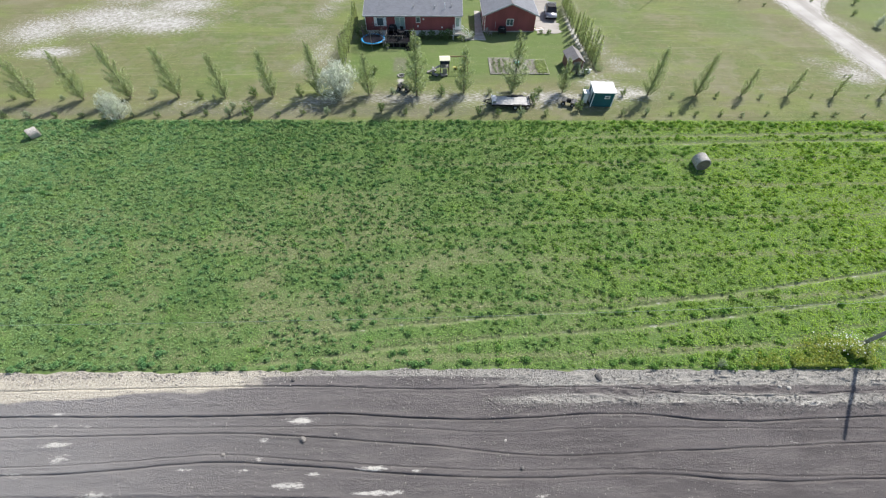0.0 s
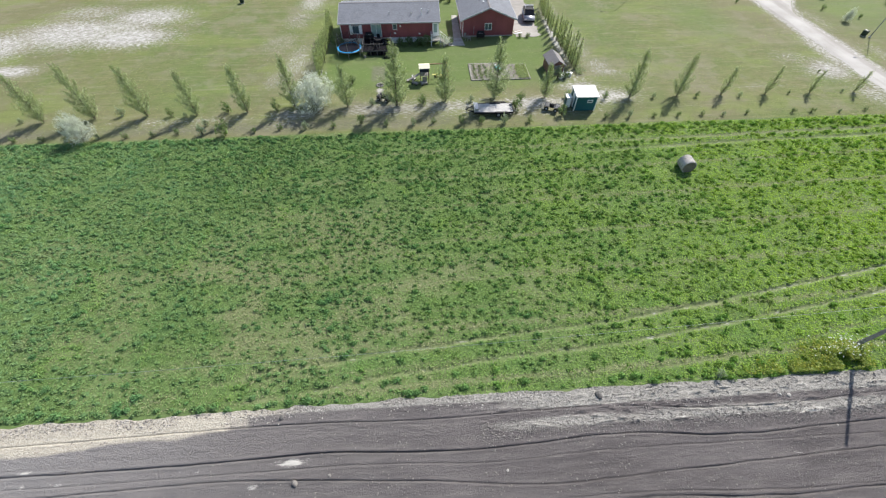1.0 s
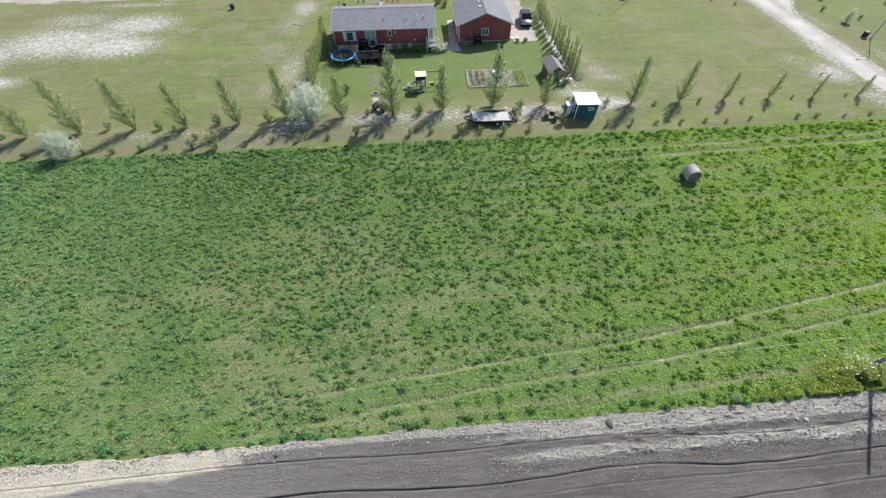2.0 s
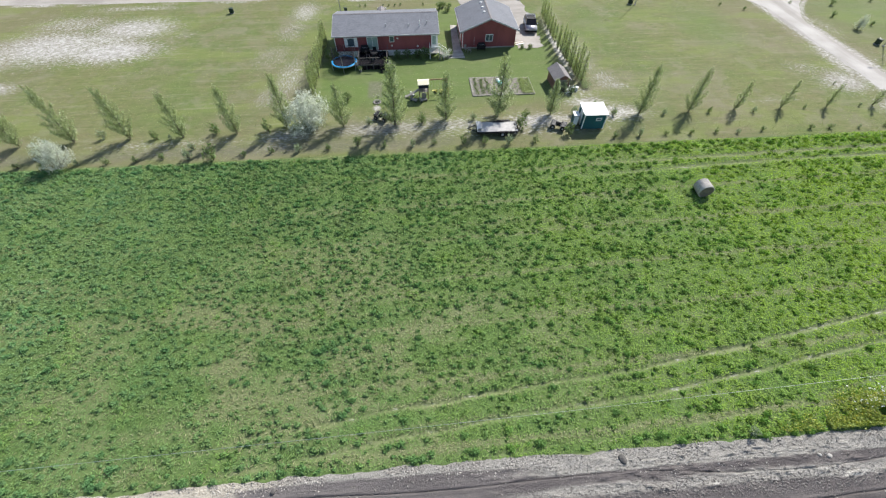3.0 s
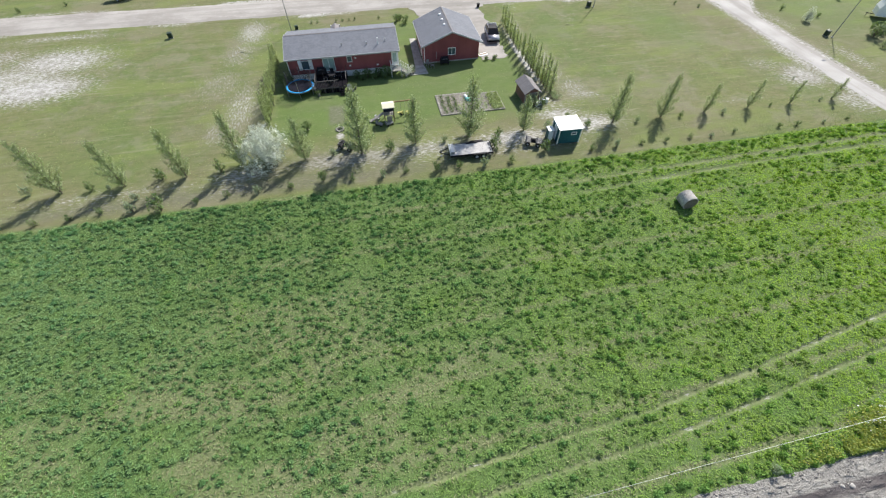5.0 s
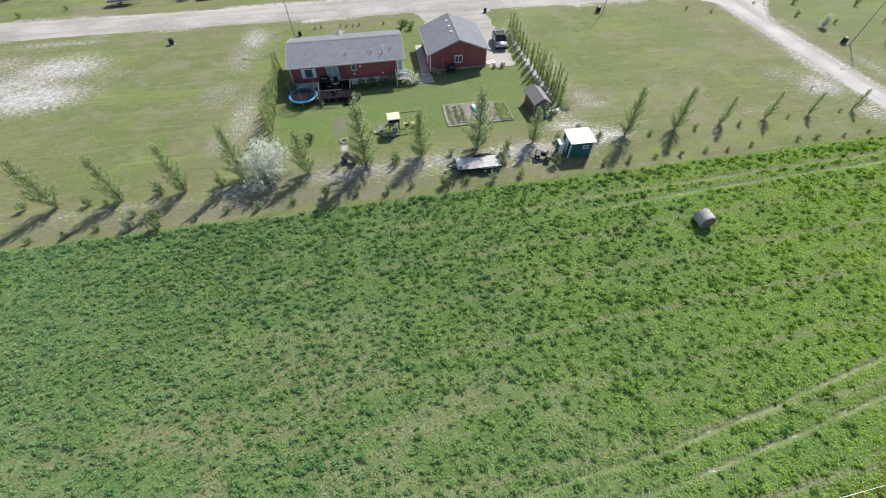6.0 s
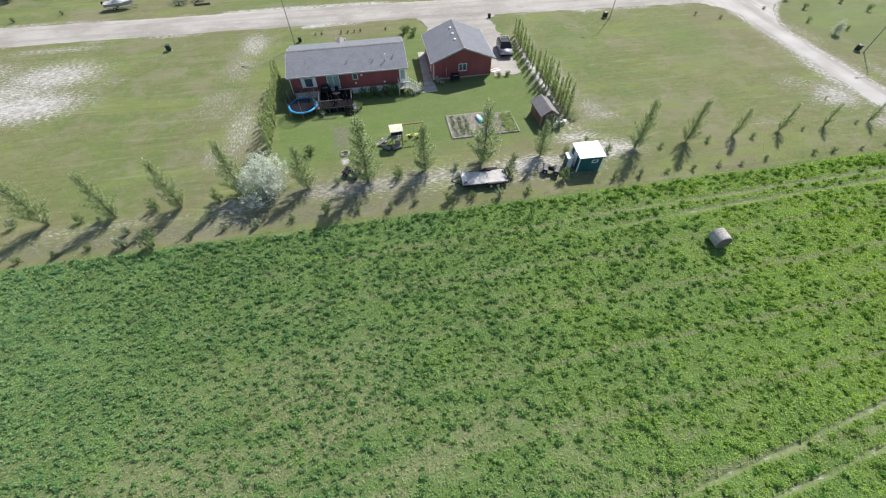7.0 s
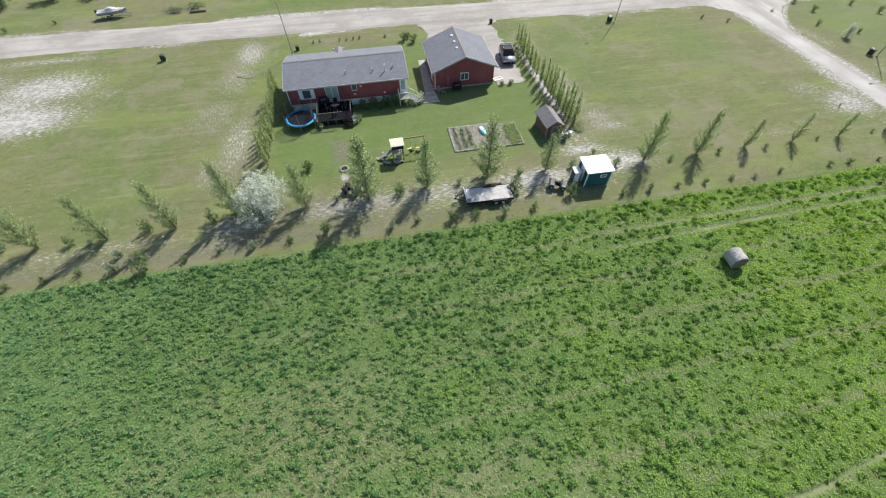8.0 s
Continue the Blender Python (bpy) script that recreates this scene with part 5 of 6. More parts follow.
# ---- in the yard ----
def playset():
    p = thing("playset", "timber swing set with cream canopy tower", "swing set", pose(0.6, 53.3, 0, 0, 0, 2))
    for x in (-0.55, 0.6):
        for y in (-0.55, 0.55):
            part("post", box(B(), x - 0.05, x + 0.05, y - 0.05, y + 0.05, 0, 2.05), M_WOOD, p)
    part("platform", box(B(), -0.6, 0.65, -0.6, 0.6, 0.95, 1.02), M_GREYWOOD, p)
    bm = prism(B(), [(-0.75, 1.98), (-0.72, 2.03), (0.0, 2.25), (0.72, 2.03), (0.75, 1.98), (0.0, 2.2)], -0.72, 0.78, "x")
    part("canopy", bm, M_CANVAS, p, "cream canvas canopy")
    part("tarp_wall", box(B(), -0.6, 0.65, 0.5, 0.54, 1.02, 1.96), M_TARP, p, "dark blue tarpaulin wall")
    part("tarp_flap", box(B(), -0.62, 0.67, -0.63, -0.6, 1.5, 1.97), M_TARP, p, "dark blue tarpaulin flap")
    for k in range(6):
        part("guard_slat", box(B(), -0.58 + 0.21 * k, -0.5 + 0.21 * k, -0.62, -0.59, 1.0, 1.5), M_GREYWOOD, p)
    part("swing_beam", box(B(), 0.55, 3.3, 0.45, 0.55, 1.95, 2.08), M_WOOD, p)
    for y in (-0.55, 1.5):
        part("beam_leg", tube(B(), (3.2, 0.5, 2.0), (3.35, y, 0.0), 0.05, 0.05), M_WOOD, p)
    for x in (1.4, 2.4):
        s = part("swing_seat", box(B(), x - 0.24, x + 0.24, 0.4, 0.6, 0.5, 0.54, 0.01), M_YELLOW, p, "yellow swing seat")
        for o in (-0.22, 0.22):
            part("chain", tube(B(), (x + o, 0.5, 0.52), (x + o, 0.5, 1.98), 0.012, seg=5), M_STEEL, s)
    part("slide", prism(B(), [(-0.6, 0.98), (-2.2, 0.15), (-2.5, 0.12), (-2.5, 0.17), (-2.18, 0.22), (-0.6, 1.05)], -0.25, 0.25, "y"), M_GREYWOOD, p, "pale slide")
    part("slide_foot", box(B(), -2.5, -2.4, -0.2, 0.2, 0, 0.14), M_WOOD, p)
    part("ladder", box(B(), -0.3, 0.3, -0.9, -0.85, 0.0, 1.0), M_GREYWOOD, p)


def toy(name, x, y, material, label, s=0.3):
    t = thing(name, label, "toy", pose(x, y, 0, 0, 0, x * 50), "toys round the swing set")
    part("seat", box(B(), -s, s, -s * 0.5, s * 0.5, 0.12, 0.3, 0.05), material, t)
    part("back", box(B(), -s, -s * 0.7, -s * 0.5, s * 0.5, 0.3, 0.55, 0.03), material, t)
    for a in (-s * 0.7, s * 0.7):
        for b in (-s * 0.55, s * 0.55):
            part("wheel", tube(B(), (a, b - 0.04, 0.1), (a, b + 0.04, 0.1), 0.1, 0.1, 10), M_BLACK, t)


playset()
toy("toy_car", -0.7, 52.3, M_GREYWOOD, "faded grey ride-on toy by the swing set", 0.45)
toy("toy_car", -0.9, 53.6, M_WHITE, "small white ride-on toy by the swing set", 0.3)
toy("toy_car", 2.3, 54.2, M_YELLOW, "yellow ride-on toy under the swing beam", 0.25)
toy("toy_car", 3.0, 53.8, M_YELLOW, "yellow ride-on toy under the swing beam", 0.22)
toy("toy_car", 0.5, 52.2, M_GREYWOOD, "faded grey ride-on toy by the swing set", 0.5)


def fire_pit():
    f = thing("fire_pit", "round stone fire pit with dark ash", "fire pit", pose(-5.6, 52.3, 0) @ Matrix.Scale(0.82, 4))
    r = random.Random(4)
    for k in range(11):
        a = 2 * math.pi * k / 11
        part("stone", ball(B(), (0.55 * math.cos(a), 0.55 * math.sin(a), 0.1), 0.16, 1, (1, 1, 0.8), 0.15, r), M_PALESTONE, f)
    part("ash", tube(B(), (0, 0, 0.0), (0, 0, 0.06), 0.45, 0.4, 16), M_BLACK, f)


fire_pit()


def garden_bed(x0, x1, y0, y1, rows, label):
    g = thing("garden_bed", label, "garden bed", pose((x0 + x1) / 2, (y0 + y1) / 2, 0), "garden beds")
    w, d = (x1 - x0) / 2, (y1 - y0) / 2
    part("soil", box(B(), -w + 0.1, w - 0.1, -d + 0.1, d - 0.1, 0.0, 0.1, 0.03), M_BEDSOIL, g)
    for a, b, c, e in ((-w, w, -d, -d + 0.3), (-w, w, d - 0.3, d), (-w, -w + 0.3, -d + 0.3, d - 0.3), (w - 0.3, w, -d + 0.3, d - 0.3)):
        part("edging", box(B(), a, b, c, e, 0, 0.115, 0.03), M_CHIPS, g, "bleached wood chip edging")
    r = np.random.default_rng(int(x0 * 10))
    for u, cov in rows:
        lush_row = cov > 1.5
        y = -d + 0.55
        while y < d - 0.45:
            n = int((46 if not lush_row else 80) * cov * r.uniform(0.6, 1.2))
            q = r.normal(size=(n, 3)) * np.array([0.15 + 0.08 * lush_row, 0.17 + 0.06 * lush_row, 0.08])
            q[:, 2] = np.abs(q[:, 2]) * 1.3 + 0.12
            q[:, 0] = np.clip(q[:, 0] + u * w + r.normal(0, 0.06), -w + 0.2, w - 0.2)
            q[:, 1] += y
            o = new("plant", soup("plant", leaves(q, 0.14, r, 0.4), 4, M_HEDGE if lush_row else M_SHRUB))
            o.parent = g
            o["kind"] = "stuff"
            y += r.uniform(0.42, 0.62)



garden_bed(7.2, 12.5, 52.75, 57.6, ((-0.72, 1.2), (-0.42, 1.4), (-0.12, 1.3)), "vegetable bed with wood chip edging and plant rows")
garden_bed(12.55, 15.75, 52.75, 57.1, ((-0.5, 0.3), (0.15, 2.4), (0.4, 2.2), (0.7, 2.6)), "garden bed with wood chip edging and leafy plants")


def leaf_boat():
    s = thing("plastic_sled", "small aqua and white plastic sled in the garden", "sled", pose(11.35, 56.0, 0.12, 0, 0, 8))
    bm = B()
    res = bmesh.ops.create_uvsphere(bm, u_segments=16, v_segments=8, radius=1)
    for v in res["verts"]:
        v.co = Vector((v.co.x * 0.36, v.co.y * 0.95, max(v.co.z, -0.2) * 0.22 + 0.06))
    part("hull", bm, M_AQUA, s, "aqua hull", True)
    part("deck_panel", ball(B(), (-0.05, 0.25, 0.16), 0.3, 2, (0.85, 1.9, 0.5)), M_WHITE, s, "white top")


leaf_boat()


def wheel(parent, x, y, r, w=0.2, name="wheel"):
    t = part(name, torus(B(), (x, y, r), r - w * 0.45, w * 0.5, 20, 8, "y"), M_RUBBER, parent, "", True)
    part("rim", tube(B(), (x, y - w * 0.4, r), (x, y + w * 0.4, r), r * 0.5, r * 0.5, 12), M_TRIM, t, "pale rim")
    return t


def utility_trailer():
    t = thing("flatbed_trailer", "tandem axle flatbed trailer with grey plank deck", "trailer", pose(9.15, 44.9, 0, 0, 0, -1.5))
    L, W = 2.45, 0.98
    d = part("deck", box(B(), -L, L, -W, W, 0.56, 0.6), M_GREYWOOD, t, "weathered pale plank deck")
    for k in range(11):
        y = -W + 0.02 + k * 0.177
        part("plank", box(B(), -L + 0.02, L - 0.02, y, y + 0.162, 0.603, 0.64), M_PLANK, d)
    bm = B()
    for y in (-W - 0.04, W + 0.04):
        box(bm, -L, L, y - 0.04, y + 0.04, 0.46, 0.66)
    for x in (-L, L):
        box(bm, x - 0.04, x + 0.04, -W, W, 0.46, 0.66)
    part("frame", bm, M_BLACK, t, "black steel frame")
    bm = B()
    tube(bm, (-L, -0.7, 0.5), (-L - 1.15, 0, 0.5), 0.05)
    tube(bm, (-L, 0.7, 0.5), (-L - 1.15, 0, 0.5), 0.05)
    part("tongue", bm, M_BLACK, t)
    bm = tube(B(), (-L - 0.95, 0, 0.0), (-L - 0.95, 0, 0.95), 0.045)
    box(bm, -L - 1.05, -L - 0.85, -0.1, 0.1, 0.0, 0.03)
    part("jack", bm, M_STEEL, t)
    for y in (-W - 0.17, W + 0.17):
        for x in (0.55, 1.3):
            wheel(t, x, y, 0.33)
        bm = prism(B(), [(0.05, 0.58), (0.2, 0.74), (1.65, 0.74), (1.8, 0.58), (1.8, 0.54), (1.62, 0.7), (0.22, 0.7), (0.05, 0.54)], y - 0.12, y + 0.12, "y")
        part("fender", bm, M_BLACK, t)
    bm = box(B(), -L - 0.02, -L + 0.03, -W, W, 0.62, 0.95)
    part("headboard", bm, M_WHITE, t, "pale front board")
    part("toolbox", box(B(), -L + 0.05, -L + 0.5, -0.75, 0.75, 0.645, 0.95, 0.03), M_STEEL, t, "aluminium toolbox")
    bm = box(B(), -0.4, 1.0, W - 0.12, W - 0.02, 0.645, 0.78)
    part("rail_timber", bm, M_BLACK, t)
    for y in (-0.45, 0.45):
        bm = B()
        for k in range(6):
            tube(bm, (L - 0.3 + 0.1 * k, y - 0.2, 0.66 + 0.06 * k), (L - 0.3 + 0.1 * k, y + 0.2, 0.66 + 0.06 * k), 0.015, seg=5)
        for o in (-0.2, 0.2):
            tube(bm, (L - 0.35, y + o, 0.64), (L + 0.25, y + o, 1.0), 0.02, seg=5)
        part("ramp", bm, M_BLACK, t, "folded loading ramp")


def quad_bike(m, label, body):
    q = thing("quad_bike", label, "quad bike", m)
    for x in (-0.6, 0.6):
        for y in (-0.42, 0.42):
            wheel(q, x, y, 0.28, 0.24)
    bm = box(B(), -0.65, 0.65, -0.2, 0.2, 0.35, 0.62, 0.06)
    part("chassis", bm, M_BLACK, q)
    for x in (-0.6, 0.6):
        part("mudguard", prism(B(), [(x - 0.36, 0.58), (x - 0.2, 0.7), (x + 0.2, 0.7), (x + 0.36, 0.58), (x + 0.2, 0.64), (x - 0.2, 0.64)], -0.55, 0.55, "y"), body, q)
    part("seat", box(B(), -0.35, 0.25, -0.16, 0.16, 0.68, 0.84, 0.05), M_BLACK, q)
    bm = tube(B(), (0.4, -0.36, 1.0), (0.4, 0.36, 1.0), 0.02)
    tube(bm, (0.5, 0, 0.6), (0.4, 0, 1.0), 0.03)
    part("handlebar", bm, M_BLACK, q)
    for x in (-0.65, 0.68):
        bm = B()
        for k in range(5):
            tube(bm, (x - 0.2 + 0.1 * k, -0.35, 0.78), (x - 0.2 + 0.1 * k, 0.35, 0.78), 0.012, seg=5)
        for y in (-0.35, 0.35):
            tube(bm, (x - 0.22, y, 0.78), (x + 0.22, y, 0.78), 0.015, seg=5)
        tube(bm, (x, 0, 0.62), (x, 0, 0.78), 0.03)
        part("rack", bm, M_GRAPHITE, q)
    for y in (-0.18, 0.18):
        part("headlight", ball(B(), (0.86, y, 0.68), 0.06), M_WHITE, q)
    part("nose", box(B(), 0.6, 0.88, -0.2, 0.2, 0.55, 0.72, 0.05), body, q)


utility_trailer()
quad_bike(pose(16.8, 45.0, 0, 0, 0, -25), "grey and black quad bike between trailer and shed", M_GRAPHITE)
quad_bike(pose(-4.9, 48.4, 0, 0, 0, 150), "dark quad bike under the poplars", M_BLACK)


def junk():
    r = random.Random(9)
    for k, (x, y, a, l) in enumerate(((20.6, 53.0, 35, 1.6), (20.9, 53.3, 10, 1.3), (21.1, 53.7, 60, 1.5), (20.3, 52.6, 0, 1.1))):
        p = thing("plastic_pipe", "white plastic pipe lying by the garden shed", "pipe", pose(x, y, 0.05 + 0.03 * k, 0, 0, a), "pipes by the shed")
        part("tube", tube(B(), (-l / 2, 0, 0), (l / 2, 0, 0.04), 0.05, 0.05), M_WHITE, p)
        part("collar", tube(B(), (-l / 2 - 0.03, 0, 0), (-l / 2 + 0.1, 0, 0), 0.065, 0.065), M_WHITE, p)
    w = thing("wheelbarrow", "dark wheelbarrow leaning beside the garden shed", "wheelbarrow", pose(21.0, 55.6, 0, 0, 0, 70))
    bm = prism(B(), [(-0.35, 0.62), (-0.2, 0.32), (0.2, 0.32), (0.35, 0.62), (0.3, 0.62), (0.16, 0.36), (-0.16, 0.36), (-0.3, 0.62)], -0.4, 0.4, "x")
    part("tray", bm, M_BLACK, w)
    part("wheel", torus(B(), (0.6, 0, 0.18), 0.13, 0.05, 14, 6, "y"), M_RUBBER, w)
    for y in (-0.2, 0.2):
        part("handle", tube(B(), (0.6, y * 0.4, 0.2), (-1.0, y * 1.3, 0.55), 0.022), M_WOOD, w)
        part("leg", tube(B(), (-0.3, y, 0.36), (-0.35, y, 0.0), 0.02), M_BLACK, w)
    b = thing("storage_bin", "black plastic bin beside the garden shed", "bin", pose(20.9, 56.5, 0))
    part("body", tube(B(), (0, 0, 0), (0, 0, 0.8), 0.25, 0.32, 12), M_BLACK, b)
    part("lid", tube(B(), (0, 0, 0.8), (0, 0, 0.88), 0.34, 0.28, 12), M_BLACK, b)

    for x, y, a, tip in ((20.4, 53.5, 40, 80), (21.2, 52.8, 150, 95), (20.0, 52.9, 250, 0)):
        garden_chair(pose(x, y, 0.26 if tip else 0.0, tip, 0, a), "white garden chair lying among weeds beside the shed", M_WHITE)


junk()


# ---- bales, poles and far things ----
def bale(m, label):
    h = thing("hay_bale", label, "hay bale", m, "round bales")
    bm = B()
    R, L, seg, ring = 0.74, 1.3, 36, 14
    r = random.Random(3)
    prof = [(0.0, R * 0.2), (0.0, R * 0.55), (0.0, R * 0.95)] + [(0.03 + (L - 0.06) * k / ring, R * (1 + 0.012 * r.uniform(-1, 1))) for k in range(ring + 1)] + [(L, R * 0.95), (L, R * 0.55), (L, R * 0.2)]
    rows = []
    for u, q in prof:
        row = []
        for j in range(seg):
            a = 2 * math.pi * j / seg
            w = q * (1 + 0.012 * r.uniform(-1, 1))
            z = w * math.sin(a)
            z = max(z, -R * 0.93)
            row.append(bm.verts.new((u - L / 2 + r.uniform(-0.012, 0.012), w * math.cos(a), z + R * 0.93)))
        rows.append(row)
    for a, b in zip(rows, rows[1:]):
        for j in range(seg):
            bm.faces.new((a[j], b[j], b[(j + 1) % seg], a[(j + 1) % seg]))
    bm.faces.new(rows[0])
    bm.faces.new(rows[-1])
    bmesh.ops.recalc_face_normals(bm, faces=bm.faces)
    roll_part = part("roll", bm, M_HAY, h)
    for u in (-L / 2 - 0.012, L / 2 + 0.012):
        part("end_face", tube(B(), (u - 0.012, 0, R * 0.93), (u + 0.012, 0, R * 0.93), R * 0.9, R * 0.9, 30), M_HAY_END, h, "weathered cut end with shade put into its colour")
    bm = B()
    for k in range(9):
        torus(bm, (-L / 2 + 0.12 + k * (L - 0.24) / 8, 0, R * 0.93), R * 1.006, 0.008, 36, 4, "x")
    for v in bm.verts:
        v.co.z = max(v.co.z, 0.01)
    part("twine", bm, M_HAY, roll_part)
    return h


bale(pose(28.8, 32.75, 0, 0, 0, -92), "grey weathered round hay bale in the green field")
bale(pose(-48.0, 37.9, 0, 0, 0, 48) @ Matrix.Scale(0.78, 4), "pale round hay bale at the field edge")


def lamp_post(x, y, label, turn):
    p = thing("lamp_post", label, "lamp post", pose(x, y, 0, 0, 0, turn), "yard lamp posts")
    part("shaft", tube(B(), (0, 0, 0.05), (0, 0, 6.9), 0.07, 0.045, 10), M_POLE, p)
    part("base", tube(B(), (0, 0, 0), (0, 0, 0.12), 0.2, 0.16, 10), M_CONCRETE, p)
    bm, last = B(), None
    for k in range(9):
        a = math.pi / 2 * k / 8
        q = (1.15 * (1 - math.cos(a)), 0, 6.85 + 0.75 * math.sin(a))
        if last:
            tube(bm, last, q, 0.04, 0.04, 6)
        last = q
    tube(bm, last, (2.0, 0, 7.63), 0.035, 0.035, 6)
    part("arm", bm, M_POLE, p)
    bm = box(B(), 1.9, 2.5, -0.13, 0.13, 7.55, 7.68, 0.04)
    head = part("lamp_head", bm, M_POLE, p)
    part("lens", box(B(), 2.0, 2.42, -0.1, 0.1, 7.52, 7.55), M_WHITE, head)


def bin_box(x, y, white, group="utility cabinets"):
    b = thing("utility_cabinet", "dark green utility cabinet standing in the lawn" if not white else "dark green utility cabinet with white cover plate", "cabinet", pose(x, y, 0, 0, 0, 8) @ Matrix.Scale(0.58 if x == -12.2 else 0.74, 4), group)
    part("body", box(B(), -0.45, 0.45, -0.4, 0.4, 0.08, 1.0, 0.06), M_PLASTIC_GREEN, b)
    part("plinth", box(B(), -0.47, 0.47, -0.42, 0.42, 0, 0.09), M_CONCRETE, b)
    part("lid", prism(B(), [(-0.5, 1.0), (-0.4, 1.12), (0.4, 1.12), (0.5, 1.0)], -0.44, 0.44, "y"), M_PLASTIC_GREEN, b)
    if white:
        part("cover_plate", box(B(), 0.05, 0.28, 0.2, 0.4, 1.12, 1.15, 0.01), M_WHITE, b, "white cover plate")


lamp_post(-12.9, 80.9, "tall grey lamp post behind the house", 150)
lamp_post(41.1, 81.7, "tall grey lamp post beside a utility cabinet", 175)
lamp_post(74.2, 62.7, "tall grey lamp post beside the gravel lane", 185)
lamp_post(104, 82, "tall grey lamp post beyond the lane", 185)
for x, y, w in ((-32.4, 83.0, False), (-12.2, 82.3, False), (40.3, 82.1, True), (73.6, 63.4, True)):
    bin_box(x, y, w)


def waste_bin(x, y):
    b = thing("waste_bin", "black wheeled waste bin where the apron meets the road", "bin", pose(x, y, 0, 0, 0, 20) @ Matrix.Scale(0.62, 4))
    part("body", prism(B(), [(-0.26, 0.08), (-0.33, 1.0), (0.33, 1.0), (0.26, 0.08)], -0.3, 0.3, "y"), M_BLACK, b)
    part("lid", prism(B(), [(-0.36, 1.0), (-0.34, 1.07), (0.3, 1.12), (0.38, 1.02)], -0.33, 0.33, "y"), M_BLACK, b)
    part("handle", tube(B(), (-0.4, -0.22, 0.98), (-0.4, 0.22, 0.98), 0.02), M_BLACK, b)
    for y in (-0.26, 0.26):
        part("wheel", tube(B(), (-0.24, y - 0.03, 0.1), (-0.24, y + 0.03, 0.1), 0.1, 0.1, 12), M_RUBBER, b)


waste_bin(20.2, 85.6)


def utility_pole():
    p = thing("utility_pole", "weathered wooden utility pole at the field edge", "utility pole", pose(32.7, 11.8, 0))
    part("shaft", tube(B(), (0, 0, 0), (0, 0, 7.9), 0.15, 0.1, 12), M_POLEWOOD, p)
    part("insulator", tube(B(), (0, -0.12, 7.2), (0, -0.12, 7.42), 0.05, 0.04), M_WHITE, p)
    part("bracket", tube(B(), (0, -0.12, 7.2), (0, 0.05, 7.0), 0.02), M_STEEL, p)
    w = thing("overhead_wire", "thin bare wire strung from the utility pole", "wire", pose(33.2, 11.68, 7.4))
    bm, last = B(), None
    for k in range(81):
        u = k / 80
        x = -74 * u
        q = (x, -0.026 * 74 * u, -0.9 * 4 * u * (1 - u))
        if last:
            tube(bm, last, q, 0.0085, 0.0085, 5, False)
        last = q
    part("span", bm, M_WIRE, w)
    bm, last = B(), None
    for k in range(41):
        u = k / 40
        q = (70 * u, 0.026 * 70 * u, -0.9 * 4 * u * (1 - u))
        if last:
            tube(bm, last, q, 0.0085, 0.0085, 5, False)
        last = q
    part("span", bm, M_WIRE, w)
    for x, y in ((-40.8, 9.8), (103.2, 13.6)):
        q = thing("utility_pole", "weathered wooden utility pole along the field edge", "utility pole", pose(x, y, 0))
        part("shaft", tube(B(), (0, 0, 0), (0, 0, 8.4), 0.15, 0.1, 12), M_POLEWOOD, q)
        part("insulator", tube(B(), (0, -0.12, 7.2), (0, -0.12, 7.42), 0.05, 0.04), M_WHITE, q)


utility_pole()


def boat():
    b = thing("boat_on_trailer", "white motor boat under a grey cover on a trailer", "boat", pose(-45.4, 101.9, 0, 0, 0, 6) @ Matrix.Scale(0.88, 4))
    L = 2.7
    bm = B()
    rows = []
    for k in range(13):
        u = -1 + 2 * k / 12
        w = 0.95 * (1 - max(0, u) ** 2.6) * (0.93 + 0.07 * (1 - u))
        rows.append([bm.verts.new(q) for q in ((L * u, -w, 1.25 + 0.18 * max(0, u)), (L * u, -w * 0.8, 0.75 + 0.2 * max(0, u)), (L * u, 0, 0.5 + 0.45 * max(0, u) ** 2), (L * u, w * 0.8, 0.75 + 0.2 * max(0, u)), (L * u, w, 1.25 + 0.18 * max(0, u)))])
    for a, c in zip(rows, rows[1:]):
        for j in range(4):
            bm.faces.new((a[j], c[j], c[j + 1], a[j + 1]))
    bm.faces.new(rows[0])
    part("hull", bm, M_HULL, b, "white hull with dark stripe")
    bm = B()
    rows = []
    for k in range(13):
        u = -1 + 2 * k / 12
        w = 0.97 * (1 - max(0, u) ** 2.6)
        top = 1.32 + 0.55 * math.exp(-((u + 0.1) / 0.42) ** 2) + 0.15 * max(0, u)
        rows.append([bm.verts.new(q) for q in ((L * u, -w, 1.26 + 0.18 * max(0, u)), (L * u, -w * 0.5, top - 0.04), (L * u, w * 0.5, top - 0.04), (L * u, w, 1.26 + 0.18 * max(0, u)))])
    for a, c in zip(rows, rows[1:]):
        for j in range(3):
            bm.faces.new((a[j], c[j], c[j + 1], a[j + 1]))
    part("cover", bm, M_COVER, b, "grey canvas cover")
    bm = B()
    for y in (-0.6, 0.6):
        tube(bm, (-2.4, y, 0.42), (2.0, y, 0.42), 0.05)
        tube(bm, (2.0, y, 0.42), (3.4, 0, 0.45), 0.05)
    tube(bm, (3.1, 0, 0.0), (3.1, 0, 0.6), 0.04)
    part("trailer_frame", bm, M_STEEL, b)
    for y in (-0.85, 0.85):
        wheel(b, -0.9, y, 0.32)
    part("outboard", box(B(), -3.05, -2.7, -0.22, 0.22, 0.7, 1.6, 0.08), M_BLACK, b)


boat()


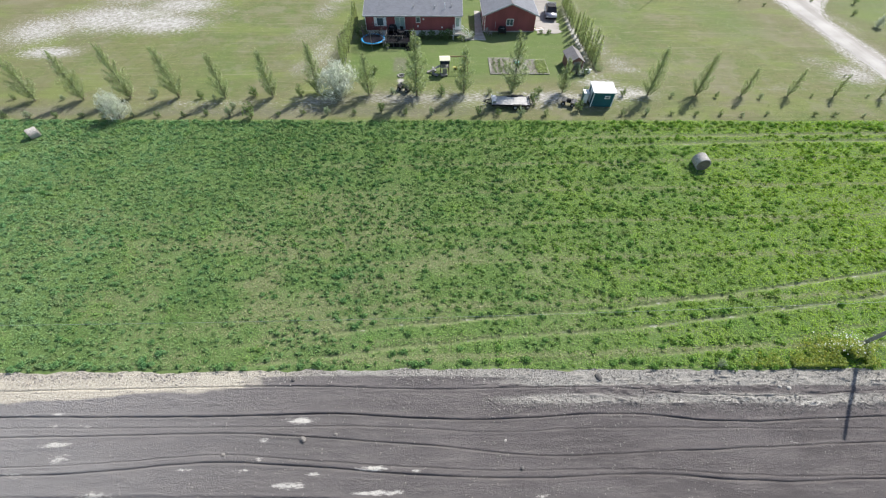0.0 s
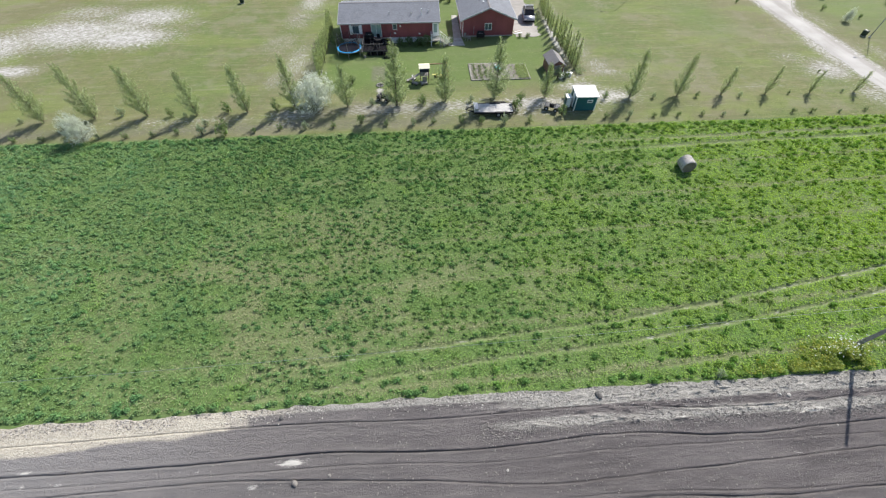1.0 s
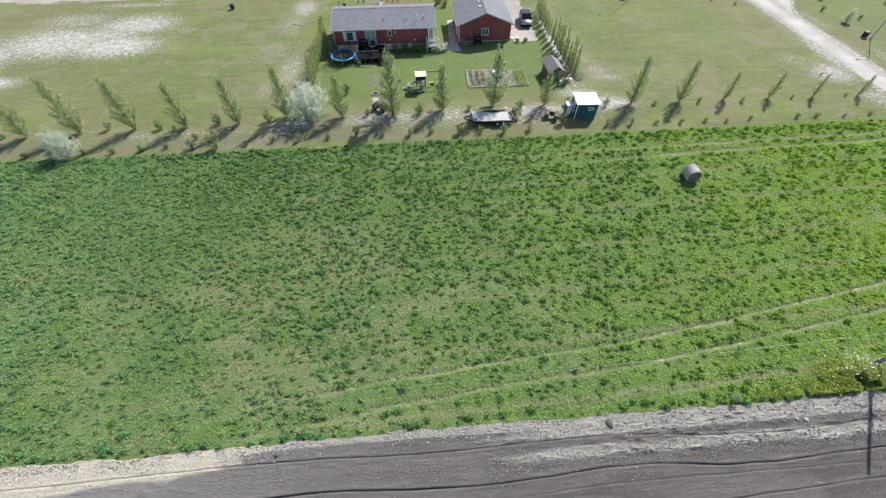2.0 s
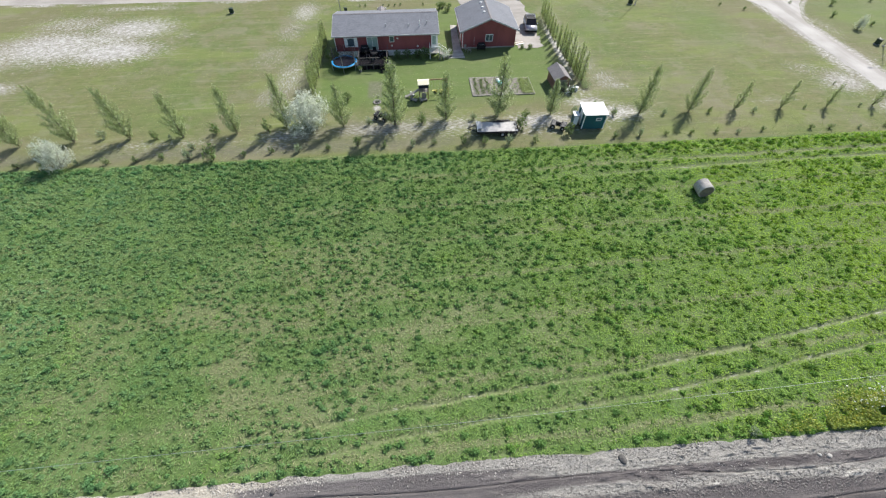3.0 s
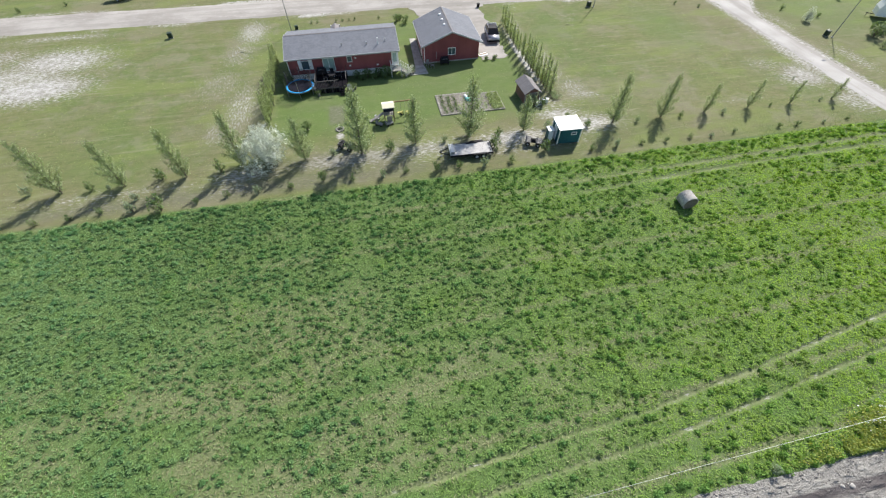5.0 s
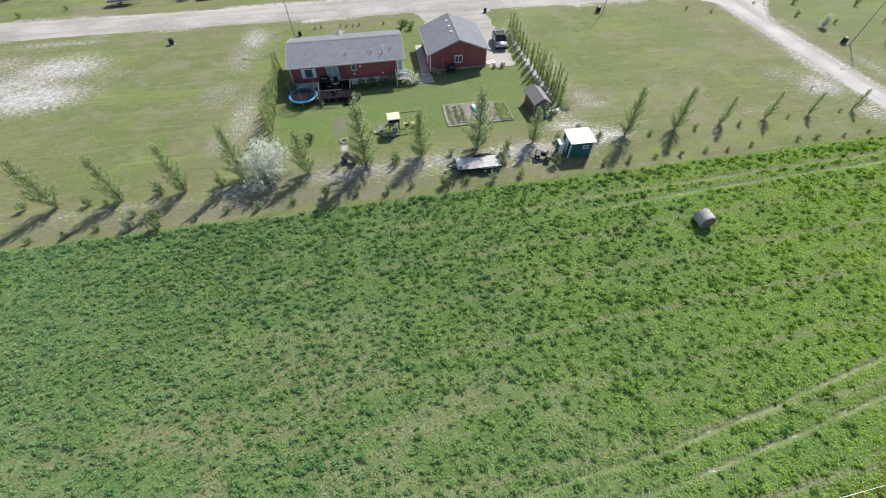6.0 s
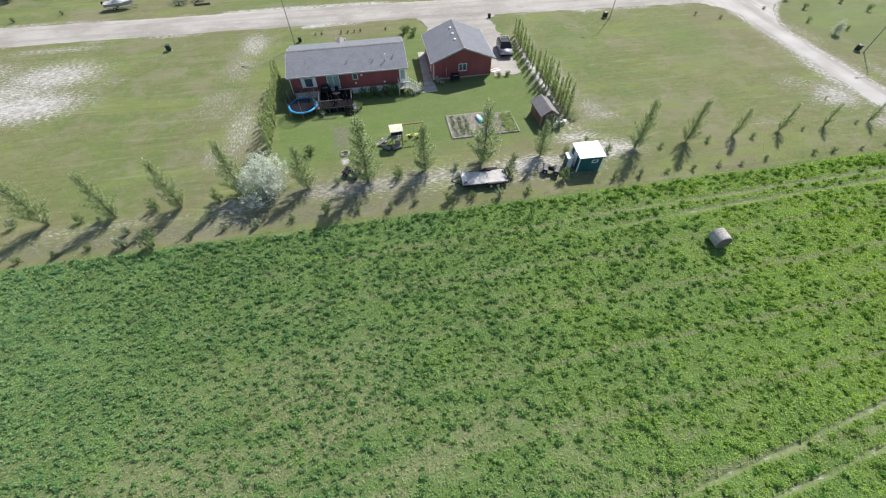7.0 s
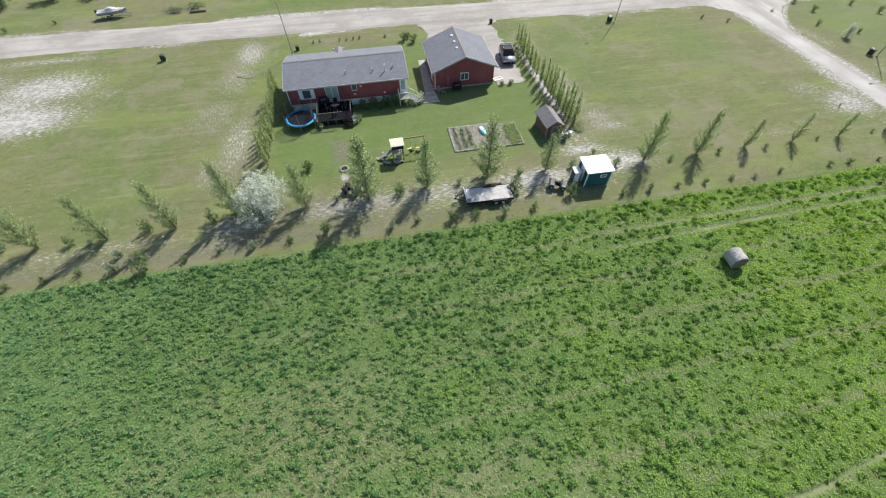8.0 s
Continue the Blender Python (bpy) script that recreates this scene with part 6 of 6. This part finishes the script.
def far_camper():
    c = thing("camper", "white travel camper parked beyond the lane", "camper", pose(90.2, 66.4, 0, 0, 0, -35))
    bm = prism(B(), [(-3.4, 0.55), (-3.55, 1.6), (-3.2, 2.75), (3.4, 2.8), (3.5, 0.55)], -1.2, 1.2, "y")
    part("body", bm, M_WHITE, c)
    part("roof", box(B(), -3.3, 3.4, -1.15, 1.15, 2.78, 2.86, 0.03), M_METAL_ROOF, c)
    for x in (-1.6, 1.3):
        part("roof_hatch", box(B(), x - 0.35, x + 0.35, -0.35, 0.35, 2.86, 3.0, 0.03), M_STEEL, c)
    for x in (-2.0, 0.3, 2.2):
        part("window", box(B(), x - 0.4, x + 0.4, -1.23, -1.18, 1.5, 2.1, 0.02), M_DARKGLASS, c)
    for x in (-0.5, 0.5):
        for y in (-1.1, 1.1):
            wheel(c, x, y, 0.36)
    part("hitch", tube(B(), (-3.4, 0, 0.5), (-4.5, 0, 0.5), 0.06), M_BLACK, c)
    part("jack", tube(B(), (-4.3, 0, 0), (-4.3, 0, 0.6), 0.05), M_BLACK, c)


far_camper()

# ---- trees and shrubs ----


def limb(bm, pts, r0, r1, seg=6):
    """A tapering bent stem through a few places."""
    n = len(pts) - 1
    for i in range(n):
        tube(bm, pts[i], pts[i + 1], r0 + (r1 - r0) * i / n, r0 + (r1 - r0) * (i + 1) / n, seg, False)


def poplar_meshes(seed, tall, wide, dense, leaf=0.15, material=M_POPLAR, stems=22, low=0.02, peak=0.16):
    """An upright poplar: a tapered stem, rising limbs, and leaves strung along the limbs."""
    r = np.random.default_rng(seed)
    bm = B()
    sway = r.uniform(-0.12, 0.12, 2)
    axis = lambda u: Vector((sway[0] * math.sin(u * 3), sway[1] * math.sin(u * 2.4), tall * u))
    limb(bm, [axis(k / 8) for k in range(9)], 0.03 + 0.008 * tall, 0.008)
    P = []
    for k in range(stems):
        u0 = low + (0.9 - low) * (k / stems) ** 1.15
        a = k * 2.4 + r.uniform(-0.5, 0.5)
        reach = wide * (min(1.0, 0.7 + (u0 - low) / (peak - low) * 0.3) if u0 < peak else (1 - (u0 - peak) / (1 - peak)) ** 1.15 + 0.09) * r.uniform(0.8, 1.12)
        rise = tall * r.uniform(0.16, 0.27) * (1 - 0.45 * u0)
        s = axis(u0)
        pts = [s + Vector((math.cos(a) * reach * f, math.sin(a) * reach * f, rise * f ** 1.5)) for f in (0, 0.35, 0.7, 1.0)]
        limb(bm, pts, 0.02 + 0.012 * (1 - u0), 0.006, 4)
        n = int(dense * (0.35 + reach / wide))
        f = r.uniform(0.15, 1.08, n)
        c = np.array([[np.interp(v, (0, 0.35, 0.7, 1.0, 1.1), [*(p[i] for p in pts), pts[3][i] * 1.02]) for i in range(3)] for v in f])
        P.append(c + r.normal(size=(n, 3)) * np.array([0.1, 0.1, 0.15]) * (0.5 + 0.6 * reach))
    n = int(dense * 2.2)
    u = r.uniform(low + 0.1, 1.02, n)
    P.append(np.array([list(axis(v)) for v in u]) + r.normal(size=(n, 3)) * 0.11)
    P = np.concatenate(P)
    P[:, 2] = np.maximum(P[:, 2], 0.08)
    trunk = bpy.data.meshes.new("trunk")
    bm.to_mesh(trunk)
    bm.free()
    trunk.materials.append(M_BARK)
    return trunk, soup("crown", leaves(P, leaf, r, 0.15, 0.7), 4, material)


def bush_meshes(seed, tall, wide, count, leaf, material, stems=9):
    """A rounded bush: many stems from the foot and lumpy masses of leaves with gaps."""
    r = np.random.default_rng(seed)
    bm = B()
    P = []
    for k in range(stems):
        a = k * 2.4 + r.uniform(-0.4, 0.4)
        out = wide * math.sqrt((k + 0.5) / stems) * r.uniform(0.75, 1.1)
        top = tall * (1 - 0.55 * (out / wide) ** 2) * r.uniform(0.8, 1.0)
        tip = Vector((math.cos(a) * out, math.sin(a) * out, top * 0.8))
        limb(bm, [Vector((0, 0, 0)), Vector((tip.x * 0.35, tip.y * 0.35, tip.z * 0.5)), tip], 0.015 + 0.012 * tall, 0.008, 5)
        n = count // stems
        m = max(6, n // 28)
        twig = r.normal(size=(m, 3))
        twig /= np.linalg.norm(twig, axis=1, keepdims=True)
        twig *= (r.uniform(0.5, 1.12, m))[:, None] * np.array([wide * 0.42, wide * 0.42, tall * 0.3])
        c = twig[r.integers(0, m, n)] * r.uniform(0.55, 1.06, n)[:, None] + r.normal(size=(n, 3)) * 0.05 * tall ** 0.5
        low = np.array([[tip.x, tip.y, tip.z]]) * np.where(r.uniform(0, 1, n) < 0.3, r.uniform(0.3, 0.8, n), 1.0)[:, None]
        P.append(c + low)
    P = np.concatenate(P)
    P[:, 2] = np.maximum(P[:, 2], 0.05)
    stem = bpy.data.meshes.new("stem")
    bm.to_mesh(stem)
    bm.free()
    stem.materials.append(M_BARK)
    return stem, soup("crown", leaves(P, leaf, r, 0.2, 0.65), 4, material)


def plant(name, meshes, x, y, scale, turn, label, category, group, parts=("trunk", "crown"), wide=1.0):
    p = thing(name, label, category, Matrix.Translation((x, y, -0.02)) @ pose(0, 0, 0, 0, 0, turn) @ Matrix.Diagonal((scale * wide, scale * wide, scale, 1)), group)
    for key, me in zip(parts, meshes):
        o = new(key, me)
        o.parent = p
    return p


POPLARS = [poplar_meshes(100 + k, 6.6, 1.2, 135, 0.105, stems=40) for k in range(4)]
YOUNG = [poplar_meshes(120 + k, 4.0, 0.6, 50, 0.115, stems=20, low=0.03, peak=0.2) for k in range(3)]
row = ((-59.3, 45.4, 6.4), (-53.2, 45.6, 6.6), (-47.0, 45.9, 6.7), (-41.1, 46.35, 7.2), (-34.75, 46.5, 6.9), (-28.6, 46.4, 6.1), (-22.3, 46.7, 6.4), (-16.5, 47.6, 7.0),
       (-9.6, 47.3, 5.8), (-3.2, 47.1, 8.4), (3.2, 47.8, 6.3), (9.75, 47.9, 7.9), (16.6, 47.9, 5.0), (28.0, 47.3, 6.7), (34.6, 47.3, 5.9))
for k, (x, y, h) in enumerate(row):
    plant("poplar_tree", POPLARS[k % 4], x, y, h / 6.95, k * 77, "tall narrow young poplar with grey-green leaves", "tree", "poplar row", wide=1.32 if -12 < x < 20 else 1.1)
for k, (x, y, h) in enumerate(((40.7, 47.3, 4.2), (47.0, 47.2, 4.0), (53.1, 47.0, 3.4), (59.5, 47.0, 3.2))):
    plant("poplar_tree", YOUNG[k % 3], x, y, h / 4.25, k * 97, "thin young poplar sapling with sparse leaves", "tree", "poplar row", wide=1.15)
SILVER = [bush_meshes(140 + k, 4.4, 2.3, 13000, 0.125, M_SILVER_LEAF, 21) for k in range(2)]
plant("silver_bush", SILVER[0], -13.4, 47.4, 1.02, 20, "large rounded bush with silvery white leaves", "bush", "silver bushes", ("stem", "crown"), 1.12)
plant("silver_bush", SILVER[1], -40.2, 41.9, 0.82, 200, "silvery white leaved bush at the lawn edge", "bush", "silver bushes", ("stem", "crown"), 0.72)
plant("silver_bush", SILVER[1], 74.8, 69.0, 0.52, 60, "pale silvery bush beyond the gravel lane", "bush", "silver bushes", ("stem", "crown"), 0.55)
HEDGE = [poplar_meshes(160 + k, 3.7, 0.33, 40, 0.11, M_HEDGE, 17, 0.04, 0.3) for k in range(4)]
hr = random.Random(2)
for k in range(17):
    y = 54.2 + k * 0.98
    plant("hedge_poplar", HEDGE[k % 4], -14.2 + hr.uniform(-0.12, 0.12), y + hr.uniform(-0.2, 0.2), hr.uniform(0.85, 1.15) * (1.05 if k < 8 else 0.95), k * 50, "slim columnar poplar in a close hedge row", "tree", "hedge beside the house", wide=1.0)
for k in range(24):
    y = 55.4 + k * 0.98
    plant("hedge_poplar", HEDGE[(k + 1) % 4], 22.75 - 0.05 * max(0, min(k, 12)) + 0.04 * max(0, k - 12) + hr.uniform(-0.12, 0.12), y + hr.uniform(-0.2, 0.2), hr.uniform(0.85, 1.1) * (1.12 if k < 10 else 0.9), k * 50, "slim columnar poplar in a close hedge row", "tree", "hedge along the yard", wide=1.1)
SMALL = [bush_meshes(180 + k, 1.0, 0.42, 330, 0.11, M_SHRUB, 6) for k in range(3)]
GREY = [bush_meshes(190 + k, 1.0, 0.38, 330, 0.11, M_GREYLEAF, 6) for k in range(2)]
front = ((-54.57, 41.9, 0.9), (-51.44, 41.8, 1.1), (-48.12, 41.9, 0.9), (-44.89, 41.9, 0.8), (-41.96, 41.7, 1), (-38.63, 42.1, 0.8), (-35.4, 42, 0.9), (-32.27, 42.1, 0.8), (-29.54, 42.5, 0.9),
         (-26.5, 42.2, 1.6), (-23.67, 41.9, 2.3), (-20.34, 42.3, 0.8), (-17.4, 42.7, 0.9), (-14.3, 42.6, 1.3), (-10.9, 42.8, 0.9), (-7.5, 43.2, 1.6), (-4.4, 42.8, 0.9), (-1.1, 42.7, 1.3), (1.4, 42.9, 0.9),
         (4.8, 42.6, 1.4), (7.4, 42.6, 1.2), (10.2, 42.3, 1.5), (13.4, 42.5, 1), (17.8, 43.7, 1.7), (23.2, 42.7, 1), (26.3, 42.8, 1.2), (29.5, 42.7, 0.7), (32.6, 42.6, 0.75), (35.8, 42.7, 0.7),
         (38.4, 42.4, 0.7), (41.7, 42.7, 0.7), (47.8, 42.6, 0.75), (50.3, 42.5, 0.8), (54, 42.4, 0.6), (57.5, 42.5, 0.6))
for k, (x, y, h) in enumerate(front):
    grey = k % 4 == 1 and h < 2
    plant("shrub", (GREY if grey else SMALL)[k % 2], x, y, h, k * 61, "small grey-green shrub along the field edge" if grey else "small dark green shrub along the field edge", "shrub", "shrub row", ("stem", "crown"), 1.0 if h < 1.2 else 0.8)
middle = ((-56.23, 46, 0.9), (-49.68, 45.9, 0.8), (-44.01, 46.1, 0.8), (-37.85, 46.8, 1.4), (-31.69, 46.3, 1.3), (-29.93, 46.2, 0.7), (-24.74, 46.8, 1.7), (-26.6, 43.9, 1.2), (-18.68, 46.9, 1.8), (-6.4, 47.4, 1.2), (0.2, 47.2, 1.7),
          (6.6, 47.5, 1.1), (12.2, 45.4, 2.1), (19.6, 47.8, 1.3), (24.6, 47.2, 1.2), (31.1, 46.9, 0.9), (37.1, 46.9, 0.9), (42.9, 46.6, 0.9), (50, 46.9, 0.6), (57.6, 46.9, 0.6), (58.2, 52.4, 0.5), (22.8, 49.4, 1),
          (13.3, 47.5, 1.3), (19.6, 52.8, 2), (20.7, 52.6, 1.3))
for k, (x, y, h) in enumerate(middle):
    plant("shrub", (GREY if k % 2 else SMALL)[k % 2], x, y, h, k * 83, "young grey-green shrub between the poplars" if k % 2 else "young dark shrub between the poplars", "shrub", "shrubs between poplars", ("stem", "crown"), 0.85)
LARGE = [bush_meshes(210 + k, 1.6, 0.8, 900, 0.13, M_SHRUB, 9) for k in range(2)]
for k, (x, y, h) in enumerate(((-2.9, 64.2, 0.85), (-1.4, 64.3, 0.9), (0.1, 64.3, 0.85), (1.3, 64.2, 1.1), (-2.2, 63.6, 0.6), (-0.5, 63.6, 0.6), (0.9, 63.5, 0.65), (-12.8, 64.0, 1.3), (4.7, 82.2, 0.9), (6.2, 81.4, 0.9), (5.4, 82.9, 0.7), (16.6, 66.0, 0.45), (17.9, 66.0, 0.5), (-9.5, 53.0, 0.85))):
    plant("foundation_shrub", LARGE[k % 2], x, y, h, k * 71, "dark green rounded shrub in the watered garden", "shrub", "garden shrubs", ("stem", "crown"))
far = ((74, 74, 0.8), (77.4, 78.9, 0.9), (77.0, 83, 1.0), (79, 58, 0.9), (82, 53, 0.9), (88, 76, 0.9), (86, 80, 0.8), (60, 78, 0.5), (56.5, 80.1, 0.5), (70, 80, 0.5), (92, 70, 0.9), (78, 70, 0.6), (94, 84, 1.0),
       (-55, 101, 0.6), (-62, 99, 0.7), (-9.8, 84.4, 0.4), (-8.8, 84.4, 0.4), (-5.6, 84.2, 0.4), (-4.5, 84.2, 0.4), (-3.4, 84.2, 0.4), (-2.4, 84.3, 0.4), (1.8, 84.2, 0.4))
for k, (x, y, h) in enumerate(far):
    plant("shrub", SMALL[k % 3], x, y, h * 1.3, k * 91, "small dark shrub in the far lawn", "shrub", "far shrubs", ("stem", "crown"))
for k, (x, y, s) in enumerate(((81.0, 61.6, 1.6), (83.6, 62.4, 1.2), (-60, 113, 2.5), (-52, 114, 2.2), (-68, 111, 2.4))):
    plant("leafy_bush", LARGE[k % 2], x, y, s, k * 57, "broad dark green bush in the distance", "bush", "far bushes", ("stem", "crown"), 1.3)


def brush_pile(x, y, label):
    p = thing("brush_pile", label, "brush pile", pose(x, y, 0))
    r = random.Random(int(x))
    for k in range(16):
        a, l = r.uniform(0, 180), r.uniform(0.7, 1.6)
        bm = tube(B(), (-l, 0, 0.05 + 0.03 * k), (l, 0, 0.1 + 0.03 * k), 0.05, 0.02, 5)
        bmesh.ops.rotate(bm, verts=bm.verts, cent=(0, 0, 0), matrix=Matrix.Rotation(radians(a), 3, "Z"))
        bmesh.ops.translate(bm, verts=bm.verts, vec=(r.uniform(-0.8, 0.8), r.uniform(-0.5, 0.5), 0))
        part("branch", bm, M_GREYWOOD, p)
    q = np.random.default_rng(int(abs(x)))
    o = new("foliage", soup("foliage", leaves(q.normal(size=(420, 3)) * np.array([0.8, 0.55, 0.16]) + np.array([0, 0, 0.5]), 0.18, q, 0.3), 4, M_SHRUB))
    o.parent = p


brush_pile(-35.2, 102.2, "low pile of grey cut branches past the road")
brush_pile(-32.0, 103.5, "low pile of grey cut branches past the road")


def timber_log(x, y, l, turn):
    p = thing("log", "dark log lying in the grass past the road", "log", pose(x, y, 0.16, 0, 0, turn), "logs past the road")
    bm = tube(B(), (-l / 2, 0, 0), (l / 2, 0, 0), 0.18, 0.15, 10)
    part("stem", bm, M_BARK, p)
    part("stub", tube(B(), (0.2, 0, 0.1), (0.35, 0.1, 0.45), 0.05, 0.03, 6), M_BARK, p)


timber_log(-31.0, 101.0, 2.8, 4)


# ---- edge of the graded soil ----
def stone(x, y, s, material, label):
    r = random.Random(int(x * 13 + y * 7))
    bm = ball(B(), (0, 0, s * 0.3), s, 2, (1.15, 0.9, 0.65), 0.1, r)
    ob = part("rock", bm, material)
    ob.matrix_basis = pose(x, y, 0, 0, 0, r.uniform(0, 180))
    return tagged(ob, label, "rock", "loose rocks")


stone(-9.0, 5.2, 0.19, M_STONE, "rounded grey rock lying on the graded soil")
stone(-6.9, 5.5, 0.11, M_STONE, "rounded grey rock lying on the graded soil")
stone(11.65, 9.3, 0.27, M_DARKSTONE, "dark rock at the gravelly field edge")
stone(25.2, 8.5, 0.15, M_PALESTONE, "pale rock at the gravelly field edge")
stone(24.6, 8.6, 0.12, M_PALESTONE, "pale rock at the gravelly field edge")
stone(4.4, 5.1, 0.09, M_PALESTONE, "pale rock lying on the graded soil")
stone(-10.6, 9.15, 0.17, M_DARKSTONE, "dark rock at the gravelly field edge")
stone(5.3, 3.5, 0.12, M_DARKSTONE, "dark rock lying on the graded soil")
stone(-14.0, 4.3, 0.12, M_STONE, "grey rock lying on the graded soil")


def pebbles(name, n, seed, y_of, smin, smax, material, label):
    """Loose stones and clods, each a small uneven octahedron."""
    r = np.random.default_rng(seed)
    x, y = y_of(r, n)
    s = r.uniform(0, 1, len(x)) ** 2.5 * (smax - smin) + smin
    z = soil_height(x, y) * (y < field_edge(x) - 0.15)
    d = np.array([[1, 0, 0], [0, 1, 0], [-1, 0, 0], [0, -1, 0], [0, 0, 0.75], [0, 0, -0.6]])
    a = r.uniform(0, 6.3, len(x))
    k = r.uniform(0.65, 1.25, (len(x), 6, 1))
    V = d[None] * k * s[:, None, None]
    c, q = np.cos(a)[:, None], np.sin(a)[:, None]
    V = np.stack([V[..., 0] * c - V[..., 1] * q, V[..., 0] * q + V[..., 1] * c, V[..., 2]], -1) + np.stack([x, y, z + s * 0.25], 1)[:, None]
    F = np.array([[0, 1, 4], [1, 2, 4], [2, 3, 4], [3, 0, 4], [1, 0, 5], [2, 1, 5], [3, 2, 5], [0, 3, 5]])
    return tagged(new(name, soup(name, V[:, F], 3, material)), label, "stones", kind="stuff")


def along_edge(r, n):
    x = r.uniform(-38, 40, n)
    y = field_edge(x) - 0.05 - np.abs(r.normal(0, 0.62, n)) * (0.6 + 0.8 * smooth(x, 0, 15))
    keep = field_noise(x, y, 1.5, 91) > 0.38
    return x[keep], y[keep]


def over_soil(r, n):
    x, y = r.uniform(-36, 38, n), r.uniform(1.4, 9.4, n)
    keep = field_noise(x, y, 1.8, 92) > 0.5
    return x[keep], y[keep]


def clod_band(r, n):
    x = r.uniform(3, 38, n)
    return x, 7.35 + r.normal(0, 0.35, n)


pebbles("edge_gravel", 4200, 1, along_edge, 0.015, 0.075, M_PALESTONE, "pale loose gravel along the field edge")
pebbles("edge_clods", 4200, 2, along_edge, 0.02, 0.085, M_STONE, "grey earth clods along the field edge")
pebbles("soil_clods", 6500, 3, over_soil, 0.015, 0.075, M_STONE, "small grey clods scattered on the graded soil")
pebbles("rubble_band", 2600, 4, clod_band, 0.02, 0.09, M_STONE, "grey rubble band beside a wheel rut")


def weed_patch():
    r = np.random.default_rng(15)
    n = 5200
    x, y = np.concatenate([r.normal(30.8, 1.5, n), r.normal(28.5, 2.2, n)]), np.concatenate([r.normal(11.2, 0.55, n), 10.0 + np.abs(r.normal(0, 0.5, n))])
    keep = (y > field_edge(x)) & (field_noise(x, y, 0.9, 95) > 0.4)
    x, y = x[keep], y[keep]
    hump = np.exp(-((x - 30.8) / 1.8) ** 2 - ((y - 11.2) / 0.8) ** 2)
    z = r.uniform(0.1, 0.35, len(x)) + hump * r.uniform(0.2, 0.75, len(x))
    tagged(new("yellow_weeds", soup("yellow_weeds", leaves(np.stack([x, y, z], 1), 0.14, r, 0.3, 0.6), 4, M_WEED)), "yellow flowering weeds at the field edge", "weeds", kind="stuff")
    m = 150
    x, y = r.normal(31.2, 1.3, m), r.normal(11.6, 0.5, m)
    z = r.uniform(0.6, 1.1, m)
    tagged(new("white_flower_heads", soup("white_flower_heads", leaves(np.stack([x, y, z], 1), 0.11, r, 0.8, 0.9), 4, M_SILVER_LEAF)), "white flower heads among the yellow weeds", "flowers", kind="stuff")


weed_patch()


def hedge_weeds():
    """Tall pale weeds left standing along the foot of the hedge."""
    r = np.random.default_rng(31)
    n = 9000
    y = r.uniform(53.5, 80, n)
    x = 22.9 + np.abs(r.normal(0, 0.7, n)) * np.where(y < 62, 1.0, 0.7) - 0.3
    keep = field_noise(x, y, 1.1, 97) > 0.45
    x, y = x[keep], y[keep]
    z = 0.05 + r.uniform(0, 1, len(x)) ** 1.4 * 1.1 * field_noise(x, y, 0.8, 98)
    V = leaves(np.stack([x, y, z], 1), 0.2, r, 0.15, 0.28, np.array([[0, 0, 1.1]]))
    tagged(new("hedge_weeds", soup("hedge_weeds", V, 4, M_GREYLEAF)), "tall pale weeds along the foot of the hedge", "weeds", kind="stuff")


hedge_weeds()
plant("shrub", GREY[0], 20.9, 10.15, 0.8, 40, "grey-green thistle at the field edge", "shrub", "", ("stem", "crown"))
